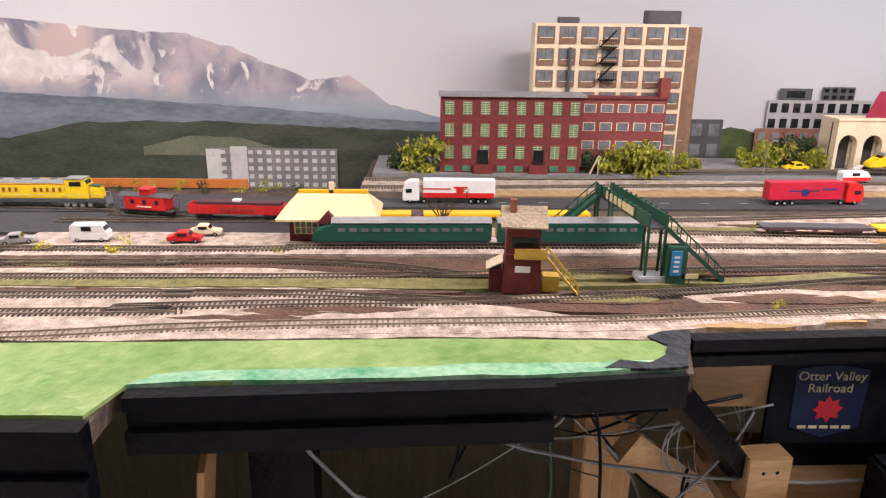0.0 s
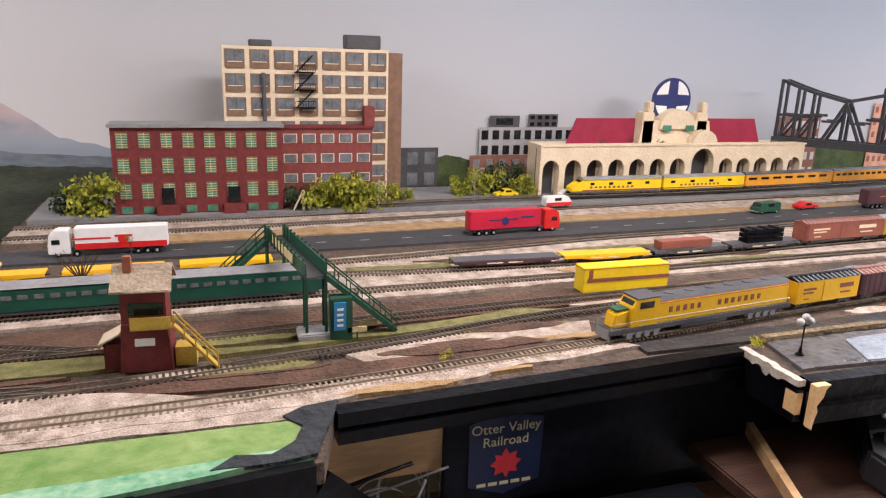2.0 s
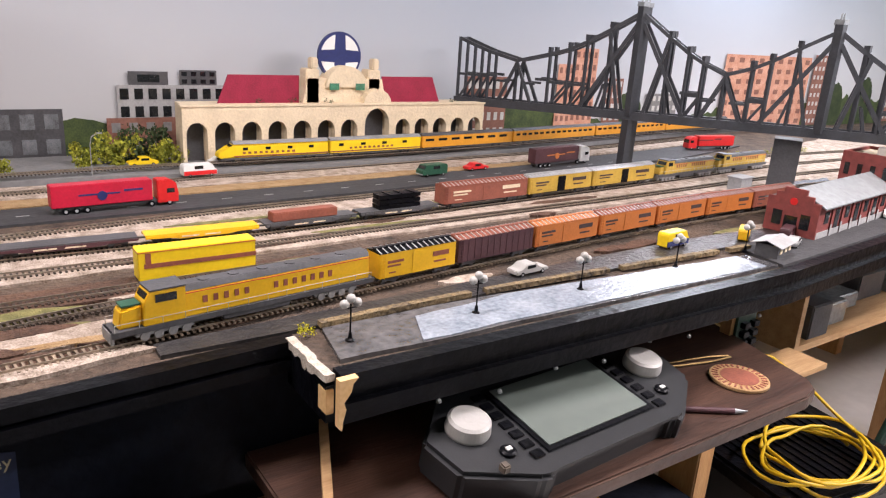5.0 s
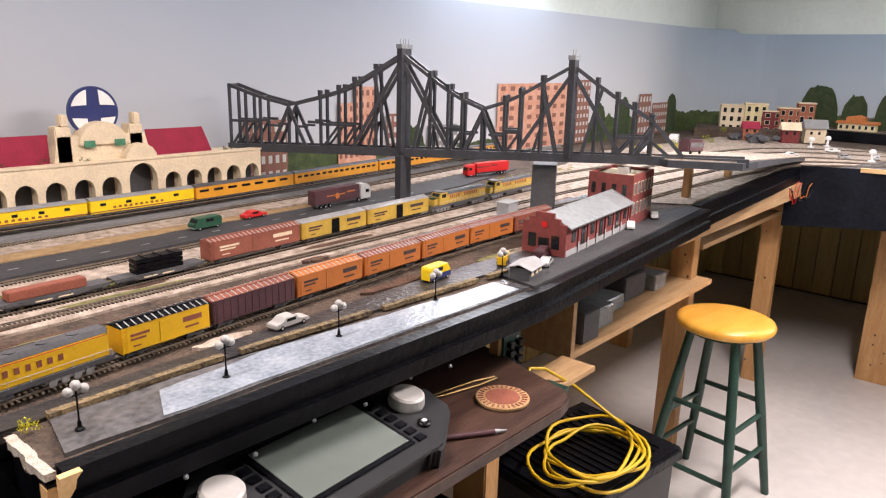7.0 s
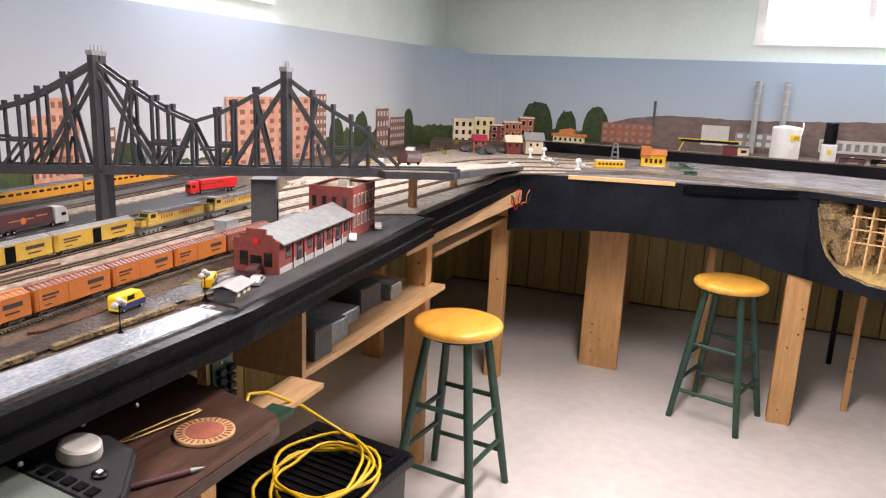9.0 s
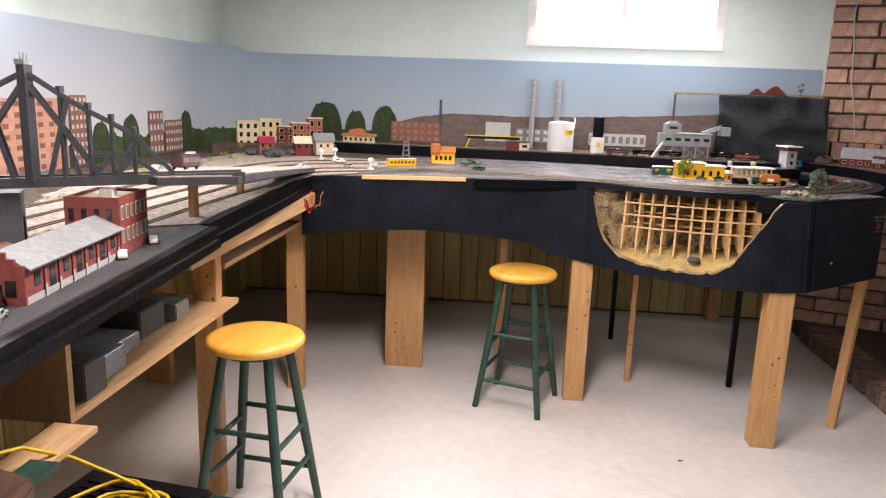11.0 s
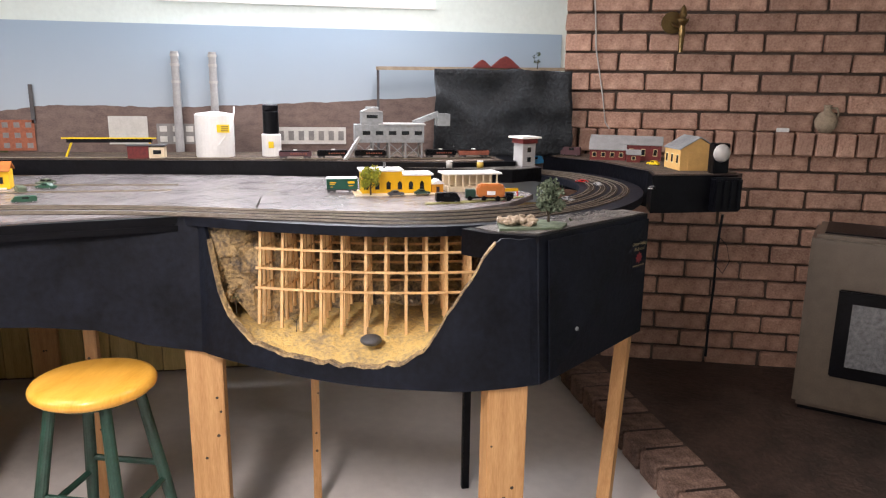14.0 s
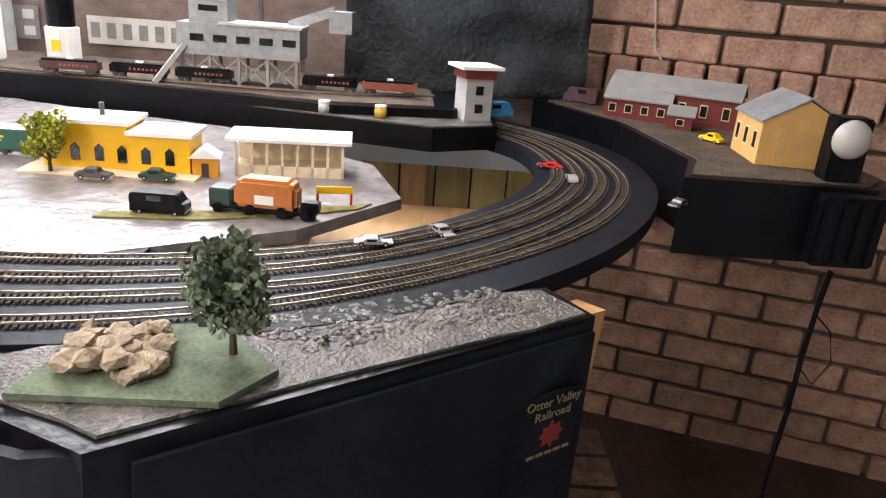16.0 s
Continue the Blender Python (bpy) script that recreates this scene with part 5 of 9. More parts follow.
def diesel(label, L, body, roof, h=0.062, cab_first=True):
    """A long hood diesel, its cab at -x."""
    t = thing("diesel_locomotive", label, "locomotive", group="locomotives")
    w = 0.036
    part("frame", box(B(), -L / 2, L / 2, -w / 2, w / 2, 0.012, 0.019), "grey_dark", t, "dark grey underframe and walkway")
    part("fuel_tank", box(B(), -L * 0.13, L * 0.13, -w / 2 + 0.003, w / 2 - 0.003, 0.004, 0.012), "grey_dark", t, bevel=0.001)
    hood = part("hood", box(B(), -L * 0.26, L * 0.485, -w / 2 + 0.004, w / 2 - 0.004, 0.019, h - 0.010), body, t, "yellow hood sides", bevel=0.001)
    for s in (-1, 1):
        part("stripe", box(B(), -L * 0.26, L * 0.485, s * (w / 2 - 0.004) - 0.0003, s * (w / 2 - 0.004) + 0.0003, h - 0.0125, h - 0.0115), "redleaf", hood, "thin red stripe")
    part("roof", upright(B(), [(-w / 2 + 0.004, h - 0.0098), (w / 2 - 0.004, h - 0.0098), (w / 2 - 0.008, h - 0.002), (-w / 2 + 0.008, h - 0.002)], -L * 0.485, L * 0.26, Matrix.Rotation(radians(90), 4, "Z")), roof, t, "weathered grey roof", bevel=0.0008)
    for i in range(6):
        part("roof_fan", rod(B(), (-L * 0.18 + i * L * 0.11, 0, h - 0.002), (-L * 0.18 + i * L * 0.11, 0, h - 0.0008), 0.008, n=14), "grey_dark", t)
    cab = part("cab", upright(B(), [(-L * 0.40, 0.019), (-L * 0.26, 0.019), (-L * 0.26, h), (-L * 0.375, h), (-L * 0.395, h - 0.013)], -w / 2 + 0.001, w / 2 - 0.001), body, t, bevel=0.001)
    part("cab_roof", box(B(), -L * 0.378, -L * 0.258, -w / 2, w / 2, h, h + 0.002), roof, cab)
    part("nose", upright(B(), [(-L * 0.475, 0.019), (-L * 0.40, 0.019), (-L * 0.40, h - 0.016), (-L * 0.465, h - 0.02)], -w / 2 + 0.006, w / 2 - 0.006), body, t, bevel=0.002)
    part("nose_top", box(B(), -L * 0.46, -L * 0.40, -w / 2 + 0.008, w / 2 - 0.008, h - 0.0165, h - 0.0145, pose(0, 0, 0)), "green_bridge", t, "dark green anti-glare panel")
    for s in (-1, 1):
        part("window", box(B(), -L * 0.36, -L * 0.29, s * (w / 2 - 0.001) - 0.0006, s * (w / 2 - 0.001) + 0.0006, h - 0.015, h - 0.005), "glass_dark", cab)
    part("windscreen", box(B(), -0.0006, 0.0006, -w / 2 + 0.005, w / 2 - 0.005, -0.005, 0.005, pose(-L * 0.386, 0, h - 0.0075, 0, 22, 0)), "glass_dark", cab)
    part("pilot", box(B(), -L / 2 - 0.001, -L / 2 + 0.003, -w / 2 + 0.002, w / 2 - 0.002, 0.003, 0.019), "grey", t, bevel=0.0008)
    bm = B()
    for s in (-1, 1):
        rod(bm, (-L * 0.49, s * (w / 2 - 0.001), 0.028), (L * 0.49, s * (w / 2 - 0.001), 0.028), 0.0004, n=5)
        for i in range(14):
            x = -L * 0.49 + L * 0.98 * i / 13
            rod(bm, (x, s * (w / 2 - 0.001), 0.019), (x, s * (w / 2 - 0.001), 0.028), 0.0004, n=5)
    part("guard_rail", bm, "silver", t)
    marks(t, [(-L * 0.2 + i * L * 0.038, -L * 0.2 + i * L * 0.038 + L * 0.016, 0.034, 0.043) for i in (0, 1, 2, 3, 4, 7, 8, 9, 10, 11, 12, 13)], "rust", w / 2 - 0.0034)
    for x in (-L * 0.33, L * 0.33):
        b = part("bogie", box(B(), x - 0.036, x + 0.036, -w / 2 + 0.003, w / 2 - 0.003, 0.006, 0.013), "grey", t, "silver-grey bogie", bevel=0.0012)
        for dx in (-0.025, -0.008, 0.009, 0.026):
            bm = B()
            rod(bm, (x + dx, -w / 2 + 0.002, 0.0062), (x + dx, w / 2 - 0.002, 0.0062), 0.0058, n=12)
            part("wheelset", bm, "grey", b)
    return t


def coach(label, L, body, roof, windows=10, nose=False, stripe=None, win="glass_dark", h=0.05):
    t = thing("streamlined_locomotive" if nose else "passenger_coach", label, "locomotive" if nose else "passenger coach", group="passenger train")
    w = 0.035
    if nose:
        part("body", upright(B(), [(-L / 2, 0.010), (L / 2, 0.010), (L / 2, h - 0.006), (-L / 2 + 0.036, h - 0.006), (-L / 2 + 0.026, h - 0.016), (-L / 2 + 0.006, h - 0.022), (-L / 2 - 0.002, 0.018)], -w / 2, w / 2), body, t, bevel=0.003)
        part("windscreen", box(B(), -0.0008, 0.0008, -0.013, 0.013, -0.004, 0.004, pose(-L / 2 + 0.0315, 0, h - 0.0105, 0, 45, 0)), "glass_dark", t)
    else:
        part("body", box(B(), -L / 2, L / 2, -w / 2, w / 2, 0.010, h - 0.006), body, t, bevel=0.001)
    x0 = -L / 2 + (0.036 if nose else 0)
    part("roof", upright(B(), [(-w / 2, h - 0.0058), (w / 2, h - 0.0058), (w / 2 - 0.005, h - 0.001), (0, h + 0.001), (-w / 2 + 0.005, h - 0.001)], -L / 2, -x0, Matrix.Rotation(radians(90), 4, "Z")), roof, t)
    for i in range(windows):
        x = x0 + 0.012 + (L / 2 - x0 - 0.02) * (i + 0.3) / windows
        ww = (L / 2 - x0) / windows * (0.30 if windows > 5 else 0.10)
        part("window", box(B(), x - ww, x + ww, -w / 2 - 0.0006, w / 2 + 0.0006, h * 0.58, h * 0.58 + 0.007), win, t)
    if stripe:
        part("stripe", box(B(), x0, L / 2, -w / 2 - 0.0004, w / 2 + 0.0004, 0.013, 0.016), stripe, t)
        marks(t, [(-L * 0.3 + i * L * 0.05, -L * 0.3 + i * L * 0.05 + L * 0.025, 0.020, 0.0255) for i in range(10)], stripe, w / 2 + 0.0003)
    part("skirt", box(B(), -L / 2 + 0.01, L / 2 - 0.005, -w / 2 + 0.002, w / 2 - 0.002, 0.006, 0.010), "grey_dark", t)
    for x in (-L * 0.33, L * 0.33):
        bogie(t, x, material="silver" if nose or stripe else "grey_dark", l=0.038)
    return t


def span(make, x, x2, f, z=DECK, gap=0.006):
    """Builds a car to fill the stretch x..x2 of a track whose y is f(x)."""
    t = make(math.hypot(x2 - x, f(x2) - f(x)) - gap)
    seat_on_track(t, x, f(x), x2, f(x2), z)
    return t


def fA(x):
    return float(np.interp(x, [1.07, 1.25, 1.64, 2.0, 2.5, 3.3, 4.2], [1.385, 1.405, 1.452, 1.485, 1.515, 1.52, 1.50]))


def fG(x):
    return float(np.interp(x, [0.95, 1.17, 1.6, 2.2, 2.8, 3.4], [1.805, 1.79, 1.78, 1.81, 1.85, 1.89]))


def fP(x):
    return float(np.interp(x, [1.5, 1.67, 1.97, 2.27, 2.66, 3.1, 3.6, 4.3], [2.33, 2.325, 2.325, 2.335, 2.365, 2.41, 2.46, 2.5]))


span(lambda L: diesel("long yellow and grey diesel locomotive with red lettering", L, "yellow", "grey_dark"), 1.25, 1.625, fA)
cars = [(1.63, 1.785, "yellow", "black", "bright yellow billboard refrigerator car with black roof", "rust"), (1.785, 1.965, "maroon", "rust", "dull dark maroon ribbed boxcar", None), (1.965, 2.14, "orange", "orange", "orange refrigerator car with ribbed roof", "ink"), (2.14, 2.32, "orange", "rust", "orange-brown refrigerator car with ribbed roof", "ink"), (2.32, 2.5, "orange", "rust", "orange-brown refrigerator car with ribbed roof", "ink"), (2.5, 2.68, "orange", "rust", "orange-brown refrigerator car with ribbed roof", "ink"), (2.68, 2.86, "rust", "rust", "rust-brown boxcar in freight train", "ink")]
for a, b, c, r, lab, ink in cars:
    span(lambda L: boxcar(lab, L, c, r, ink, door=c != "maroon", ribs=12 if c == "maroon" else 0), a, b, fA)
span(lambda L: flatcar("dark red bulkhead flatcar, empty", L, "maroon", "grey_dark"), 1.145, 1.37, fG)
span(lambda L: flatcar("empty bright yellow flatcar on track", L, "yellow", "yellow"), 1.375, 1.575, fG)
f1 = span(lambda L: flatcar("black flatcar carrying a long brown load", L, "grey_dark", "grey_dark"), 1.58, 1.775, fG)
f2 = span(lambda L: flatcar("black flatcar stacked with black girders", L, "grey_dark", "grey_dark"), 1.78, 1.975, fG)
load = solid("timber_load", box(B(), -0.078, 0.055, -0.013, 0.013, 0.0172, 0.034), "rust", "long rust-brown covered block load", "freight load", bevel=0.0015)
load.matrix_world = f1.matrix_world.copy()
bm = B()
for r in range(3):
    for c in range(3):
        box(bm, -0.05, 0.05, -0.014 + c * 0.0098, -0.014 + c * 0.0098 + 0.0082, 0.0172 + r * 0.0105, 0.0172 + r * 0.0105 + 0.0085)
    for x in (-0.03, 0.0, 0.03):
        box(bm, x, x + 0.003, -0.0145, 0.0145, 0.0257 + r * 0.0105, 0.0277 + r * 0.0105)
load = solid("girder_load", bm, "black", "stacked black steel girders", "freight load")
load.matrix_world = f2.matrix_world.copy()
span(lambda L: boxcar("faded maroon boxcar with white lettering bars", L, "rust", "rust", "cream"), 1.985, 2.235, fG)
span(lambda L: boxcar("yellow boxcar with black door and silver roof", L, "yellow_dull", "silver", "ink", door_mat="black"), 2.235, 2.46, fG)
span(lambda L: boxcar("yellow boxcar with black door and silver roof", L, "yellow_dull", "silver", "ink", door_mat="black"), 2.46, 2.72, fG)
span(lambda L: diesel("dull yellow and grey road diesel", L, "yellow_dull", "grey_dark", h=0.056), 2.74, 3.02, fG)
span(lambda L: diesel("dull yellow and grey road diesel", L, "yellow_dull", "grey_dark", h=0.056), 3.03, 3.32, fG)
span(lambda L: coach("yellow streamlined diesel locomotive with bulldog nose", L, "yellow_bright", "grey", 4, True, "rust"), 1.67, 1.97, fP, DECK + 0.02)
span(lambda L: coach("yellow streamlined booster unit", L, "yellow_bright", "grey", 4, False, "rust"), 1.97, 2.27, fP, DECK + 0.02)
span(lambda L: coach("orange-yellow baggage coach with grey roof", L, "orange_coach", "grey_dark", 7), 2.27, 2.64, fP, DECK + 0.02)
span(lambda L: coach("orange-yellow passenger coach with grey roof", L, "orange_coach", "grey_dark", 14), 2.64, 3.06, fP, DECK + 0.02)
span(lambda L: coach("orange-yellow passenger coach with grey roof", L, "orange_coach", "grey_dark", 14), 3.06, 3.5, fP, DECK + 0.02)
span(lambda L: coach("orange-yellow passenger coach with grey roof", L, "orange_coach", "grey_dark", 14), 3.5, 3.95, fP, DECK + 0.02)


def fE(x):
    return float(np.interp(x, [-0.11, 0.26, 0.88, 1.37], [1.67, 1.69, 1.705, 1.71]))


for i, (a, b) in enumerate(((0.255, 0.595), (0.6, 0.885))):
    span(lambda L: coach("dark green railcar with grey roof and red nose band", L, "green_train", "grey", 13, i == 0, None, "glass_grey", h=0.053), a, b, fE)


def gondola(label, L, body, load):
    t = thing("gondola_car", label, "freight car", group="freight cars")
    w = 0.036
    bm = B()
    for y in (-w / 2, w / 2 - 0.0015):
        box(bm, -L / 2, L / 2, y, y + 0.0015, 0.013, 0.032)
    for x in (-L / 2, L / 2 - 0.0015):
        box(bm, x, x + 0.0015, -w / 2 + 0.0015, w / 2 - 0.0015, 0.013, 0.032)
    part("side", bm, body, t)
    part("deck", box(B(), -L / 2 + 0.002, L / 2 - 0.002, -w / 2 + 0.002, w / 2 - 0.002, 0.012, 0.015), body, t)
    bm = B()
    for i in range(12):
        x = -L / 2 + L * (i + 0.5) / 12
        for s in (-1, 1):
            box(bm, x - 0.0009, x + 0.0009, s * (w / 2) - 0.0012, s * (w / 2) + 0.0012, 0.012, 0.032)
    part("side_rib", bm, body, t)
    part("load", box(B(), -L * 0.42, L * 0.47, -w / 2 + 0.004, w / 2 - 0.004, 0.015, 0.037), load, t, "pale red stacked load")
    part("load_top", box(B(), -0.008, 0.008, -0.008, 0.008, 0.0371, 0.041), "white", t)
    marks(t, [(-L * 0.15 + i * 0.011, -L * 0.15 + i * 0.011 + 0.006, 0.020, 0.026) for i in range(7)], "rust", w / 2 + 0.0014)
    for x in (-L * 0.36, L * 0.36):
        bogie(t, x)
    return t


def caboose(label, L):
    t = thing("caboose", label, "freight car", group="freight cars")
    w = 0.035
    part("body", box(B(), -L * 0.38, L * 0.38, -w / 2, w / 2, 0.013, 0.042), "red", t, bevel=0.0008)
    part("roof", upright(B(), [(-w / 2 - 0.001, 0.042), (w / 2 + 0.001, 0.042), (0, 0.047)], -L / 2, L / 2, Matrix.Rotation(radians(90), 4, "Z")), "grey_dark", t)
    part("cupola", box(B(), -0.012, 0.012, -w / 2 + 0.004, w / 2 - 0.004, 0.0445, 0.056), "red", t, bevel=0.0006)
    part("cupola_roof", box(B(), -0.014, 0.014, -w / 2 + 0.002, w / 2 - 0.002, 0.056, 0.058), "red", t)
    for x in (-0.028, 0.0, 0.028):
        part("window", box(B(), x - 0.004, x + 0.004, -w / 2 - 0.0006, w / 2 + 0.0006, 0.026, 0.035), "glass_dark", t)
    part("platform", box(B(), -L / 2, L / 2, -w / 2 + 0.002, w / 2 - 0.002, 0.011, 0.013), "grey_dark", t)
    bm = B()
    for x in (-L / 2, L / 2):
        for y in (-0.015, -0.005, 0.005, 0.015):
            rod(bm, (x * 0.985, y, 0.013), (x * 0.985, y, 0.030 if abs(y) < 0.01 else 0.043), 0.0005, n=5)
        rod(bm, (x * 0.985, -0.015, 0.029), (x * 0.985, 0.015, 0.029), 0.0005, n=5)
    part("railing", bm, "grey_dark", t)
    marks(t, [(-0.018, 0.016, 0.019, 0.022)], "cream", w / 2 + 0.0005)
    for x in (-L * 0.33, L * 0.33):
        bogie(t, x)
    return t


g = gondola("bright red gondola car with a covered load", 0.2, "red", "maroon")
seat_on_track(g, -0.03, 1.878, 0.17, 1.868)
g = caboose("red caboose with black roof and ends", 0.125)
seat_on_track(g, -0.19, 1.912, -0.06, 1.885)
g = diesel("yellow and grey diesel locomotive", 0.36, "yellow_bright", "grey")
g.matrix_world = pose(-0.42, 1.967, DECK + RAIL, 0, 0, 180)
t = thing("trailer_body", "bright yellow freight body with a brown stripe, lying on the ground", "freight load", pose(1.42, 1.625, DECK + 0.002, 0, 0, 0))
part("body", box(B(), -0.088, 0.088, -0.017, 0.017, 0, 0.046), "yellow_bright", t, bevel=0.001)
part("stripe", box(B(), -0.08, 0.0885, -0.0176, 0.0176, 0.019, 0.026), "rust", t)
part("stripe", box(B(), -0.078, -0.070, -0.0176, 0.0176, 0.026, 0.042), "rust", t)
part("top_edge", box(B(), -0.0885, 0.0885, -0.0173, 0.0173, 0.0425, 0.0445), "orange", t)
# row of empty yellow flatcars behind the green railcar
for a, b in ((0.26, 0.44), (0.46, 0.63), (0.65, 0.82)):
    span(lambda L: flatcar("empty bright yellow flatcar on track", L, "yellow", "yellow"), a, b, lambda x: float(np.interp(x, [-0.3, 0.6, 1.0], [1.855, 1.87, 1.89])))


# ---- buildings and scenery of the yard ----
def facade(name, label, x0, x1, y, d, z0, z1, wall, rows, cols, pane, wf=0.62, hf=0.7, frame_mat=None, bars=0, base=0.0):
    """A block with a grid of windows on its front face (facing -y)."""
    t = thing(name, label, "model building", pose((x0 + x1) / 2, y, z0))
    w, h = x1 - x0, z1 - z0
    part("wall", box(B(), -w / 2, w / 2, 0, d, 0, h), wall, t)
    for r in range(rows):
        for c in range(cols):
            cx, cz = -w / 2 + w * (c + 0.5) / cols, base + (h - base) * (r + 0.5) / rows
            dx, dz = w / cols * wf / 2, (h - base) / rows * hf / 2
            win = part("window", box(B(), cx - dx, cx + dx, -0.0016, 0.001, cz - dz, cz + dz), frame_mat or wall, t)
            part("pane", box(B(), cx - dx * 0.86, cx + dx * 0.86, -0.0022, -0.0016, cz - dz * 0.88, cz + dz * 0.88), pane, win)
            if bars:
                bm = B()
                for k in range(1, bars + 1):
                    z = cz - dz + 2 * dz * k / (bars + 1)
                    box(bm, cx - dx * 0.86, cx + dx * 0.86, -0.0029, -0.0022, z - 0.0006, z + 0.0006)
                box(bm, cx - 0.0006, cx + 0.0006, -0.0029, -0.0022, cz - dz * 0.88, cz + dz * 0.88)
                part("glazing_grid", bm, "cream_light", win)
    return t


t = facade("factory_building", "dark red brick model factory with green-paned windows", 0.503, 0.884, 2.323, 0.07, 1.208, 1.415, "brick_red", 3, 8, "glass_green", 0.58, 0.68, "brick_house", 6, 0.03)
for k in range(8):
    if k not in (2, 5):
        x = -0.1905 + 0.0476 * (k + 0.5)
        w_ = part("cellar_window", box(B(), x - 0.013, x + 0.013, -0.0016, 0.001, 0.006, 0.024), "brick_house", t)
        part("pane", box(B(), x - 0.0115, x + 0.0115, -0.0022, -0.0016, 0.0075, 0.0225), "glass_green", w_)
part("cornice", box(B(), -0.196, 0.196, -0.008, 0.075, 0.2075, 0.2145), "grey", t, "pale grey cornice")
for x in (-0.075, 0.075):
    part("loading_dock", box(B(), x - 0.026, x + 0.026, -0.022, 0, 0, 0.026), "brick_red", t, bevel=0.001)
    part("door", box(B(), x - 0.014, x + 0.014, -0.004, -0.003, 0.027, 0.066), "glass_dark", t)
t = facade("office_tower", "tall tan brick model loft building with grid of windows", 0.756, 1.168, 2.405, 0.08, 1.20, 1.602, "cream", 7, 7, "glass_grey", 0.80, 0.74, "brick_tan", 0)
for r in range(7):
    for c in range(7):
        cx, cz = -0.206 + 0.412 * (c + 0.5) / 7, 0.402 * (r + 0.5) / 7
        part("spandrel", box(B(), cx - 0.0225, cx + 0.0225, -0.0032, -0.0022, cz - 0.0235, cz - 0.009), "brick_tan", t)
        part("sill", box(B(), cx - 0.017, cx + 0.017, -0.0042, -0.0032, cz - 0.0095, cz - 0.0075), "cream", t)
        part("mullion", box(B(), cx - 0.0008, cx + 0.0008, -0.003, -0.0022, cz - 0.009, cz + 0.0185), "grey_dark", t)
part("roof_house", box(B(), 0.10, 0.19, 0.02, 0.07, 0.402, 0.437), "grey_dark", t, bevel=0.002)
part("roof_vent", box(B(), -0.14, -0.085, 0.02, 0.06, 0.402, 0.418), "grey_dark", t, bevel=0.002)
# side wall's shade is painted: darker tan brick than the cream front
part("side_wall", box(B(), 0.2062, 0.245, 0.006, 0.08, 0, 0.395), "brick_tan", t, "tan brick side wall, shade put into its colour")
for k in range(3):
    part("fire_escape", box(B(), -0.035, 0.015, -0.02, -0.003, 0.255 + k * 0.043, 0.258 + k * 0.043), "black", t)
    part("fire_ladder", beam(B(), (-0.03, -0.011, 0.258 + k * 0.043), (0.01, -0.011, 0.298 + k * 0.043), 0.005, 0.003), "black", t)
    bm = B()
    for i in range(9):
        x = -0.035 + i * 0.00625
        box(bm, x - 0.0005, x + 0.0005, -0.02, -0.019, 0.258 + k * 0.043, 0.272 + k * 0.043)
    box(bm, -0.035, 0.015, -0.0205, -0.019, 0.272 + k * 0.043, 0.2735 + k * 0.043)
    part("railing", bm, "black", t)
part("pipe", rod(B(), (-0.11, -0.008, 0.2), (-0.11, -0.008, 0.34), 0.005, n=8), "grey_dark", t)
t = facade("brick_annex", "red brick model annex with cream window bands", 0.886, 1.118, 2.365, 0.035, 1.208, 1.408, "brick_house", 4, 5, "glass_grey", 0.74, 0.46, "cream", 0)
part("parapet", box(B(), -0.118, 0.118, -0.004, 0.035, 0.2, 0.206), "brick_red", t)
part("chimney", box(B(), 0.095, 0.122, 0.0, 0.026, 0.2, 0.255), "brick_house", t, bevel=0.001)


def foliage(name, label, c, r, n, leaf="leaf", sx=1.0, sz=1.0, trunk=0.0, seed=0, size=0.16):
    """Trunk, limbs and a crown of many small leaf tufts."""
    q = random.Random(seed)
    t = thing(name, label, "tree" if trunk else "bush", pose(c[0], c[1], c[2]))
    if trunk:
        bm = rod(B(), (0, 0, 0), (0, 0, trunk + r * 0.6), r * 0.09, r * 0.04, 7)
        for i in range(7):
            a = i * 2.4
            rod(bm, (0, 0, trunk * 0.8 + r * 0.08 * i), (math.cos(a) * r * 0.7 * sx, math.sin(a) * r * 0.7, trunk + r * 0.5 + r * 0.1 * i), r * 0.04, r * 0.015, 5)
        part("trunk", bm, "bark", t)
    bm = B()
    zc = trunk + r * sz * (0.8 if trunk else 0.5)
    hubs = [(q.uniform(-0.6, 0.6) * r * sx, q.uniform(-0.55, 0.55) * r, zc + q.uniform(-0.5, 0.6) * r * sz, q.uniform(0.28, 0.5) * r) for _ in range(max(6, n // 45))]
    for i in range(n):
        hx_, hy_, hz_, hr = q.choice(hubs)
        d = Vector((q.gauss(0, 1), q.gauss(0, 1), q.gauss(0, 1))).normalized() * hr * q.random() ** 0.35
        p = Vector((hx_, hy_, hz_)) + d
        p.z = max(p.z, 0.001)
        s = r * size * q.uniform(0.5, 1.1)
        e = Euler((q.uniform(0, 6), q.uniform(0, 6), q.uniform(0, 6))).to_matrix()
        v = [bm.verts.new(p + e @ Vector(k) * s) for k in ((-0.5, 0, 0), (0, -0.4, 0.12), (0.5, 0, 0), (0, 0.4, 0.12))]
        bm.faces.new(v)
    tagged(part("crown", bm, leaf, t), kind="stuff")
    return t


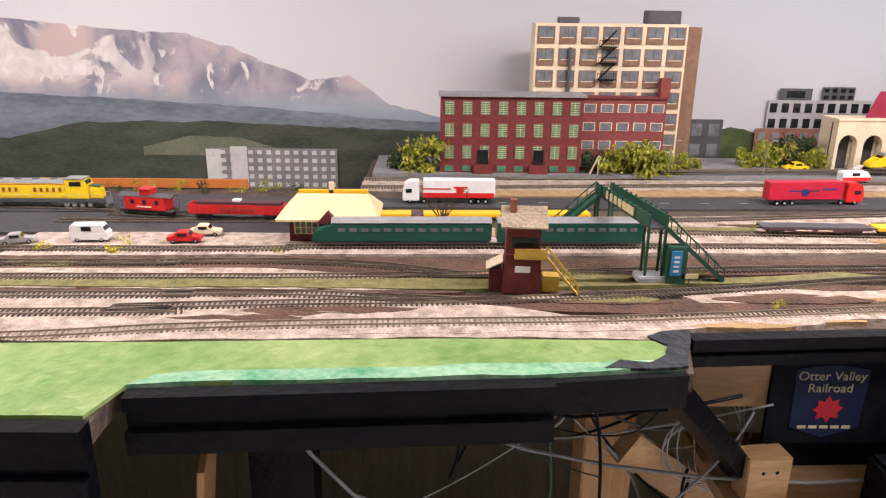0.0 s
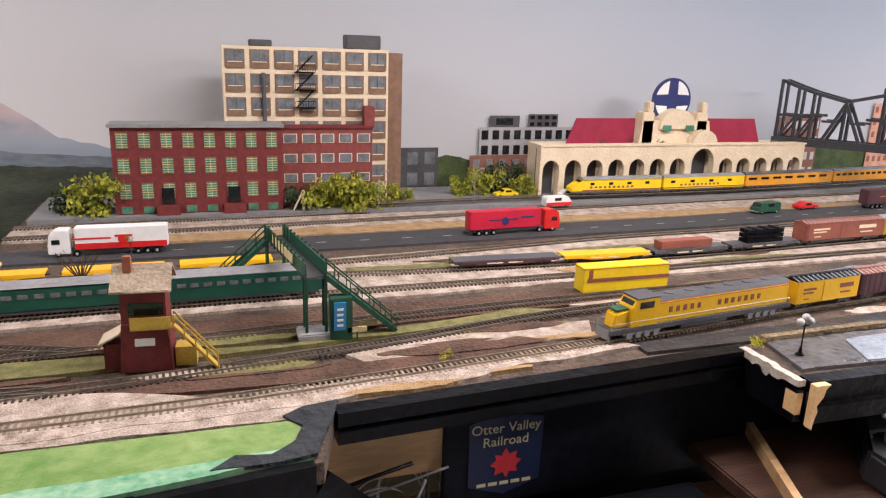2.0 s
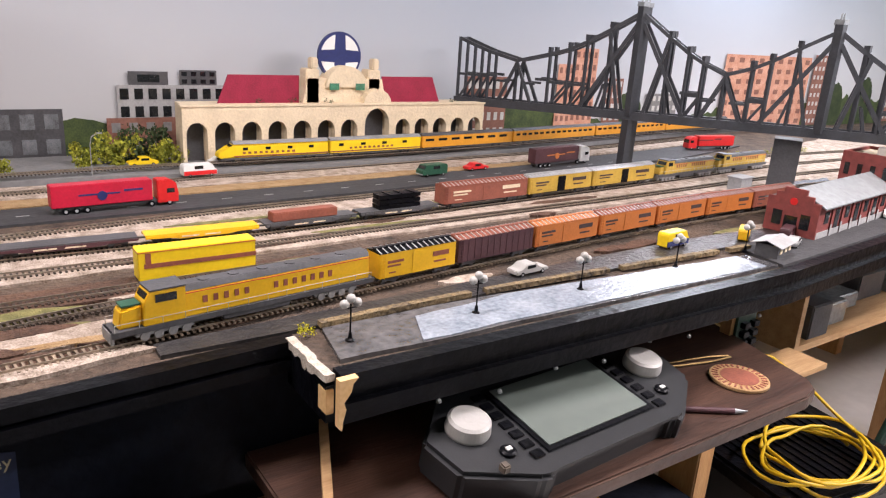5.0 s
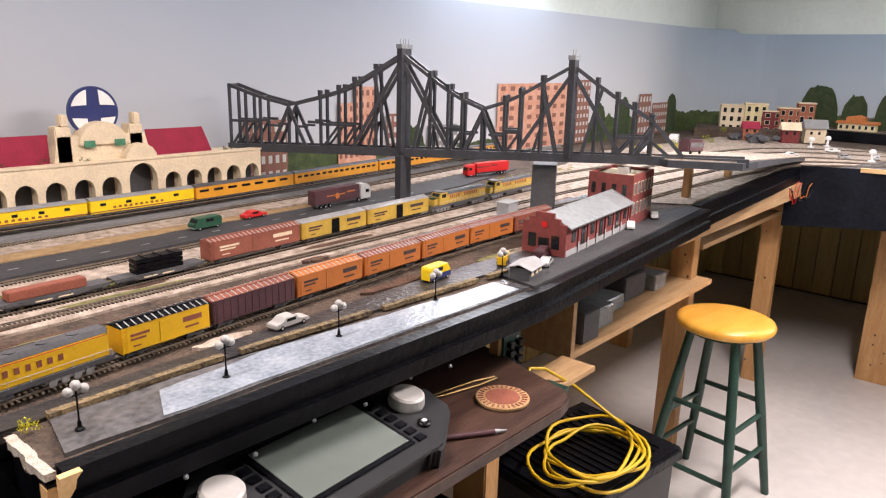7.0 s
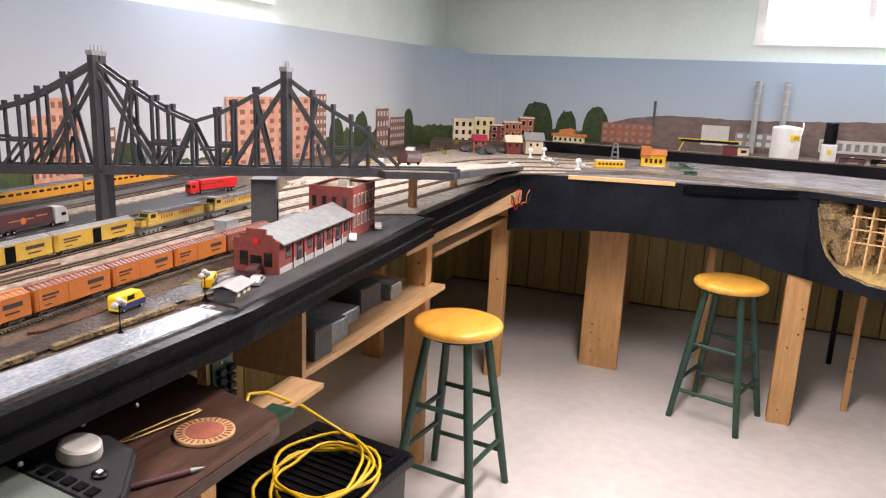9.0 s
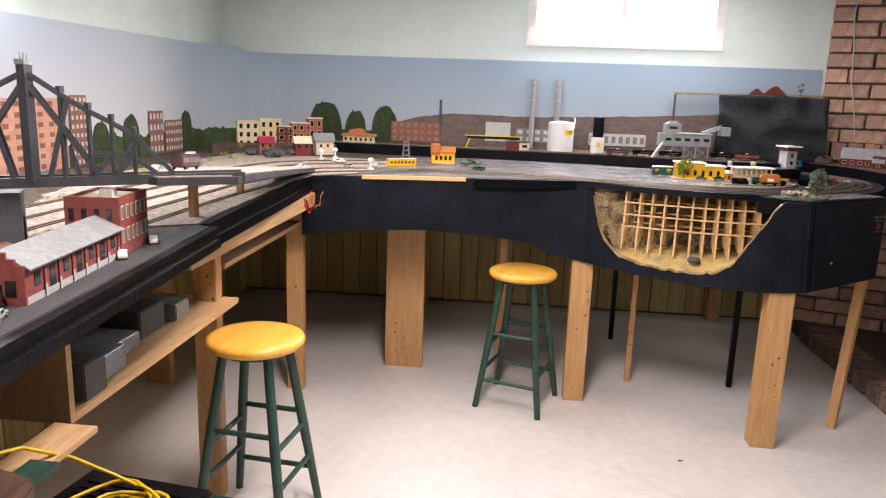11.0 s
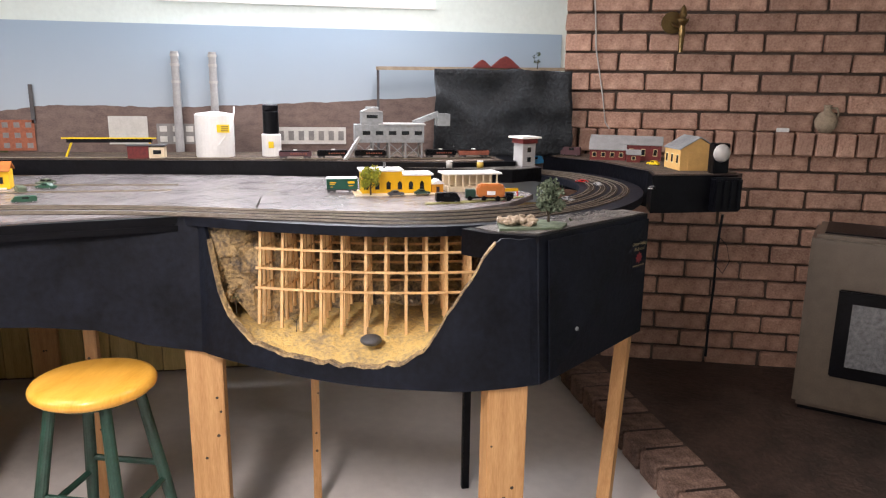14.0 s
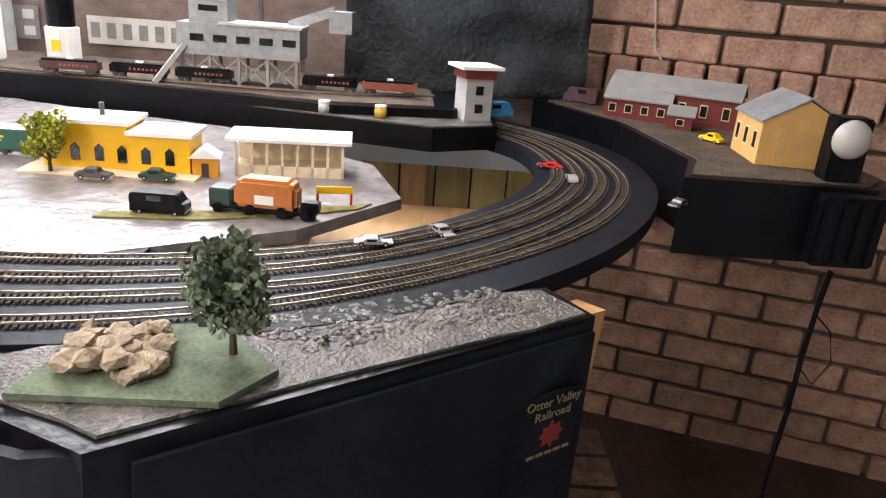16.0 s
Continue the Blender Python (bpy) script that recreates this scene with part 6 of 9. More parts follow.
for i, (x, y, r, lf) in enumerate(((0.93, 2.34, 0.03, "leaf_dark"), (0.98, 2.335, 0.042, "leaf"), (1.04, 2.335, 0.045, "leaf"), (1.09, 2.335, 0.034, "leaf"), (1.15, 2.35, 0.03, "leaf"), (1.21, 2.37, 0.02, "leaf"), (0.46, 2.36, 0.05, "leaf"), (0.40, 2.38, 0.03, "leaf_dark"), (1.40, 2.45, 0.03, "leaf"), (1.46, 2.45, 0.04, "leaf"), (1.53, 2.46, 0.045, "leaf_dark"), (1.58, 2.42, 0.035, "leaf"))):
    foliage("bush", "clumpy yellow-green foam bush beside the buildings", (x, y - 0.01, DECK + 0.012), r * 1.45, 800, lf, 1.15, 1.0, 0.0, i + 1, 0.2)
for i, (x, y, r, lf) in enumerate(((-0.1, 1.665, 0.026, "leaf_yellow"), (-0.23, 1.67, 0.02, "leaf_yellow"), (0.2, 1.655, 0.012, "leaf"), (1.46, 1.325, 0.0, "leaf"), (1.01, 1.405, 0.012, "leaf_yellow"), (1.165, 1.83, 0.018, "leaf"), (1.475, 1.33, 0.016, "leaf_yellow"), (2.0, 1.83, 0.02, "leaf"), (1.52, 1.825, 0.02, "leaf"))):
    if r:
        foliage("bush", "small yellow-green lichen tuft on the ground", (x, y, DECK), r, 160, lf, 1.3, 0.7, 0, i + 30, 0.2)
for i in range(13):
    foliage("bush", "low green hedge clump beside the track", (-0.75 + i * 0.075, 2.12 + 0.012 * (i % 3), DECK), 0.024 + 0.006 * (i % 2), 150, "leaf" if i % 3 else "leaf_dark", 1.4, 0.7, 0, i + 60, 0.2)
solid("back_fence", box(B(), -0.5, 0.02, 2.165, 2.172, DECK, DECK + 0.022), "orange", "long low orange-brown wall behind the tracks", "wall", kind="structure")
for i in range(9):
    foliage("bush", "low green shrubs by the far road", (3.3 + i * 0.07, 2.05 + 0.01 * (i % 2), DECK), 0.02, 90, "leaf", 1.4, 0.7, 0, i + 90, 0.22)

# mission-style station with arcade
t = thing("station_building", "cream stucco mission station with arcade and red roofs", "model building", pose(2.07, 2.375, DECK + 0.012))
AW, AH = 0.93, 0.142
bays = [(-0.465 + i * 0.0705, 0.0705) for i in range(7)] + [(0.0285, 0.108)] + [(0.1365 + i * 0.0657, 0.0657) for i in range(5)]
for i, (x, w) in enumerate(bays):
    big = w > 0.1
    H = AH + (0.045 if big else 0)
    p, spring = w * 0.13, (0.088 if big else 0.074)
    r = w / 2 - p
    arch = [(x + w / 2 + r * math.cos(a), spring + r * 1.12 * math.sin(a)) for a in [math.pi * k / 10 for k in range(11)]]
    top = [(x + w, AH), (x, AH)] if not big else [(x + w, AH)] + [(x + w / 2 + w * 0.42 * math.cos(a), AH + 0.045 * math.sin(a)) for a in [math.pi * k / 8 for k in range(9)]] + [(x, AH)]
    part("arch", upright(B(), [(x, 0), (x + p, 0)] + arch[::-1] + [(x + w - p, 0), (x + w, 0)] + top, 0, 0.028), "cream", t)
    # thin dark panel in each arch, in place of the shade inside
    part("arcade_opening", box(B(), x + p * 0.8, x + w - p * 0.8, 0.045, 0.048, 0, AH - 0.01), "grey_dark", t, "dark panel painted as the arcade's inner shade")
part("ledge", box(B(), -0.468, 0.468, -0.003, 0.03, AH, AH + 0.005), "cream", t)
part("rear_hall", box(B(), -0.45, 0.45, 0.05, 0.12, 0, AH), "cream", t)
for x0, x1, s in ((-0.33, -0.135, 0.03), (0.125, 0.30, 0.03)):
    part("red_roof", upright(B(), [(x0 - (s if x0 < 0 else 0), AH), (x1 + (s if x0 > 0 else 0), AH), (x1, AH + 0.075), (x0, AH + 0.075)], 0.055, 0.06), "roof_red", t, "dark red metal roof slope")
part("central_block", upright(B(), [(-0.135, AH), (0.125, AH), (0.11, AH + 0.07), (-0.12, AH + 0.07)], 0.03, 0.09), "cream", t)
part("dome", upright(B(), [(-0.005 + 0.065 * math.cos(a), AH + 0.045 + 0.06 * math.sin(a)) for a in [math.pi * k / 12 for k in range(13)]], 0.022, 0.08), "cream", t, bevel=0.002)
for x in (-0.105, 0.085):
    part("bell_tower", box(B(), x - 0.02, x + 0.02, 0.03, 0.075, AH, AH + 0.095), "cream", t, bevel=0.003)
    part("belfry", box(B(), x + (-0.004 if x < 0 else -0.004), x + 0.016, 0.032, 0.06, AH + 0.095, AH + 0.125), "cream", t, bevel=0.003)
for x in (-0.045, 0.035):
    part("window", box(B(), x - 0.014, x + 0.014, 0.019, 0.0215, AH + 0.04, AH + 0.058), "glass_green", t)
for i, x in enumerate((-0.26, -0.16, -0.06, 0.06, 0.36)):
    foliage("bush", "small green planter shrub on the station ledge", (2.07 + x, 2.40, DECK + 0.012 + AH + 0.005), 0.016, 60, "leaf_dark", 1.5, 0.6, 0, i + 120, 0.25)
t = thing("round_sign", "round dark blue sign with white quarters, on a pole", "sign", pose(2.06, 2.44, DECK + 0.283))
part("disc", rod(B(), (0, 0.006, 0), (0, -0.004, 0), 0.066, n=40), "navy", t)
for a in (45, 135, 225, 315):
    pts = [(0.059 * math.cos(radians(a + k)), 0.059 * math.sin(radians(a + k))) for k in range(-30, 31, 6)]
    cx, cz = 0.025 * math.cos(radians(a)), 0.025 * math.sin(radians(a))
    part("white_quarter", upright(B(), [(cx, cz)] + pts, -0.0055, -0.0045), "white", t)
part("pole", rod(B(), (0, 0.01, -0.06), (0, 0.01, -0.14), 0.006, n=8), "grey_dark", t)


# ---- cantilever bridge across the yard ----
bridge = thing("cantilever_bridge", "dark grey steel cantilever truss bridge model", "bridge")
t1 = Vector((2.765, 1.986, 0))
bd = (Vector((3.245, 1.15, 0)) - t1).normalized()
bn = Vector((-bd.y, bd.x, 0))
KNOT = ((-0.55, 1.548), (-0.497, 1.53), (-0.449, 1.515), (-0.356, 1.494), (-0.253, 1.521), (-0.194, 1.539), (-0.144, 1.564), (-0.078, 1.603), (0.0, 1.652), (0.088, 1.588), (0.142, 1.551), (0.184, 1.528), (0.244, 1.503), (0.309, 1.525), (0.353, 1.547), (0.414, 1.584), (0.496, 1.632), (0.567, 1.582), (0.625, 1.544), (0.675, 1.517), (0.725, 1.487), (0.815, 1.392))
CAPS = (-0.253, -0.194, -0.144, -0.078, 0.088, 0.142, 0.184, 0.309, 0.353, 0.414, 0.567, 0.625, 0.675, 0.725)


def top_chord(s):
    return float(np.interp(s, [k[0] for k in KNOT], [k[1] for k in KNOT]))


def low_chord(s):
    return 1.357 + 0.017 * (s + 0.55)


def bp_(s, off, z):
    p = t1 + bd * s + bn * off
    return (p.x, p.y, z)


def brace(name, s0, z0, s1, z1, off, w=0.007):
    part(name, beam(B(), bp_(s0, off, z0), bp_(s1, off, z1), w, w * 1.15), "bridge", bridge)


for off in (0.0, 0.06):
    part("lower_chord", beam(B(), bp_(-0.56, off, low_chord(-0.56)), bp_(0.99, off, low_chord(0.99)), 0.010, 0.024), "bridge", bridge)
    for (a, za), (b, zb) in zip(KNOT, KNOT[1:]):
        brace("top_chord", a, za, b, zb, off, 0.0085)
    for s, z in KNOT[:-1]:
        tower = s in (0.0, 0.496)
        w = 0.02 if tower else 0.0075
        part("vertical", beam(B(), bp_(s, off, low_chord(s)), bp_(s, off, z + (0.016 if tower else 0.004)), w, w), "bridge", bridge)
        if s in CAPS:
            part("post_cap", beam(B(), bp_(s, off, z + 0.004), bp_(s, off, z + 0.020), 0.011, 0.011), "bridge", bridge)
    for s in (0.0, 0.496):
        for k in (-1, 1):
            brace("diagonal", s + 0.008 * k, top_chord(s) - 0.03, s + 0.155 * k, low_chord(s), off, 0.009)
            brace("diagonal", s + 0.085 * k, top_chord(s + 0.085 * k), s + 0.035 * k, low_chord(s), off, 0.008)
            brace("diagonal", s + 0.085 * k, 1.45, s + 0.105 * k, low_chord(s), off, 0.006)
    for s in (-0.356, 0.244):
        for k in (-1, 1):
            brace("diagonal", s, top_chord(s) - 0.006, s + 0.058 * k, low_chord(s), off, 0.008)
            brace("strut", s + 0.062 * k, 1.445, s + 0.112 * k, 1.445, off, 0.007)
            brace("strut", s + 0.02 * k, 1.43, s + 0.062 * k, 1.43, off, 0.006)
    for s0, s1 in ((-0.55, -0.497), (-0.497, -0.449), (-0.253, -0.194), (-0.194, -0.144), (0.142, 0.184), (0.309, 0.353), (0.625, 0.675), (0.675, 0.725)):
        brace("strut", s0, 1.44, s1, 1.44, off, 0.007)
        brace("diagonal", s0, low_chord(s0), s1, 1.44, off, 0.006)
    brace("diagonal", 0.725, 1.43, 0.79, low_chord(0.79), off)
    brace("diagonal", 0.675, low_chord(0.675), 0.725, 1.47, off)
for s, z in KNOT[::2]:
    part("cross_beam", beam(B(), bp_(s, 0, z), bp_(s, 0.06, z), 0.006, 0.006), "bridge", bridge)
part("bridge_deck", beam(B(), bp_(-0.56, 0.03, 1.352), bp_(0.99, 0.03, 1.379), 0.054, 0.008), "bridge", bridge)
for off in (0.0, 0.06):
    x, y, z = bp_(0.0, off, 0)
    part("pier_leg", box(B(), x - 0.012, x + 0.012, y - 0.012, y + 0.012, DECK, 1.356), "bridge", bridge)
    for s in (0.0, 0.496):
        part("tower_cap", beam(B(), bp_(s, off, top_chord(s) + 0.016), bp_(s, off, top_chord(s) + 0.028), 0.024, 0.024), "galv", bridge)
        for k in (-1, 1):
            x, y, z = bp_(s, off, top_chord(s) + 0.028)
            part("finial", rod(B(), (x + 0.006 * k, y, z), (x + 0.006 * k, y, z + 0.016), 0.0018, 0.001, 6), "galv", bridge)
x, y, z = bp_(0.43, 0.07, 0)
pm = pose(x, y, DECK, 0, 0, math.degrees(math.atan2(bd.y, bd.x)))
arch = [(0.018 * math.cos(a), 0.07 + 0.018 * math.sin(a)) for a in [math.pi * k / 8 for k in range(9)]]
part("stone_pier", upright(B(), [(-0.045, 0), (-0.02, 0)] + arch[::-1] + [(0.02, 0), (0.045, 0), (0.037, 0.146), (-0.037, 0.146)], -0.035, 0.035, pm @ Matrix.Rotation(radians(90), 4, "Z")), "grey_dark", bridge, "dark grey stone pier with arch")

# sloping approach from the bridge end down to the corner table
bm = B()
edge = [(3.22, 1.13), (3.36, 1.135), (3.8, 1.22), (4.4, 1.335), (5.08, 1.45), (5.06, 1.58), (4.5, 1.56), (3.9, 1.50), (3.5, 1.46), (3.16, 1.38), (3.12, 1.30)]


def ramp_z(x):
    return float(np.interp(x, [3.3, 5.05], [1.386, 1.222]))


lo, hi = ([bm.verts.new((x, y, ramp_z(x) - d)) for x, y in edge] for d in (0.02, 0.0))
bm.faces.new(hi)
bm.faces.new(lo[::-1])
for i in range(len(edge)):
    j = (i + 1) % len(edge)
    bm.faces.new((lo[i], lo[j], hi[j], hi[i]))
bmesh.ops.recalc_face_normals(bm, faces=list(bm.faces))
solid("approach_ramp", bm, "bridge", "dark plywood ramp sloping from bridge to table", "ramp", kind="structure")
bm = B()
c_ = Vector((4.05, 1.36))
top = [bm.verts.new((c_.x + (x - c_.x) * 0.985, c_.y + (y - c_.y) * 0.9, ramp_z(c_.x + (x - c_.x) * 0.985) + 0.002)) for x, y in edge]
bm.faces.new(top)
solid("ramp_surface", bm, "sand", "pale gritty surface of the sloping ramp", "scenery", kind="structure").modifiers.new("thick", "SOLIDIFY").thickness = 0.003
for x, y in ((3.62, 1.44), (4.2, 1.51), (4.7, 1.545)):
    solid("ramp_post", box(B(), x - 0.012, x + 0.012, y - 0.012, y + 0.012, DECK, ramp_z(x) - 0.02), "pine", "small pine block holding up the ramp", "post")
t = thing("motor_coach", "maroon model coach with a row of pale windows on the ramp", "bus", pose(3.345, 1.33, ramp_z(3.345) + 0.002, 0, 5, 6))
part("body", box(B(), -0.075, 0.075, -0.017, 0.017, 0.006, 0.04), "maroon", t, bevel=0.004)
part("roof", box(B(), -0.07, 0.07, -0.015, 0.015, 0.0402, 0.044), "maroon", t, bevel=0.0015)
for k in range(8):
    part("window", box(B(), -0.066 + k * 0.017, -0.053 + k * 0.017, -0.0178, -0.017, 0.022, 0.033), "glass_grey", t)
for x in (-0.05, 0.045):
    for y in (-1, 1):
        part("wheel", rod(B(), (x, y * 0.012, 0.007), (x, y * 0.0172, 0.007), 0.007, n=12), "black", t)

# ---- signal tower, footbridge, depot ----
t = thing("signal_tower", "dark red wooden signal tower with balcony and shingle roof", "model building", pose(0.625, 1.485, DECK, 0, 0, -4))
part("lower_storey", upright(B(), [(-0.032, 0), (0.032, 0), (0.027, 0.065), (-0.027, 0.065)], -0.026, 0.026), "brick_red", t)
part("upper_storey", box(B(), -0.027, 0.027, -0.022, 0.026, 0.065, 0.112), "brick_red", t)
part("cabin_window", box(B(), -0.018, 0.024, -0.0235, -0.022, 0.076, 0.092), "glass_dark", t)
part("balcony", box(B(), -0.014, 0.034, -0.04, -0.022, 0.062, 0.065), "yellow_dull", t)
part("balcony_rail", box(B(), -0.014, 0.034, -0.041, -0.039, 0.065, 0.079), "yellow_dull", t, "ochre wooden balcony rail")
part("canopy", box(B(), -0.018, 0.035, -0.046, -0.02, 0.0, 0.002, pose(0, 0, 0.099, -18, 0, 0)), "rock_pale", t, "weathered pale canopy roof")
part("roof", upright(B(), [(-0.034, 0.112), (0, 0.138), (0.034, 0.112), (0.034, 0.109), (0, 0.134), (-0.034, 0.109)], -0.036, 0.036, Matrix.Rotation(radians(90), 4, "Z")), "rock_pale", t, "grey-cream shingle roof")
part("gable", upright(B(), [(-0.028, 0.11), (0.028, 0.11), (0, 0.132)], -0.027, 0.027, Matrix.Rotation(radians(90), 4, "Z")), "brick_red", t)
part("chimney", box(B(), -0.022, -0.012, -0.012, -0.002, 0.11, 0.15), "brick_orange", t, bevel=0.0008)
part("sign_board", box(B(), -0.012, 0.012, -0.0275, -0.026, 0.036, 0.046), "white", t)
part("stair", beam(B(), (0.036, -0.03, 0.064), (0.088, -0.03, 0.002), 0.012, 0.003), "yellow_dull", t)
for dy in (-0.037, -0.023):
    part("stair_rail", beam(B(), (0.036, dy, 0.08), (0.088, dy, 0.018), 0.0018, 0.0018), "yellow_dull", t)
    for k in range(5):
        x = 0.036 + 0.013 * k
        part("baluster", beam(B(), (x, dy, 0.064 - 0.0155 * k), (x, dy, 0.080 - 0.0155 * k), 0.0014, 0.0014), "yellow_dull", t)
part("lean_to_roof", box(B(), -0.03, 0.0, -0.02, 0.02, 0, 0.002, pose(-0.03, 0, 0.05, 0, -28, 0)), "cream", t)
part("lean_to", box(B(), -0.052, -0.032, -0.015, 0.017, 0, 0.036), "brick_red", t)
part("coal_box", box(B(), 0.034, 0.06, -0.014, 0.01, 0, 0.026), "yellow_dull", t)

t = thing("footbridge", "dark green steel station footbridge with stairs", "footbridge")
fa, fb = Vector((0.848, 1.525, 0)), Vector((0.812, 1.735, 0))
for p in (fa, fb):
    for dx in (-0.014, 0.014):
        for dy in (-0.012, 0.012):
            part("column", beam(B(), (p.x + dx, p.y + dy, DECK), (p.x + dx, p.y + dy, 1.295), 0.004, 0.004), "green_bridge", t)
        part("bracing", beam(B(), (p.x + dx, p.y - 0.012, 1.21), (p.x + dx, p.y + 0.012, 1.28), 0.002, 0.002), "green_bridge", t)
    part("footing", box(B(), p.x - 0.026, p.x + 0.02, p.y - 0.022, p.y + 0.018, DECK, DECK + 0.012), "concrete", t, bevel=0.002)
part("walkway", beam(B(), (fa.x, fa.y - 0.016, 1.295), (fb.x, fb.y + 0.016, 1.295), 0.028, 0.004), "grey_dark", t)
for dx in (-0.0145, 0.0145):
    part("parapet", beam(B(), (fa.x + dx, fa.y - 0.016, 1.307), (fb.x + dx, fb.y + 0.016, 1.307), 0.002, 0.02), "green_bridge", t)
    for k in range(12):
        p = fa.lerp(fb, k / 11)
        part("parapet_post", beam(B(), (p.x + dx * 1.1, p.y, 1.294), (p.x + dx * 1.1, p.y, 1.320), 0.003, 0.003), "green_bridge", t)
part("sign_board", beam(B(), (fa.x - 0.0255, 1.57, 1.306), (fa.x - 0.044, 1.70, 1.306), 0.0012, 0.014), "cream_light", t, "cream advertising boards")
part("stair", beam(B(), (fa.x + 0.014, fa.y, 1.295), (fa.x + 0.118, fa.y, DECK + 0.002), 0.03, 0.003), "green_bridge", t)
part("stair", beam(B(), (fb.x - 0.014, fb.y, 1.295), (fb.x - 0.11, fb.y, DECK + 0.002), 0.03, 0.003), "green_bridge", t)
for s, p in ((1, fa), (-1, fb)):
    for dy in (-0.015, 0.015):
        part("stair_rail", beam(B(), (p.x + s * 0.014, p.y + dy, 1.318), (p.x + s * 0.118, p.y + dy, DECK + 0.022), 0.002, 0.002), "green_bridge", t)
        part("stringer", beam(B(), (p.x + s * 0.014, p.y + dy, 1.295), (p.x + s * 0.118, p.y + dy, DECK + 0.004), 0.002, 0.007), "green_bridge", t)
        for k in range(7):
            u = k / 6
            x, z = p.x + s * (0.014 + 0.104 * u), 1.295 - 0.09 * u
            part("baluster", beam(B(), (x, p.y + dy, z), (x, p.y + dy, z + 0.022), 0.0014, 0.0014), "green_bridge", t)
t = thing("kiosk", "tall narrow green kiosk with a blue and white notice board", "kiosk", pose(0.882, 1.505, DECK))
part("body", box(B(), -0.016, 0.016, -0.006, 0.014, 0, 0.066), "green_bridge", t, bevel=0.001)
part("notice_board", box(B(), -0.011, 0.006, -0.0085, -0.006, 0.018, 0.06), "blue", t)
for k in range(4):
    part("text_bar", box(B(), -0.007, 0.002, -0.0092, -0.0086, 0.024 + k * 0.008, 0.0275 + k * 0.008), "white", t)
for x in (0.905, 0.925):
    t = thing("platform_sign", "small cream station name board on posts", "sign", pose(x, 1.50 + (x - 0.905), DECK))
    part("board", box(B(), -0.014, 0.014, -0.001, 0.001, 0.012, 0.02), "cream_light", t)
    part("post", box(B(), -0.001, 0.001, 0.001, 0.002, 0, 0.013), "grey_dark", t)

t = thing("depot_building", "small red and cream station depot with broad cream roof", "model building", pose(0.285, 1.77, DECK))
part("wall", box(B(), -0.078, 0.07, -0.045, 0.045, 0, 0.05), "brick_red", t)
part("roof", prism(B(), [(-0.1, -0.068), (0.095, -0.068), (0.095, 0.065), (-0.1, 0.065)], 0.046, 0.05), "cream_light", t, "broad pale yellow roof")
bm = B()
lo = [bm.verts.new(p) for p in ((-0.1, -0.068, 0.05), (0.095, -0.068, 0.05), (0.095, 0.065, 0.05), (-0.1, 0.065, 0.05))]
hi = [bm.verts.new(p) for p in ((-0.065, 0, 0.088), (0.07, 0, 0.088))]
for f in ((lo[0], lo[1], hi[1], hi[0]), (lo[1], lo[2], hi[1]), (lo[2], lo[3], hi[0], hi[1]), (lo[3], lo[0], hi[0])):
    bm.faces.new(f)
part("hip_roof", bm, "cream_light", t)
part("ridge", beam(B(), (-0.065, 0, 0.09), (0.07, 0, 0.09), 0.008, 0.006), "yellow", t)
part("chimney", box(B(), -0.006, 0.004, -0.004, 0.006, 0.085, 0.108), "cream", t, bevel=0.001)
part("gable", upright(B(), [(-0.022, 0.044), (0.022, 0.044), (0, 0.068)], -0.072, -0.06), "brick_red", t)
for x in (-0.045, 0.045):
    w = part("window", box(B(), x - 0.024, x + 0.024, -0.0465, -0.045, 0.016, 0.042), "cream_light", t)
    for i in range(4):
        for j in range(2):
            part("pane", box(B(), x - 0.021 + i * 0.011, x - 0.013 + i * 0.011, -0.0472, -0.0465, 0.018 + j * 0.012, 0.028 + j * 0.012), "glass_grey", w)
part("door", box(B(), -0.012, 0.012, -0.0465, -0.045, 0, 0.04), "cream_light", t)
t = thing("bare_tree", "bare brown twig tree beside the depot", "tree", pose(0.50, 1.80, DECK))
bm = rod(B(), (0, 0, 0), (0.002, 0, 0.022), 0.0022, 0.0016, 6)
for i in range(16):
    a = i * 2.4
    r = 0.012 + 0.003 * (i % 5)
    m_ = Vector((math.cos(a) * r, math.sin(a) * r, 0.045 + 0.002 * (i % 6)))
    rod(bm, (0.002, 0, 0.02), m_, 0.0012, 0.0008, 5)
    rod(bm, m_, m_ + Vector((math.cos(a + 0.5) * 0.014, math.sin(a + 0.5) * 0.014, 0.02)), 0.0008, 0.0003, 4)
    rod(bm, m_, m_ + Vector((math.cos(a - 0.6) * 0.012, math.sin(a - 0.6) * 0.012, 0.016)), 0.0007, 0.0003, 4)
part("trunk", bm, "bark", t)
foliage("bush", "small green leaf tuft", (0.56, 2.0, DECK), 0.012, 60, "leaf", 1, 1, 0.03, 77, 0.25)
t = thing("timber_prop", "pale wooden A-frame prop beside the track", "post", pose(0.92, 2.31, DECK + 0.012))
for x in (-0.012, 0.012):
    part("leg", beam(B(), (x, 0, 0), (0.012, 0, 0.05), 0.005, 0.004), "cream", t)


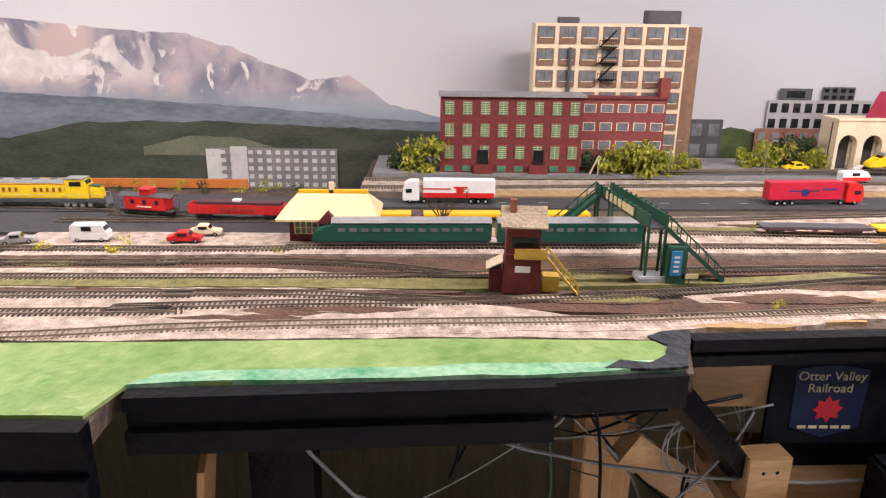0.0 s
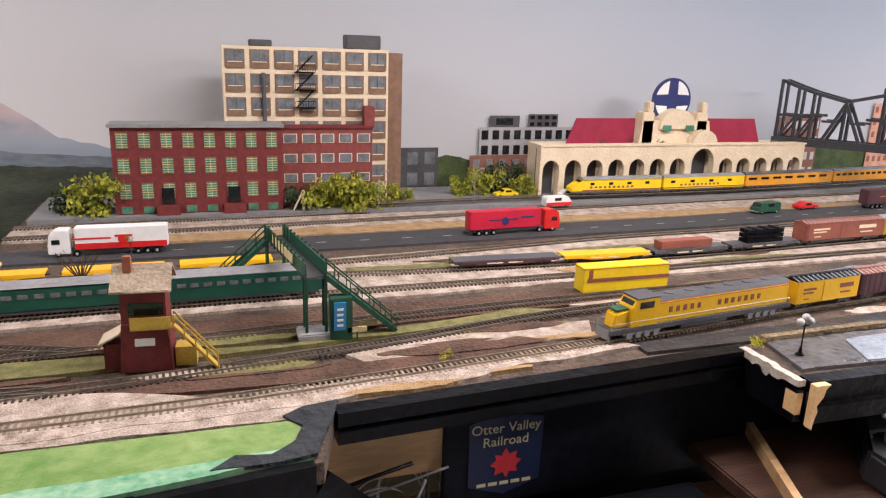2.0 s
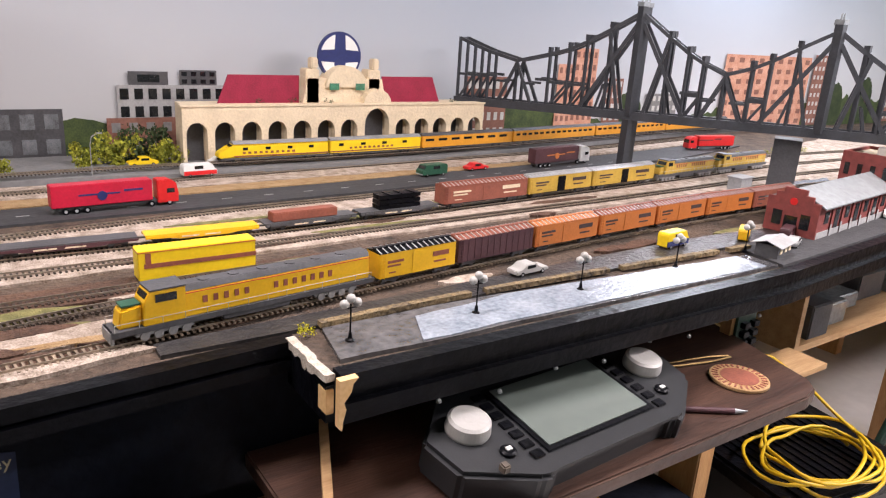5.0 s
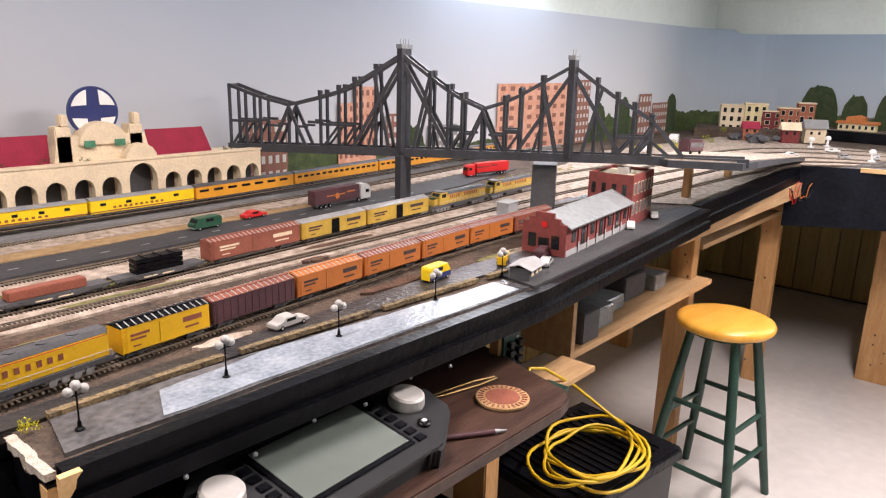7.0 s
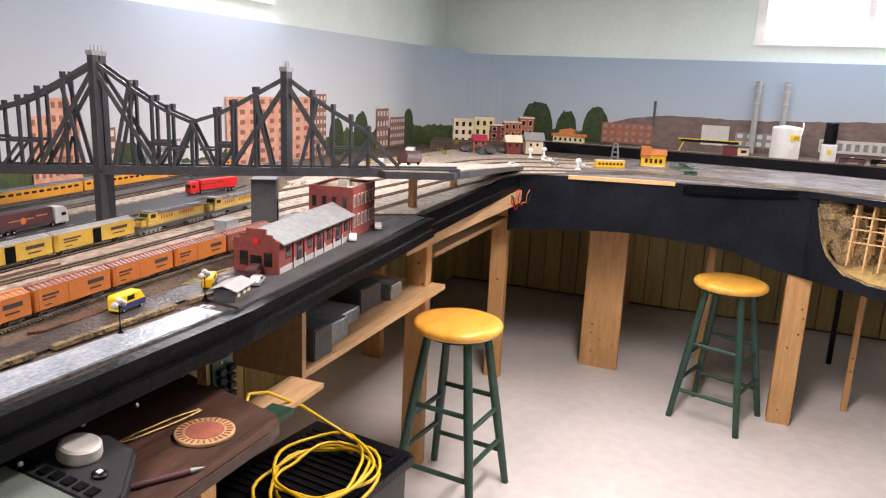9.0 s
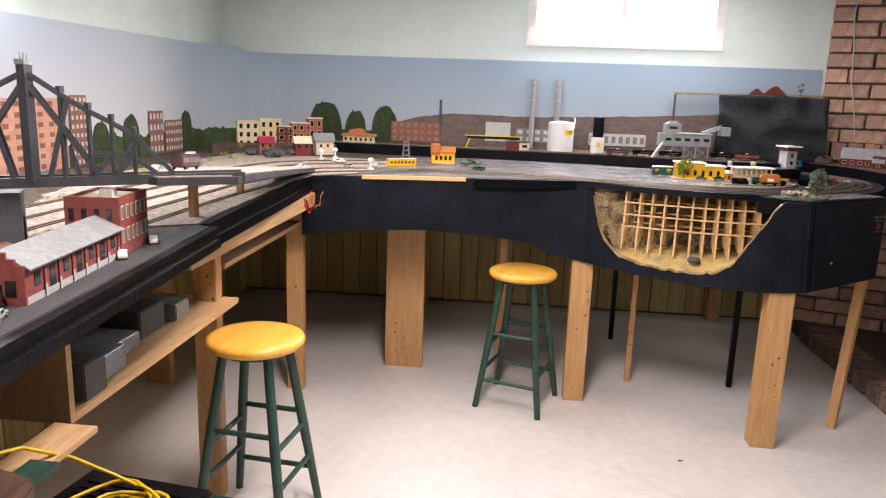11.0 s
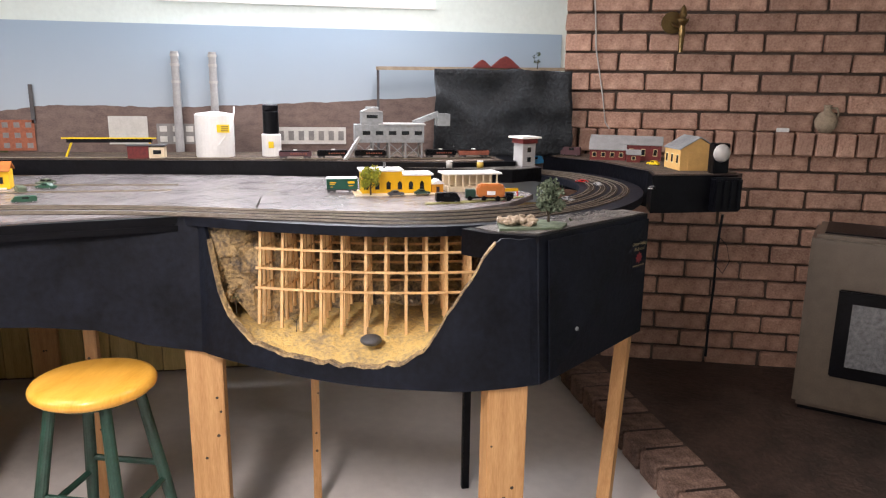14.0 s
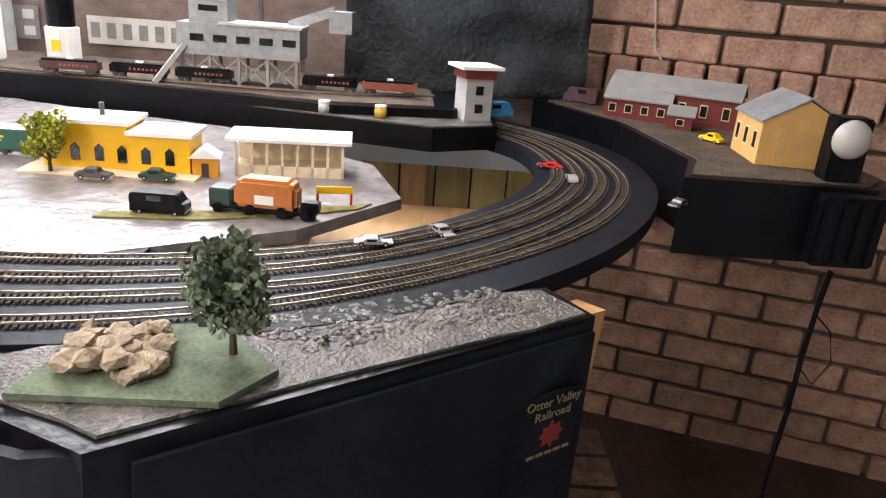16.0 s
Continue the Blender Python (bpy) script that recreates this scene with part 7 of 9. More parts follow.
# ---- road vehicles ----
def lorry(label, L, cab, trailer, m, h=0.05, flip=1, band=None, logo=None):
    t = thing("lorry", label, "truck", m, group="trucks")
    w = 0.03
    part("trailer", box(B(), -L / 2, L * 0.28, -w / 2, w / 2, 0.014, h), trailer, t, bevel=0.0012)
    part("cab", upright(B(), [(L * 0.32, 0.006), (L / 2, 0.006), (L / 2, 0.024), (L * 0.485, h * 0.8), (L * 0.43, h * 0.95), (L * 0.32, h * 0.95)], -w / 2, w / 2), cab, t, bevel=0.0015)
    part("windscreen", box(B(), -0.0006, 0.0006, -w / 2 + 0.003, w / 2 - 0.003, -0.006, 0.006, pose(L * 0.4935, 0, 0.031, 0, -14, 0)), "glass_dark", t)
    for s in (-1, 1):
        part("side_window", box(B(), L * 0.40, L * 0.465, s * w / 2 - 0.0006, s * w / 2 + 0.0006, 0.026, 0.035), "glass_dark", t)
    part("chassis", box(B(), -L * 0.46, L * 0.46, -w / 2 + 0.005, w / 2 - 0.005, 0.007, 0.0135), "grey_dark", t)
    if band:
        part("band", box(B(), -L / 2 + 0.002, L * 0.278, -w / 2 - 0.0005, w / 2 + 0.0005, 0.0145, 0.026), band, t)
    if logo:
        part("emblem", rod(B(), (-L * 0.12, -w / 2 - 0.001, 0.032), (-L * 0.12, w / 2 + 0.001, 0.032), 0.009, n=18), logo, t)
    marks(t, [(-L * 0.3, L * 0.02, 0.034, 0.037), (L * 0.05, L * 0.2, 0.037, 0.041)], logo or "ink", w / 2 + 0.0003)
    for x in (-L * 0.4, -L * 0.32, -L * 0.24, L * 0.27, L * 0.42):
        for s in (-1, 1):
            wh = part("wheel", rod(B(), (x, s * (w / 2 - 0.005), 0.006), (x, s * (w / 2 - 0.0005), 0.006), 0.006, n=14), "black", t)
            part("rim", rod(B(), (x, s * (w / 2 - 0.002), 0.006), (x, s * (w / 2), 0.006), 0.003, n=10), "silver", wh)
    return t


lorry("white and red articulated lorry", 0.215, "white", "white", pose(0.52, 2.035, DECK + 0.0012, 0, 0, 180), 0.056, band="red", logo="red")
lorry("bright red articulated lorry", 0.235, "red", "crimson", pose(1.385, 2.045, DECK + 0.0012, 0, 0, 4), 0.056, logo="navy")
lorry("dark red and white articulated lorry", 0.25, "white", "maroon", pose(2.65, 2.13, DECK + 0.0012, 0, 0, 6), 0.056, logo="orange")
lorry("bright red articulated lorry by the bridge", 0.22, "red", "red", pose(3.47, 2.2, DECK + 0.0012, 0, 0, 170), 0.05)


def car(label, m, paint, L=0.062, h=0.019, top=None, van=False):
    t = thing("van" if van else "car", label, "van" if van else "car", m, group="cars")
    w = L * 0.36
    if van:
        prof = [(-L / 2, 0.004), (L / 2, 0.004), (L / 2, h * 0.55), (L * 0.42, h * 0.62), (L * 0.36, h), (-L * 0.46, h), (-L / 2, h * 0.85)]
    else:
        prof = [(-L / 2, 0.004), (L / 2, 0.004), (L / 2, h * 0.52), (L * 0.2, h * 0.58), (L * 0.1, h), (-L * 0.2, h), (-L * 0.32, h * 0.6), (-L / 2, h * 0.56)]
    part("body", upright(B(), prof, -w / 2, w / 2), paint, t, bevel=0.0012)
    if van:
        part("lower_body", box(B(), -L * 0.49, L * 0.49, -w / 2 - 0.0004, w / 2 + 0.0004, 0.005, h * 0.5), top or paint, t, bevel=0.0002)
    for s in (-1, 1):
        part("side_window", box(B(), -L * 0.18, L * 0.08, s * w / 2 - 0.0005, s * w / 2 + 0.0005, h * 0.64, h * 0.9), "glass_dark", t)
    part("windscreen", box(B(), -0.0005, 0.0005, -w * 0.42, w * 0.42, -h * 0.16, h * 0.16, pose(L * (0.395 if van else 0.155), 0, h * 0.8, 0, -35, 0)), "glass_dark", t)
    part("bumper", box(B(), L / 2 - 0.001, L / 2 + 0.001, -w * 0.48, w * 0.48, 0.005, 0.0075), "silver", t)
    for x in (-L * 0.32, L * 0.32):
        for s in (-1, 1):
            wh = part("wheel", rod(B(), (x, s * (w / 2 - 0.003), 0.0042), (x, s * (w / 2 + 0.0004), 0.0042), 0.0042, n=12), "black", t)
            part("hubcap", rod(B(), (x, s * (w / 2), 0.0042), (x, s * (w / 2 + 0.0008), 0.0042), 0.0022, n=8), "silver", wh)
    return t


Z0 = DECK + 0.0016
car("pale green and white vintage saloon car", pose(1.90, 1.40, Z0, 0, 0, 4), "plastic_white", 0.072, 0.02)
car("yellow and blue delivery van", pose(2.275, 1.402, Z0, 0, 0, 4), "yellow_bright", 0.07, 0.032, "navy", True)
car("dark green vintage pickup truck", pose(2.18, 2.12, Z0, 0, 0, 186), "green_bridge", 0.085, 0.03, None, True)
car("red and white vintage estate car", pose(2.345, 2.145, Z0, 0, 0, 4), "red", 0.075, 0.02)
car("small white delivery van on asphalt", pose(-0.17, 1.72, Z0, 0, 0, 3), "white", 0.07, 0.034, "white", True)
car("bright red vintage model car", pose(0.01, 1.715, Z0, 0, 0, 3), "red", 0.065, 0.022)
car("tan vintage car beside the depot", pose(0.035, 1.76, Z0, 0, 0, 3), "cream", 0.062, 0.022)
car("pale grey saloon car on asphalt", pose(-0.3, 1.70, Z0, 0, 0, 20), "silver", 0.062, 0.02)
car("yellow taxi cab on the street", pose(1.51, 2.39, DECK + 0.0125, 0, 0, 184), "yellow_bright", 0.07, 0.022)
car("white and red model ambulance van", pose(1.61, 2.268, DECK + 0.006, 0, 0, 4), "white", 0.08, 0.03, "red", True)
car("white saloon car parked on the street", pose(1.69, 2.36, DECK + 0.0125, 0, 0, 4), "white", 0.06, 0.02)
car("white saloon car beside the freight house", pose(3.02, 1.345, Z0, 0, 0, 30), "white", 0.06, 0.02)
car("white saloon car beside the freight house", pose(3.2, 1.36, Z0, 0, 0, 30), "white", 0.055, 0.02)
car("dark red pickup truck by freight house", pose(2.58, 1.345, Z0, 0, 0, 20), "maroon", 0.06, 0.024, "maroon", True)
car("silver saloon car beside the shack", pose(2.53, 1.30, Z0, 0, 0, 20), "silver", 0.058, 0.02)
car("yellow flatbed truck beside freight house", pose(2.47, 1.375, Z0, 0, 0, 30), "yellow", 0.06, 0.026, "grey_dark", True)
car("white van in the far town", pose(4.75, 2.15, Z0, 0, 0, 20), "white", 0.09, 0.03, "silver", True)
car("white box lorry in the far town", pose(5.35, 2.25, Z0, 0, 0, 20), "white", 0.14, 0.045, "silver", True)


def street_lamp(x, y):
    t = thing("street_lamp", "black model street lamp with three white globes", "street lamp", pose(x, y, DECK + 0.002), group="street lamps")
    part("base", lathe(B(), [(0.006, 0), (0.006, 0.002), (0.003, 0.004), (0.002, 0.012)], n=10), "black", t)
    part("pole", rod(B(), (0, 0, 0.004), (0, 0, 0.05), 0.0012, n=6), "black", t)
    part("cross_arm", beam(B(), (-0.009, 0, 0.045), (0.009, 0, 0.045), 0.0014, 0.0014), "black", t)
    for p in ((-0.009, 0, 0.051), (0.009, 0, 0.051), (0, 0, 0.0575)):
        part("globe", ball(B(), p, 0.0062, 2), "plastic_white", t, smooth=True)
    return t


lamp = street_lamp(1.515, 1.293)
for x, y in ((1.715, 1.295), (1.925, 1.30), (2.17, 1.31), (2.385, 1.315)):
    copy_thing(lamp, pose(x, y, DECK + 0.002))
for x, y in ((1.385, 2.31), (1.12, 2.30)):
    t = thing("street_light", "thin grey curved street light", "street lamp", pose(x, y, DECK + 0.012))
    part("mast", tube(B(), [(0, 0, 0), (0, 0, 0.07), (0.004, 0, 0.088), (0.018, 0, 0.096)], 0.0012), "grey", t)
    part("lamp_head", box(B(), 0.014, 0.026, -0.002, 0.002, 0.094, 0.097), "grey", t)

# freight house, brick block, shack at the table edge
t = thing("freight_house", "red brick freight house with weathered metal roof", "model building", pose(2.82, 1.385, DECK + 0.002, 0, 0, 7))
FL, FW = 0.42, 0.11
part("wall", box(B(), -FL / 2, FL / 2, -FW / 2, FW / 2, 0, 0.07), "brick_house", t)
part("stone_base", box(B(), -FL / 2 - 0.001, FL / 2, -FW / 2 - 0.0015, FW / 2 + 0.0015, 0, 0.014), "concrete", t)
part("stepped_gable", upright(B(), [(-0.056, 0), (0.056, 0), (0.056, 0.076), (0.04, 0.076), (0.04, 0.088), (0.024, 0.088), (0.024, 0.10), (-0.024, 0.10), (-0.024, 0.088), (-0.04, 0.088), (-0.04, 0.076), (-0.056, 0.076)], -0.003, 0.003, pose(-FL / 2 - 0.003, 0, 0, 0, 0, 90)), "brick_house", t)
part("roof", upright(B(), [(-0.066, 0.066), (0, 0.098), (0.066, 0.066), (0.066, 0.069), (0, 0.101), (-0.066, 0.069)], -FL / 2, FL / 2, Matrix.Rotation(radians(90), 4, "Z")), "galv", t, "weathered grey metal roof")
for i in range(7):
    x = -0.17 + i * 0.056
    d = part("loading_door" if i % 2 else "window", box(B(), x - 0.011, x + 0.011, -FW / 2 - 0.0012, -FW / 2 + 0.001, 0.014 if i % 2 else 0.03, 0.056), "glass_dark", t)
    part("pilaster", box(B(), x + 0.022, x + 0.028, -FW / 2 - 0.003, -FW / 2 + 0.001, 0, 0.066), "brick_house", t)
    part("stone_pier", box(B(), x + 0.021, x + 0.029, -FW / 2 - 0.004, -FW / 2 - 0.003, 0, 0.026), "concrete", t)
for y, z, w in ((-0.03, 0.03, 0.010), (0.03, 0.03, 0.010), (0, 0.022, 0.014)):
    part("window", box(B(), -FL / 2 - 0.0075, -FL / 2 - 0.006, y - w, y + w, z - 0.014, z + 0.018), "glass_dark", t)
part("roundel", rod(B(), (-FL / 2 - 0.006, 0, 0.072), (-FL / 2 - 0.0075, 0, 0.072), 0.008, n=14), "red", t)
t = facade("brick_block", "two-storey red brick block with flat roof", 3.02, 3.20, 1.365, 0.13, DECK + 0.002, 1.335, "brick_house", 2, 6, "glass_grey", 0.5, 0.6, "cream", 0, 0.02)
t.matrix_world = pose(3.12, 1.365, DECK + 0.002, 0, 0, 8)
for x0, x1, y0, y1 in ((-0.09, 0.09, 0, 0.006), (-0.09, 0.09, 0.124, 0.13), (-0.09, -0.084, 0.006, 0.124), (0.084, 0.09, 0.006, 0.124)):
    part("parapet", box(B(), x0, x1, y0, y1, 0.133, 0.143), "brick_house", t)
part("flat_roof", box(B(), -0.084, 0.084, 0.006, 0.124, 0.133, 0.135), "cream", t, "pale tar roof")
part("roof_house", box(B(), -0.03, 0.0, 0.04, 0.07, 0.135, 0.155), "concrete", t)
for r in range(2):
    for c in range(4):
        part("window", box(B(), -0.0915, -0.09, 0.018 + c * 0.03, 0.030 + c * 0.03, 0.03 + r * 0.055, 0.06 + r * 0.055), "glass_dark", t)
t = thing("shack", "small dark shack with pale flat roof at the edge", "model building", pose(2.43, 1.285, DECK + 0.002, 0, 0, 12))
part("wall", box(B(), -0.035, 0.035, -0.022, 0.022, 0, 0.024), "grey_dark", t)
part("roof", upright(B(), [(-0.03, 0.024), (0, 0.034), (0.03, 0.024), (0.03, 0.0225), (0, 0.0325), (-0.03, 0.0225)], -0.042, 0.042, Matrix.Rotation(radians(90), 4, "Z")), "silver", t)
for x in (-0.02, 0.005, 0.024):
    part("window", box(B(), x - 0.006, x + 0.006, -0.0232, -0.022, 0.008, 0.018), "cream", t)
t = thing("relay_box", "grey concrete trackside hut", "model building", pose(2.93, 1.70, DECK, 0, 0, 5))
part("wall", box(B(), -0.03, 0.03, -0.02, 0.02, 0, 0.034), "concrete", t, bevel=0.001)
part("roof", box(B(), -0.033, 0.033, -0.023, 0.023, 0.034, 0.037), "concrete", t)


# ---- trestle in the canyon ----
t = thing("trestle", "pale stripwood trestle with many posts and three rails", "trestle")
curve = spline([(5.125, -0.15), (5.065, -0.32), (5.025, -0.47), (5.0, -0.62), (4.99, -0.80)], 0.01)
N = 11
for i in range(N):
    p = curve[int((len(curve) - 1) * (i + 0.3) / (N - 0.4))]
    q = curve[min(int((len(curve) - 1) * (i + 0.3) / (N - 0.4)) + 1, len(curve) - 1)]
    d = (q - p).normalized() if (q - p).length > 1e-6 else Vector((-0.3, -0.95, 0)).normalized()
    n = Vector((-d.y, d.x, 0))
    if n.x < 0:
        n = -n
    foot = 0.862 + 0.02 * abs(2 * i / (N - 1) - 1) ** 2
    for k, off in enumerate((0.0, 0.022, 0.044, 0.066, 0.088)):
        batter = (-0.035, -0.012, 0.0, 0.012, 0.035)[k]
        a = p + n * (off + 0.004)
        part("post", beam(B(), (a.x + n.x * batter, a.y + n.y * batter, foot + 0.012 * k), (a.x, a.y, 1.163), 0.0085, 0.0085), "stick", t)
    part("cap", beam(B(), (p.x - n.x * 0.008, p.y - n.y * 0.008, 1.167), (p.x + n.x * 0.1, p.y + n.y * 0.1, 1.167), 0.009, 0.009), "stick", t)
    for z in (1.115, 1.055, 0.995):
        b = 0.035 * (1.163 - z) / 0.33
        part("sill", beam(B(), (p.x - n.x * (b + 0.006), p.y - n.y * (b + 0.006), z), (p.x + n.x * (0.098 + b), p.y + n.y * (0.098 + b), z - 0.004), 0.006, 0.006), "stick", t)
for z, o in ((1.115, 0.012), (1.055, 0.019), (0.995, 0.026)):
    for off in (-o, 0.097 + o):
        bm = B()
        pts = []
        for j in range(0, len(curve), 6):
            d = (curve[min(j + 1, len(curve) - 1)] - curve[max(j - 1, 0)]).normalized()
            n = Vector((-d.y, d.x, 0))
            n = n if n.x > 0 else -n
            c = curve[j] + n * off
            pts.append((c.x, c.y, z))
        for a, b in zip(pts, pts[1:]):
            beam(bm, a, b, 0.004, 0.007)
        part("stringer", bm, "stick", t)
bm = B()
for a, b in zip(curve[::4], curve[4::4]):
    beam(bm, (a.x - 0.006, a.y, 1.184), (b.x - 0.006, b.y, 1.184), 0.006, 0.03)
part("girder", bm, "black", t, "black girder under the track")
bm = B()
for a in curve[::5]:
    box(bm, a.x - 0.011, a.x - 0.007, a.y - 0.001, a.y + 0.001, 1.17, 1.198)
part("girder_ribs", bm, "black", t)
solid("trestle_deck", prism(B(), [(5.15, -0.05), (5.12, -0.15), (5.06, -0.32), (5.02, -0.47), (4.995, -0.62), (4.985, -0.82), (5.3, -0.82), (5.4, -0.5), (5.3, -0.05)], 1.176, DECK - 0.001), "black_flat", "black plywood track deck over the canyon", "roadbed", kind="structure")
for k, (s, o, z, h) in enumerate(((0.32, 0.08, 0.855, 0.07), (0.12, 0.04, 0.90, 0.03))):
    x, y = cpt(s)
    foliage("dead_bush", "small dark wiry bush on the canyon floor", (x + o, y, z), 0.018, 70, "leaf_dark", 1, 1.2, 0.03, 200 + k, 0.2)

# scenic corner: green board, tree, rocks
solid("scenic_board", prism(B(), [(4.862, -0.835), (4.868, -1.02), (4.93, -1.06), (5.02, -0.98), (4.99, -0.86)], 1.2005, 1.207), "leaf_grey", "sage green scenic base board", "board", kind="structure")
bm = B()
for i in range(60):
    ball(bm, (4.93 + rng.uniform(-0.035, 0.045), -0.905 + rng.uniform(-0.05, 0.045), 1.209 + rng.uniform(0, 0.014)), rng.uniform(0.007, 0.016), 1, rng.uniform(0.5, 0.9))
for v in bm.verts:
    v.co += Vector((noise.noise(v.co * 90), noise.noise(v.co * 90 + Vector((5, 0, 0))), noise.noise(v.co * 90 + Vector((0, 5, 0))))) * 0.006
tagged(solid("rock_pile", bm, "rock_pale", "tan layered plaster rock outcrop on the green board", "rock"), kind="stuff")
foliage("tree", "grey-green lichen model tree on the scenic board", (4.955, -1.01, 1.207), 0.05, 1500, "leaf_grey", 0.85, 1.25, 0.022, 300, 0.24)
foliage("bush", "small dark green tuft on grey ground", (5.0, -1.10, 1.2), 0.012, 80, "leaf_dark", 1.4, 0.6, 0, 301, 0.25)
bm = B()
for i in range(520):
    u, v = rng.random(), rng.random()
    x, y = 4.98 + 0.15 * u + 0.05 * v, -1.06 - 0.29 * u + 0.10 * (v - 0.2)
    ball(bm, (x, y, 1.2), rng.uniform(0.0015, 0.007), 1, 0.5)
tagged(solid("rubble", bm, "wet_plaster", "dark grey broken rubble on the module top", "gravel"), kind="stuff")

# ---- shelf along the backdrop: industry ----
UP = 1.2645
t = thing("storage_tank", "large white cylindrical storage tank with a yellow label", "tank", pose(6.43, 0.115, UP))
part("shell", lathe(B(), [(0.085, 0), (0.087, 0.004), (0.087, 0.19), (0.082, 0.196), (0.02, 0.205)], n=32), "white", t, smooth=False)
part("label", box(B(), -0.0885, -0.087, -0.075, -0.02, 0.115, 0.15, pose(0, 0, 0, 0, 0, 0)), "yellow_bright", t)
for k in range(3):
    part("text_bar", box(B(), -0.0893, -0.0886, -0.07, -0.038, 0.121 + 0.009 * k, 0.125 + 0.009 * k), "ink", t)
part("stair", tube(B(), [(-0.09 * math.cos(a), -0.09 * math.sin(a), 0.02 + 0.17 * a / 1.4) for a in [0.3 + 0.1 * k for k in range(15)]], 0.004), "white", t)
for y in (0.311, 0.137):
    t = thing("smokestack", "tall pale grey banded smokestack", "chimney", pose(6.668, y, UP))
    part("shaft", lathe(B(), [(0.021, 0), (0.0185, 0.25), (0.018, 0.478)], n=18), "concrete", t)
    for z in (0.33, 0.41, 0.455):
        part("band", lathe(B(), [(0.0215, z), (0.0215, z + 0.012)], n=18), "plastic_white", t)
t = thing("silo", "white round tank base under a tall black silo", "tank", pose(6.45, -0.138, UP))
part("base", lathe(B(), [(0.045, 0), (0.045, 0.1), (0.04, 0.104)], n=24), "white", t)
part("black_drum", lathe(B(), [(0.037, 0.104), (0.037, 0.205), (0.034, 0.21), (0.037, 0.214), (0.037, 0.235), (0.03, 0.24)], n=24), "black", t)
part("emblem", box(B(), -0.0465, -0.045, -0.012, 0.012, 0.04, 0.07), "yellow_bright", t)
t = thing("coal_breaker", "pale grey corrugated coal loading plant on legs", "model building", pose(6.33, -0.68, UP))
part("main_hall", box(B(), -0.06, 0.06, -0.16, 0.16, 0.075, 0.155), "galv", t)
part("hall_roof", box(B(), -0.066, 0.066, -0.166, 0.05, 0.155, 0.161), "silver", t)
part("tower", box(B(), -0.045, 0.045, 0.03, 0.13, 0.155, 0.215), "galv", t)
part("tower_roof", upright(B(), [(-0.05, 0.213), (0, 0.235), (0.05, 0.213)], -0.05, 0.05, pose(0, 0.08, 0, 0, 0, 90)), "silver", t)
part("head_house", box(B(), -0.035, 0.03, 0.05, 0.105, 0.218, 0.235), "galv", t)
part("chute", beam(B(), (0.02, -0.12, 0.16), (0.02, -0.24, 0.205), 0.03, 0.025), "galv", t)
part("chute_house", box(B(), -0.02, 0.06, -0.29, -0.23, 0.15, 0.205), "galv", t)
part("conveyor", beam(B(), (-0.06, 0.14, 0.10), (-0.10, 0.21, 0.0), 0.016, 0.012), "silver", t)
for k in range(5):
    part("window", box(B(), -0.0615, -0.06, -0.15 + k * 0.06, -0.115 + k * 0.06, 0.11, 0.128), "glass_dark", t)
part("window", box(B(), -0.0465, -0.045, 0.055, 0.105, 0.185, 0.2), "glass_dark", t)
for k in range(5):
    for x in (-0.05, 0.05):
        part("leg", box(B(), x - 0.004, x + 0.004, -0.154 + k * 0.076, -0.146 + k * 0.076, 0, 0.075), "grey", t)
    if k < 4:
        part("brace", beam(B(), (-0.052, -0.15 + k * 0.076, 0.005), (-0.052, -0.074 + k * 0.076, 0.072), 0.003, 0.004), "grey", t)
        part("brace", beam(B(), (-0.052, -0.074 + k * 0.076, 0.005), (-0.052, -0.15 + k * 0.076, 0.072), 0.003, 0.004), "grey", t)
track([(6.40, 1.9), (6.36, 0.6), (6.27, -0.3), (6.25, -0.9), (6.34, -1.2)], z=UP)
for k, (y, c) in enumerate(((-0.25, "maroon"), (-0.42, "black"), (-0.59, "black"), (-0.92, "black"), (-1.08, "rust"))):
    g = gondola("black open hopper car with pale lettering bars" if c == "black" else "dark red hopper car", 0.145, c, "black")
    g.matrix_world = pose(6.27 + (0.015 if y < -0.8 else 0) - 0.02 * (y > -0.3), y, UP + RAIL, 0, 0, 92)
t = thing("gatehouse", "small cream and brown gatehouse", "model building", pose(6.36, 0.36, UP))
part("wall", box(B(), -0.03, 0.03, -0.035, 0.03, 0, 0.05), "cream", t, bevel=0.001)
part("annex", box(B(), -0.03, 0.03, 0.032, 0.12, 0, 0.055), "brick_red", t)
part("roof", box(B(), -0.036, 0.036, -0.04, 0.126, 0.0555, 0.061), "grey_dark", t)
part("window", box(B(), -0.0315, -0.03, -0.022, 0.012, 0.02, 0.038), "glass_dark", t)
t = thing("conveyor_bridge", "long yellow and black conveyor gantry", "gantry", pose(6.42, 0.55, UP))
part("beam", box(B(), -0.012, 0.012, -0.16, 0.2, 0.065, 0.082), "black", t)
part("rail", box(B(), -0.0145, -0.0125, -0.18, 0.22, 0.082, 0.088), "yellow_bright", t)
for y in (-0.17, 0.21):
    part("leg", beam(B(), (0, y, 0), (0, y * 0.85, 0.075), 0.01, 0.008), "yellow_bright", t)
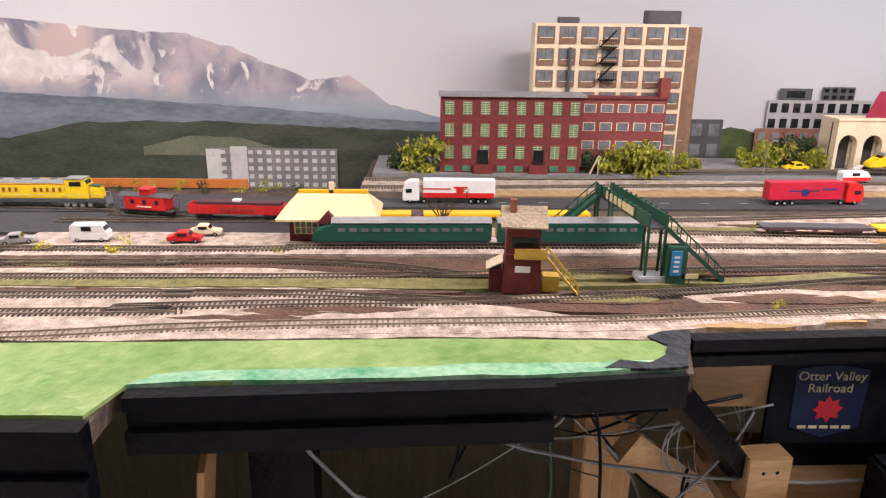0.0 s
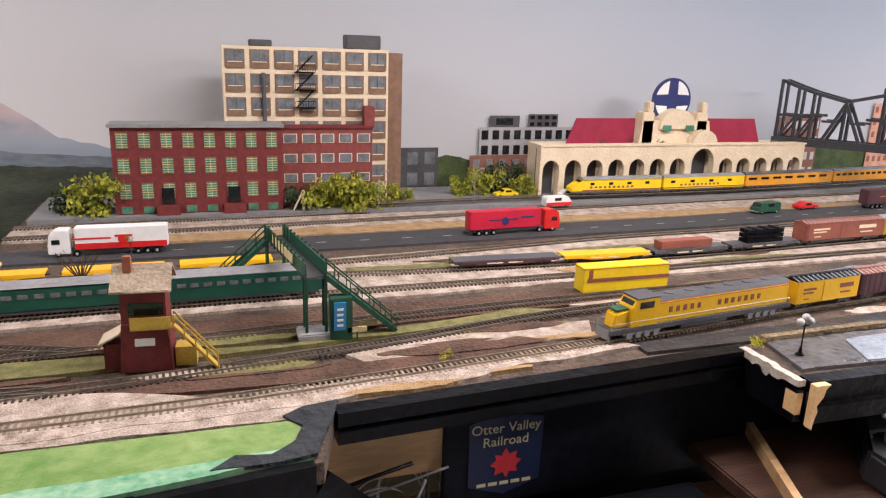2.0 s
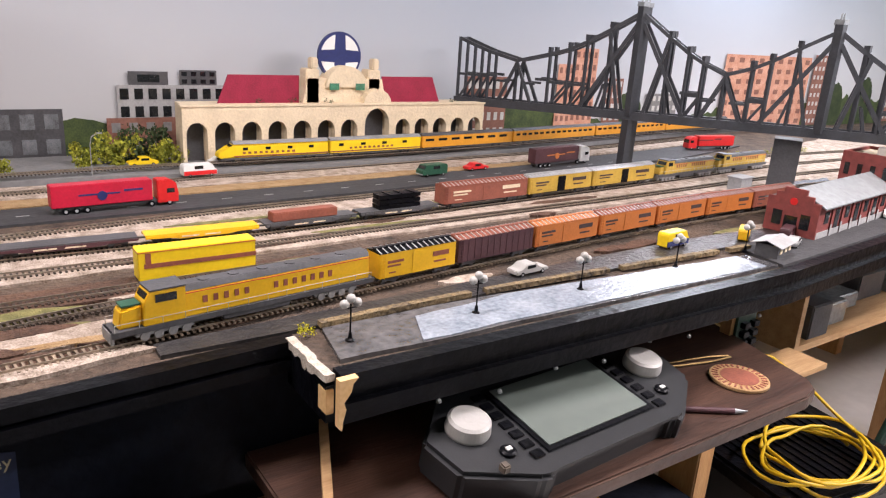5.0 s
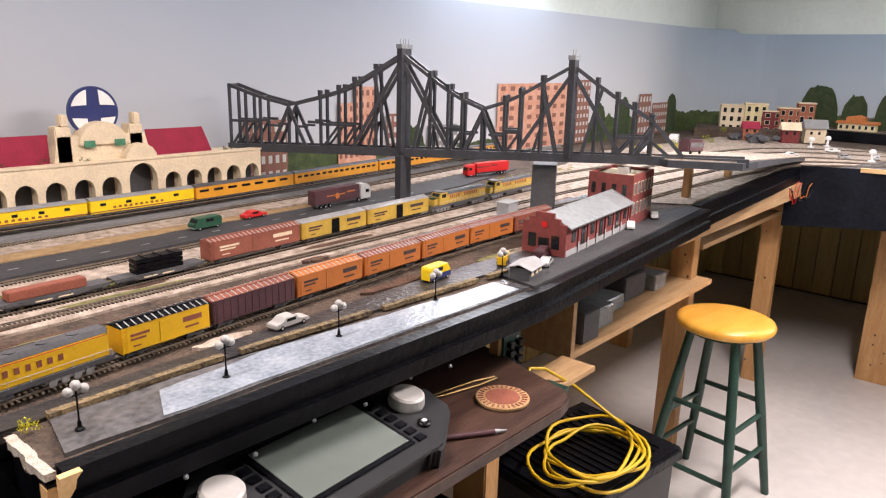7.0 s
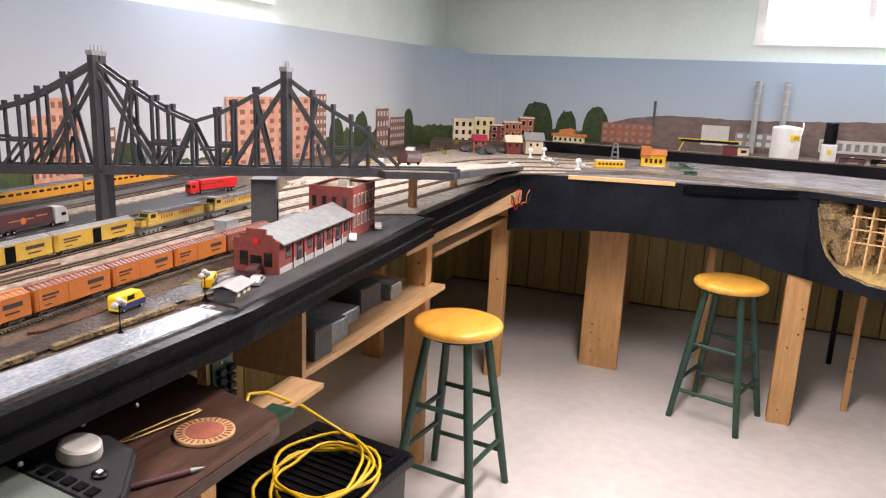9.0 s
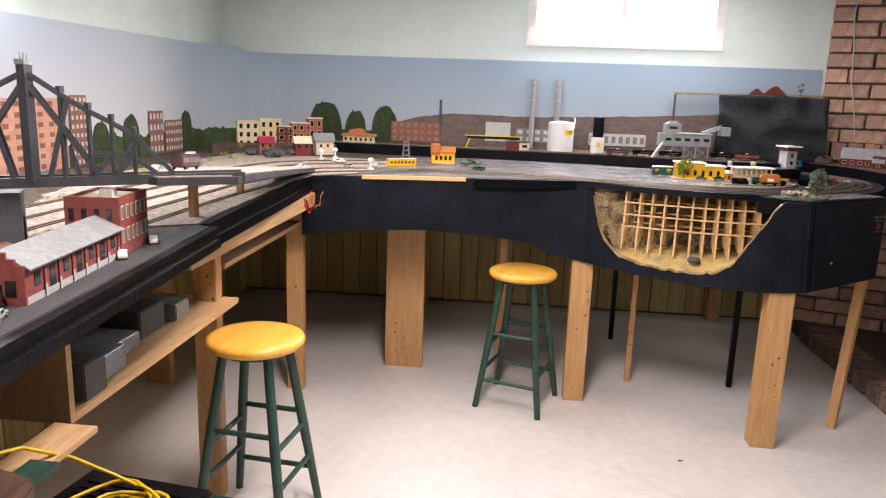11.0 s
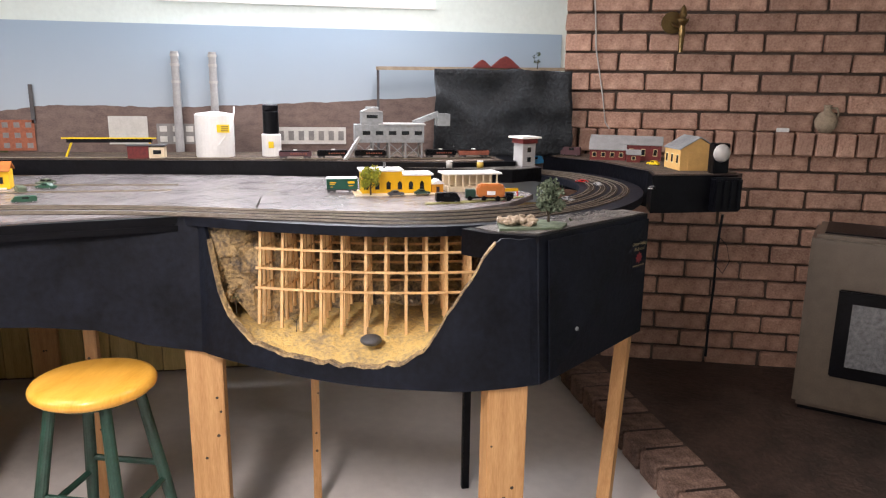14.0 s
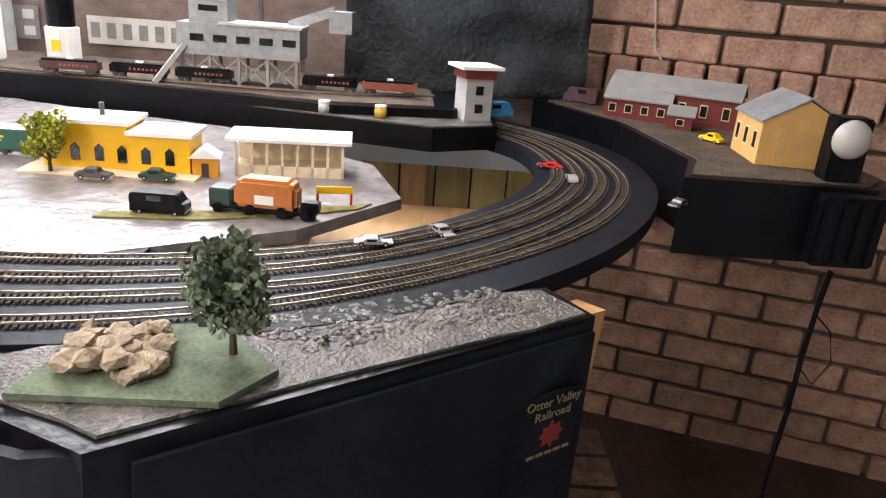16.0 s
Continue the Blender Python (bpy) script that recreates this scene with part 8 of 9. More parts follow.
# town at the far corner
t = facade("orange_roof_station", "low cream station with bright orange roof", -0.14, 0.14, 0, 0.08, 0, 0.055, "cream_light", 1, 6, "glass_dark", 0.5, 0.6, "white")
t.matrix_world = pose(6.48, 1.53, UP, 0, 0, -90) @ Matrix.Scale(0.78, 4)
part("roof", upright(B(), [(-0.16, 0.055), (0.16, 0.055), (0.15, 0.075), (0.055, 0.078), (0.05, 0.11), (0.0, 0.125), (-0.08, 0.11), (-0.085, 0.078), (-0.15, 0.075)], -0.015, 0.095), "orange", t, "bright orange tiled roof")
t = thing("orange_house", "small yellow house with bright orange roof", "model building", pose(5.86, 0.86, DECK + 0.003, 0, 0, -80))
part("wall", box(B(), -0.07, 0.07, -0.04, 0.04, 0, 0.07), "yellow", t)
part("roof", upright(B(), [(-0.05, 0.07), (0, 0.10), (0.05, 0.07), (0.05, 0.066), (0, 0.095), (-0.05, 0.066)], -0.076, 0.076, Matrix.Rotation(radians(90), 4, "Z")), "orange", t)
part("tower_block", box(B(), -0.075, -0.02, -0.045, 0.045, 0.05, 0.115), "orange", t, bevel=0.002)
for k in range(4):
    part("window", box(B(), -0.05 + k * 0.028, -0.034 + k * 0.028, -0.0415, -0.04, 0.02, 0.045), "glass_dark", t)
part("porch", box(B(), -0.06, 0.06, -0.06, -0.041, 0.0, 0.006), "cream", t)
t = thing("yellow_coach_body", "yellow model coach body on bare table", "freight load", pose(5.56, 1.07, DECK + 0.003, 0, 0, -60))
part("body", box(B(), -0.085, 0.085, -0.02, 0.02, 0, 0.036), "yellow", t, bevel=0.001)
part("roof", box(B(), -0.087, 0.087, -0.021, 0.021, 0.036, 0.042), "cream", t, bevel=0.002)
for k in range(7):
    part("window", box(B(), -0.075 + k * 0.022, -0.062 + k * 0.022, -0.0212, -0.02, 0.016, 0.027), "glass_dark", t)
t = thing("pylon_tower", "small grey lattice pylon", "tower", pose(6.05, 1.12, DECK + 0.002))
for x in (-1, 1):
    for y in (-1, 1):
        part("leg", beam(B(), (x * 0.022, y * 0.022, 0), (x * 0.012, y * 0.012, 0.11), 0.004, 0.004), "grey", t)
for z in (0.02, 0.05, 0.08, 0.105):
    part("brace", lathe(B(), [(0.03 - 0.12 * z, z), (0.03 - 0.12 * z, z + 0.004)], n=4), "grey", t)
for k, (x, y, c) in enumerate(((5.75, 0.72, "leaf_grey"), (5.83, 0.66, "green_bridge"), (5.5, 0.62, "green_bridge"), (5.95, 0.7, "leaf_grey"), (5.42, 1.2, "silver"), (5.33, 1.33, "silver"), (5.6, 1.45, "white"), (5.2, 1.55, "white"))):
    car("small model vehicle on bare table", pose(x, y, DECK + 0.003, 0, 0, 30 + 40 * k), c, 0.075, 0.022, c, k % 2 == 0)
for k, (x, y) in enumerate(((5.75, 1.6), (5.9, 1.55), (5.3, 1.2))):
    t = thing("spool", "small white turned post on the table", "bobbin", pose(x, y, DECK + 0.002))
    part("foot", lathe(B(), [(0.018, 0), (0.018, 0.006), (0.006, 0.01), (0.006, 0.04)], n=14), "white", t)
    part("head", lathe(B(), [(0.015, 0.04), (0.017, 0.05), (0.01, 0.062)], n=14), "white", t)
for k, (x0, x1, h, wall_, lab) in enumerate(((0, 0.19, 0.17, "cream", "cream three-storey main-street building"), (0.19, 0.33, 0.185, "cream_light", "pale yellow three-storey shop building"), (0.33, 0.46, 0.14, "brick_red", "dark red brick shop"), (0.46, 0.60, 0.165, "brick_orange", "red brick corner building"), (0.60, 0.70, 0.20, "brick_orange", "tall narrow brick building"))):
    t = facade("main_street_building", lab, -(x1 - x0) / 2, (x1 - x0) / 2, 0, 0.08, 0, h, wall_, 3, max(2, int((x1 - x0) / 0.045)), "glass_dark", 0.5, 0.6, "cream")
    t.matrix_world = pose(6.22 + 0.04 * k, 2.28 - (x0 + x1) / 2 * 0.72, DECK + 0.02, 0, 0, -62)
    part("cornice", box(B(), -(x1 - x0) / 2 - 0.004, (x1 - x0) / 2 + 0.004, -0.006, 0.08, h, h + 0.008), "cream", t)
solid("town_mound", prism(B(), ragged([(5.9, 2.35), (6.0, 2.05), (6.2, 1.8), (6.42, 1.65), (6.62, 1.7), (6.6, 2.2), (6.3, 2.5)], 0.02, 0.06, 20), DECK - 0.004, DECK + 0.05), "ground", "raised dark earth mound under the town", "scenery", kind="structure")
bm = B()
for k in range(24):
    ball(bm, (5.85 + rng.uniform(-0.12, 0.15), 1.95 + rng.uniform(-0.14, 0.14), DECK + rng.uniform(0, 0.03)), rng.uniform(0.02, 0.05), 1, 0.6)
for v in bm.verts:
    v.co += Vector((noise.noise(v.co * 40), noise.noise(v.co * 40 + Vector((5, 0, 0))), 0)) * 0.012
solid("rocky_bank", bm, "grey_dark", "dark grey rocky bank below the town", "rock")
for k, (x, y, s, w_, r_) in enumerate(((5.95, 1.78, 1.0, "brick_red", "cream"), (6.1, 1.68, 1.2, "cream", "grey"), (5.9, 2.0, 0.9, "brick_orange", "roof_red"))):
    t = thing("cottage", "small model cottage with gabled roof", "model building", pose(x, y, DECK + 0.04, 0, 0, -60))
    part("wall", box(B(), -0.05 * s, 0.05 * s, -0.035, 0.035, -0.04, 0.045 * s), w_, t)
    part("roof", upright(B(), [(-0.046, 0.04 * s), (0, 0.085 * s), (0.046, 0.04 * s)], -0.058 * s, 0.058 * s, Matrix.Rotation(radians(90), 4, "Z")), r_, t)
    for x_ in (-0.025, 0.02):
        part("window", box(B(), x_ - 0.007, x_ + 0.007, -0.0362, -0.035, 0.012, 0.03), "glass_dark", t)
for k in range(8):
    foliage("bush", "yellow-green shrub in the far town", (4.75 + 0.16 * k, 2.2 - 0.05 * (k % 3), DECK + (0.045 if k > 6 else 0)), 0.03, 110, "leaf_yellow" if k < 3 else "leaf", 1.5, 0.6, 0, 400 + k, 0.22)

# black cloth mountain cover
bm = B()
G = [[bm.verts.new((6.50 + 0.06 * noise.noise((u * 4, v * 3, 0)) + 0.022 * math.sin(u * 8 + v * 7 + 2 * noise.noise((u * 3, v * 3, 5))), -0.93 - 0.71 * u, 1.255 + v * (0.425 + 0.01 * noise.noise((u * 6, 1, 1))))) for v in [j / 20 for j in range(21)]] for u in [i / 28 for i in range(29)]]
for a, b in zip(G, G[1:]):
    for j in range(20):
        bm.faces.new((a[j], b[j], b[j + 1], a[j + 1]))
cl_ = solid("black_cloth", bm, "black_cloth", "black cloth draped over a mountain frame", "cloth", smooth=True)
cl_.modifiers.new("thick", "SOLIDIFY").thickness = 0.006
solid("mountain_frame", beam(B(), (6.6, -0.65, 1.68), (6.6, -1.62, 1.69), 0.05, 0.016), "rock_pale", "bare plaster rim of the mountain frame", "frame")
solid("frame_post", beam(B(), (6.62, -0.66, 1.262), (6.62, -0.66, 1.675), 0.012, 0.012), "grey_dark", "thin grey upright of the mountain frame", "post")
for y, h, w in ((-1.18, 0.04, 0.05), (-1.30, 0.06, 0.08)):
    bm = upright(B(), [(-w, 0), (w, 0), (w * 0.3, h * 0.8), (0, h), (-w * 0.35, h * 0.75)], -0.01, 0.01, pose(6.57, y, 1.69, 0, 0, -90))
    solid("red_peak", bm, "brick_red", "small dark red rock peak", "rock")
foliage("tree", "small dark conifer on the mountain top", (6.57, -1.47, 1.69), 0.03, 200, "leaf_dark", 0.7, 1.4, 0.02, 500, 0.2)
foliage("tree", "dark green tree with pale trunk beside the track", (6.62, -1.6, DECK + 0.003), 0.075, 1100, "leaf_dark", 0.9, 1.0, 0.05, 501, 0.22)

solid("shelf_step", prism(B(), [(6.28, -0.42), (6.21, -0.44), (6.08, -0.95), (6.02, -1.2), (6.1, -1.36), (6.35, -1.36), (6.25, -0.9)], DECK - 0.02, 1.238), "black", "black step in front of the raised shelf", "shelf", kind="structure")
solid("step_surface", prism(B(), [(6.27, -0.43), (6.215, -0.45), (6.085, -0.95), (6.03, -1.2), (6.1, -1.35), (6.34, -1.35), (6.24, -0.9)], 1.238, 1.2405), "wet_plaster", "glossy grey painted top of the step", "scenery", kind="structure")
car("red coupe parked on the step", pose(6.19, -0.80, 1.2405, 0, 0, -70), "red", 0.06, 0.02, "red")
car("blue box lorry beside the control tower", pose(6.22, -1.36, 1.2405, 0, 0, -60), "blue", 0.1, 0.04, "blue", True)
for x, y, c in ((6.11, -0.93, "plastic_white"), (6.10, -1.07, "yellow_dull")):
    t = thing("barrel", "small model barrel standing on the black step", "barrel", pose(x, y, 1.2405))
    part("drum", lathe(B(), [(0.014, 0), (0.016, 0.012), (0.014, 0.026)], n=16), c, t, smooth=True)
    part("lid", lathe(B(), [(0.015, 0.026), (0.015, 0.03)], n=16), "white", t)

# inner yard
t = thing("yard_tower", "white yard control tower with red band roof", "model building", pose(6.18, -1.30, DECK + 0.06, 0, 0, 20))
part("shaft", box(B(), -0.036, 0.036, -0.036, 0.036, -0.06, 0.085), "concrete", t)
part("cabin_band", box(B(), -0.042, 0.042, -0.042, 0.042, 0.085, 0.108), "brick_red", t)
part("roof", box(B(), -0.055, 0.055, -0.055, 0.055, 0.108, 0.116), "white", t)
for z in (0.0, 0.045):
    part("window", box(B(), -0.0375, -0.036, -0.01, 0.01, z, z + 0.022), "glass_dark", t)
t = thing("yellow_station", "yellow station house with white roof", "model building", pose(5.64, -0.62, DECK, 0, 0, -88))
part("main_hall", box(B(), -0.12, 0.03, -0.04, 0.05, 0, 0.085), "yellow", t)
part("wing", box(B(), 0.03, 0.14, -0.045, 0.04, 0, 0.07), "yellow", t)
part("roof", box(B(), -0.128, 0.036, -0.048, 0.058, 0.085, 0.092), "white", t, "white flat roof")
part("roof", box(B(), 0.031, 0.148, -0.053, 0.048, 0.07, 0.077), "white", t)
part("chimney", rod(B(), (-0.03, 0.01, 0.09), (-0.03, 0.01, 0.115), 0.005), "grey_dark", t)
for k in range(6):
    x = -0.105 + k * 0.042
    y = -0.0405 if x < 0.02 else -0.0455
    part("window", upright(B(), [(x - 0.008, 0.018), (x + 0.008, 0.018), (x + 0.008, 0.042), (x, 0.05), (x - 0.008, 0.042)], y - 0.001, y + 0.0005), "glass_dark", t)
part("platform", box(B(), -0.15, 0.16, -0.085, 0.06, 0, 0.004), "cream", t)
foliage("tree", "bright green fluffy model tree beside the station", (5.56, -0.53, DECK), 0.045, 1100, "leaf", 0.85, 1.2, 0.025, 510, 0.24)
t = thing("goods_shed", "cream open-sided goods shed with white roof", "model building", pose(5.68, -0.93, DECK, 0, 0, -84))
part("back_wall", box(B(), -0.1, 0.1, 0.02, 0.05, 0, 0.062), "cream", t)
part("roof", box(B(), -0.115, 0.115, -0.05, 0.06, 0.066, 0.072), "white", t)
for k in range(8):
    part("column", box(B(), -0.1 + k * 0.028, -0.095 + k * 0.028, -0.04, -0.035, 0, 0.066), "cream", t)
part("dock", box(B(), -0.1, 0.1, -0.04, 0.02, 0, 0.02), "cream", t)
t = thing("small_hut", "tiny orange hut with white roof", "model building", pose(5.62, -0.785, DECK, 0, 0, -80))
part("wall", box(B(), -0.022, 0.022, -0.02, 0.02, 0, 0.036), "orange_coach", t)
part("roof", upright(B(), [(-0.028, 0.036), (0, 0.054), (0.028, 0.036)], -0.026, 0.026), "white", t)
part("door", box(B(), -0.006, 0.006, -0.0215, -0.02, 0, 0.026), "ink", t)
t = boxcar("dark green boxcar with yellow lettering bars and white roof", 0.115, "green_train", "white", "yellow")
t.matrix_world = pose(5.66, -0.43, DECK + 0.002, 0, 0, -88)
car("black vintage truck with white roof", pose(5.385, -0.785, DECK + 0.0015, 0, 0, -92), "black", 0.085, 0.034, "black", True)
t = thing("tank_wagon_truck", "vintage truck with a big rounded orange tank body", "truck", pose(5.41, -0.94, DECK + 0.0015, 0, 0, -96))
part("chassis", box(B(), -0.085, 0.085, -0.014, 0.014, 0.008, 0.014), "black", t)
part("tank_body", upright(B(), [(-0.045, 0.014), (0.055, 0.014), (0.055, 0.05), (0.045, 0.06), (-0.035, 0.06), (-0.045, 0.05)], -0.02, 0.02), "orange", t, bevel=0.006)
part("cab", box(B(), -0.085, -0.05, -0.017, 0.017, 0.012, 0.04), "green_paint", t, bevel=0.002)
part("bonnet", box(B(), 0.06, 0.088, -0.012, 0.012, 0.012, 0.028), "black", t, bevel=0.002)
part("plate", box(B(), -0.01, 0.02, -0.0212, -0.02, 0.022, 0.036), "white", t)
for x in (-0.07, -0.02, 0.03, 0.07):
    for s in (-1, 1):
        part("wheel", rod(B(), (x, s * 0.013, 0.009), (x, s * 0.018, 0.009), 0.009, n=14), "black", t)
for k, (x, y, c) in enumerate(((5.53, -0.62, "grey_dark"), (5.55, -0.72, "green_paint"))):
    car("dark vintage car in front of the station", pose(x, y, DECK + 0.0045, 0, 0, -88), c, 0.06, 0.02)
solid("grass_verge", prism(B(), ragged([(5.42, -1.0), (5.36, -0.85), (5.34, -0.7), (5.37, -0.7), (5.42, -0.9), (5.5, -1.1), (5.47, -1.08)], 0.006, 0.03, 30), DECK, DECK + 0.003), "grass_dry", "yellow-green grass verge at the yard edge", "scenery", kind="structure")
t = thing("barrier", "yellow board and red frame barrier", "barrier", pose(5.48, -1.04, DECK, 0, 0, -80))
part("board", box(B(), -0.03, 0.03, -0.002, 0.002, 0.022, 0.034), "yellow", t)
for x in (-0.028, 0.028):
    part("post", box(B(), x - 0.002, x + 0.002, -0.001, 0.003, 0, 0.03), "red", t)
# sheds along the brick wall
def shed(name, label, m, L, W, h, wall_, roof_, n):
    t = thing(name, label, "model building", m)
    part("wall", box(B(), -L / 2, L / 2, -W / 2, W / 2, 0, h), wall_, t)
    part("gable", upright(B(), [(-W / 2, h), (W / 2, h), (0, h + W * 0.28)], -L / 2, L / 2, Matrix.Rotation(radians(90), 4, "Z")), wall_, t)
    part("roof", upright(B(), [(-W / 2 - 0.006, h - 0.002), (0, h + W * 0.3), (W / 2 + 0.006, h - 0.002), (W / 2 + 0.006, h + 0.002), (0, h + W * 0.3 + 0.004), (-W / 2 - 0.006, h + 0.002)], -L / 2 - 0.005, L / 2 + 0.005, Matrix.Rotation(radians(90), 4, "Z")), roof_, t)
    for k in range(n):
        x = -L / 2 + L * (k + 0.5) / n
        win = part("window", box(B(), x - 0.010, x + 0.010, -W / 2 - 0.0015, -W / 2, h * 0.3, h * 0.75), "cream_light", t)
        part("pane", box(B(), x - 0.008, x + 0.008, -W / 2 - 0.002, -W / 2 - 0.0015, h * 0.34, h * 0.71), "glass_dark", win)
    return t


shed("engine_house", "long dark red engine house with grey roof", pose(6.30, -1.86, 1.257, 0, 0, -118), 0.34, 0.12, 0.075, "brick_red", "grey", 6)
shed("red_workshop", "low red workshop with grey roof", pose(6.28, -1.755, 1.257, 0, 0, -112), 0.17, 0.08, 0.05, "brick_red", "grey", 4)
shed("red_lean_to", "small red shed with grey roof", pose(6.16, -1.835, 1.257, 0, 0, -112), 0.06, 0.06, 0.036, "brick_red", "grey", 1)
t = shed("yellow_engine_shed", "yellow ochre engine shed with blue-grey skylit roof", pose(5.86, -1.965, 1.257, 0, 0, 176), 0.16, 0.17, 0.09, "yellow_dull", "galv", 3)
for o in t.children:
    if o.name.startswith(("wall", "gable")):
        o.data.materials[0] = M["barn"]
part("great_door", box(B(), -0.0, 0.002, -0.05, 0.05, 0, 0.078, pose(0.08, 0, 0)), "barn", t)
for x in (-0.03, 0.03):
    part("skylight", box(B(), x - 0.02, x + 0.02, -0.05, -0.02, 0, 0.006, pose(0, 0, 0.121, 17, 0, 0)), "glass_grey", t)
car("yellow-green vintage car beside the sheds", pose(6.0, -1.86, 1.257, 0, 0, 30), "yellow_bright", 0.06, 0.022)
car("dark red freight truck beside the sheds", pose(6.48, -1.64, 1.257, 0, 0, 60), "maroon", 0.1, 0.045, "maroon", True)
for k, (x, y, c) in enumerate(((5.75, -1.49, "silver"), (5.85, -1.46, "red"), (5.62, -1.67, "grey_dark"), (5.37, -1.22, "grey"), (5.30, -1.12, "silver"))):
    car("small loose model vehicle on the loop board", pose(x, y, DECK + 0.002, 0, 0, 70 * k), c, 0.055, 0.014)
t = thing("alarm_bell", "white round alarm bell on a black box", "bell", pose(5.67, -1.985, 1.257, 0, 0, 0))
part("bell_bracket", box(B(), 0.0, 0.05, -0.05, 0.02, 0.0, 0.125), "black", t, bevel=0.004)
part("gong", lathe(B(), [(0.038, 0), (0.036, 0.008), (0.024, 0.02), (0.006, 0.026)], n=24), "plastic_white", t, smooth=True).matrix_local = pose(0, -0.01, 0.085, 0, -90, 0)
part("control_box", box(B(), -0.075, -0.032, -0.075, 0.05, -0.15, -0.01), "black", t, bevel=0.006)
for k in range(4):
    part("rib", box(B(), -0.082, -0.075, -0.065 + k * 0.032, -0.05 + k * 0.032, -0.14, -0.02), "black", t, bevel=0.002)
bm = tube(B(), [(5.61, -1.99, 1.095), (5.612, -1.985, 1.02), (5.61, -1.98, 0.9), (5.615, -1.985, 0.78), (5.61, -1.975, 0.62), (5.615, -1.98, 0.47)], 0.006)
solid("power_cord", bm, "black", "black hanging power cord with plug", "cable")
solid("wire_loop", tube(B(), [(5.61, -1.985, 1.0), (5.62, -2.03, 0.96), (5.62, -2.05, 0.89), (5.615, -2.02, 0.84), (5.61, -1.98, 0.88)], 0.002), "black", "thin black looped wire", "cable")

# ---- things on the brick wall ----
def at_wall(s, z, out=0.0):
    p = W0 + WD * s
    n = Vector((WD.y, -WD.x, 0))
    return Matrix.Translation((p.x + n.x * out, p.y + n.y * out, z)) @ Matrix.Rotation(math.atan2(WD.y, WD.x), 4, "Z")


t = thing("wall_sconce", "old brass wall sconce with a candle bulb", "wall lamp", at_wall(0.535, 1.93, 0.012))
part("back_plate", rod(B(), (0, 0, 0), (0, -0.014, 0), 0.055, n=24), "brass", t)
part("arm", tube(B(), [(0, -0.01, 0), (0.01, -0.05, -0.02), (0.03, -0.08, -0.03), (0.04, -0.085, 0.0)], 0.007), "brass", t)
part("cup", lathe(B(), [(0.012, -0.08), (0.018, -0.06), (0.014, -0.02), (0.028, 0.0), (0.03, 0.012)], c=(0.04, -0.085, 0), n=14), "brass", t)
part("bulb", lathe(B(), [(0.012, 0.012), (0.02, 0.035), (0.012, 0.065), (0.003, 0.08)], c=(0.04, -0.085, 0), n=14), "brass", t)
part("drop", rod(B(), (0.04, -0.085, -0.15), (0.04, -0.085, -0.08), 0.012, 0.014, 10), "brass", t)
t = thing("clay_jug", "small round clay jug with handle on the ledge", "jug", at_wall(1.335, 1.39, 0.03))
part("body", lathe(B(), [(0.025, 0), (0.05, 0.03), (0.055, 0.06), (0.04, 0.095), (0.018, 0.11), (0.016, 0.13), (0.022, 0.14)], n=20), "rock_pale", t, smooth=True)
part("handle", tube(B(), [(0.018, 0, 0.125), (0.045, 0, 0.125), (0.055, 0, 0.1), (0.05, 0, 0.08)], 0.006), "rock_pale", t)
solid("chalk_block", box(B(), -0.03, 0.03, -0.02, 0.0, 0, 0.02), "white", "small white chalk block on the ledge", "box", bevel=0.002).matrix_world = at_wall(1.13, 1.39, 0.02)
solid("wall_cable", tube(B(), [(p.x, p.y, p.z) for p in [at_wall(s, z, 0.02).translation for s, z in ((0.12, 2.5), (0.125, 2.2), (0.15, 1.95), (0.16, 1.8), (0.185, 1.68), (0.21, 1.55), (0.23, 1.42), (0.26, 1.38))]], 0.004), "plastic_white", "thin pale cable hanging down the bricks", "cable")
t = thing("fireplace_stove", "dull brown-beige metal wood stove with black glass door", "stove", pose(5.80, -2.57, 0.1, 0, 0, -41))
part("body", box(B(), 0.0, 0.42, -0.75, 0.0, 0.02, 0.86), "beige", t, bevel=0.02)
part("door_frame", box(B(), -0.016, 0.004, -0.64, -0.14, 0.2, 0.62), "black", t, bevel=0.006)
part("glass", box(B(), -0.02, -0.0162, -0.58, -0.20, 0.26, 0.56), "glass_grey", t)
part("top_grille", box(B(), 0.05, 0.37, -0.70, -0.05, 0.861, 0.868), "black", t)
part("plinth", box(B(), 0.03, 0.4, -0.72, -0.03, 0.0, 0.02), "black", t)


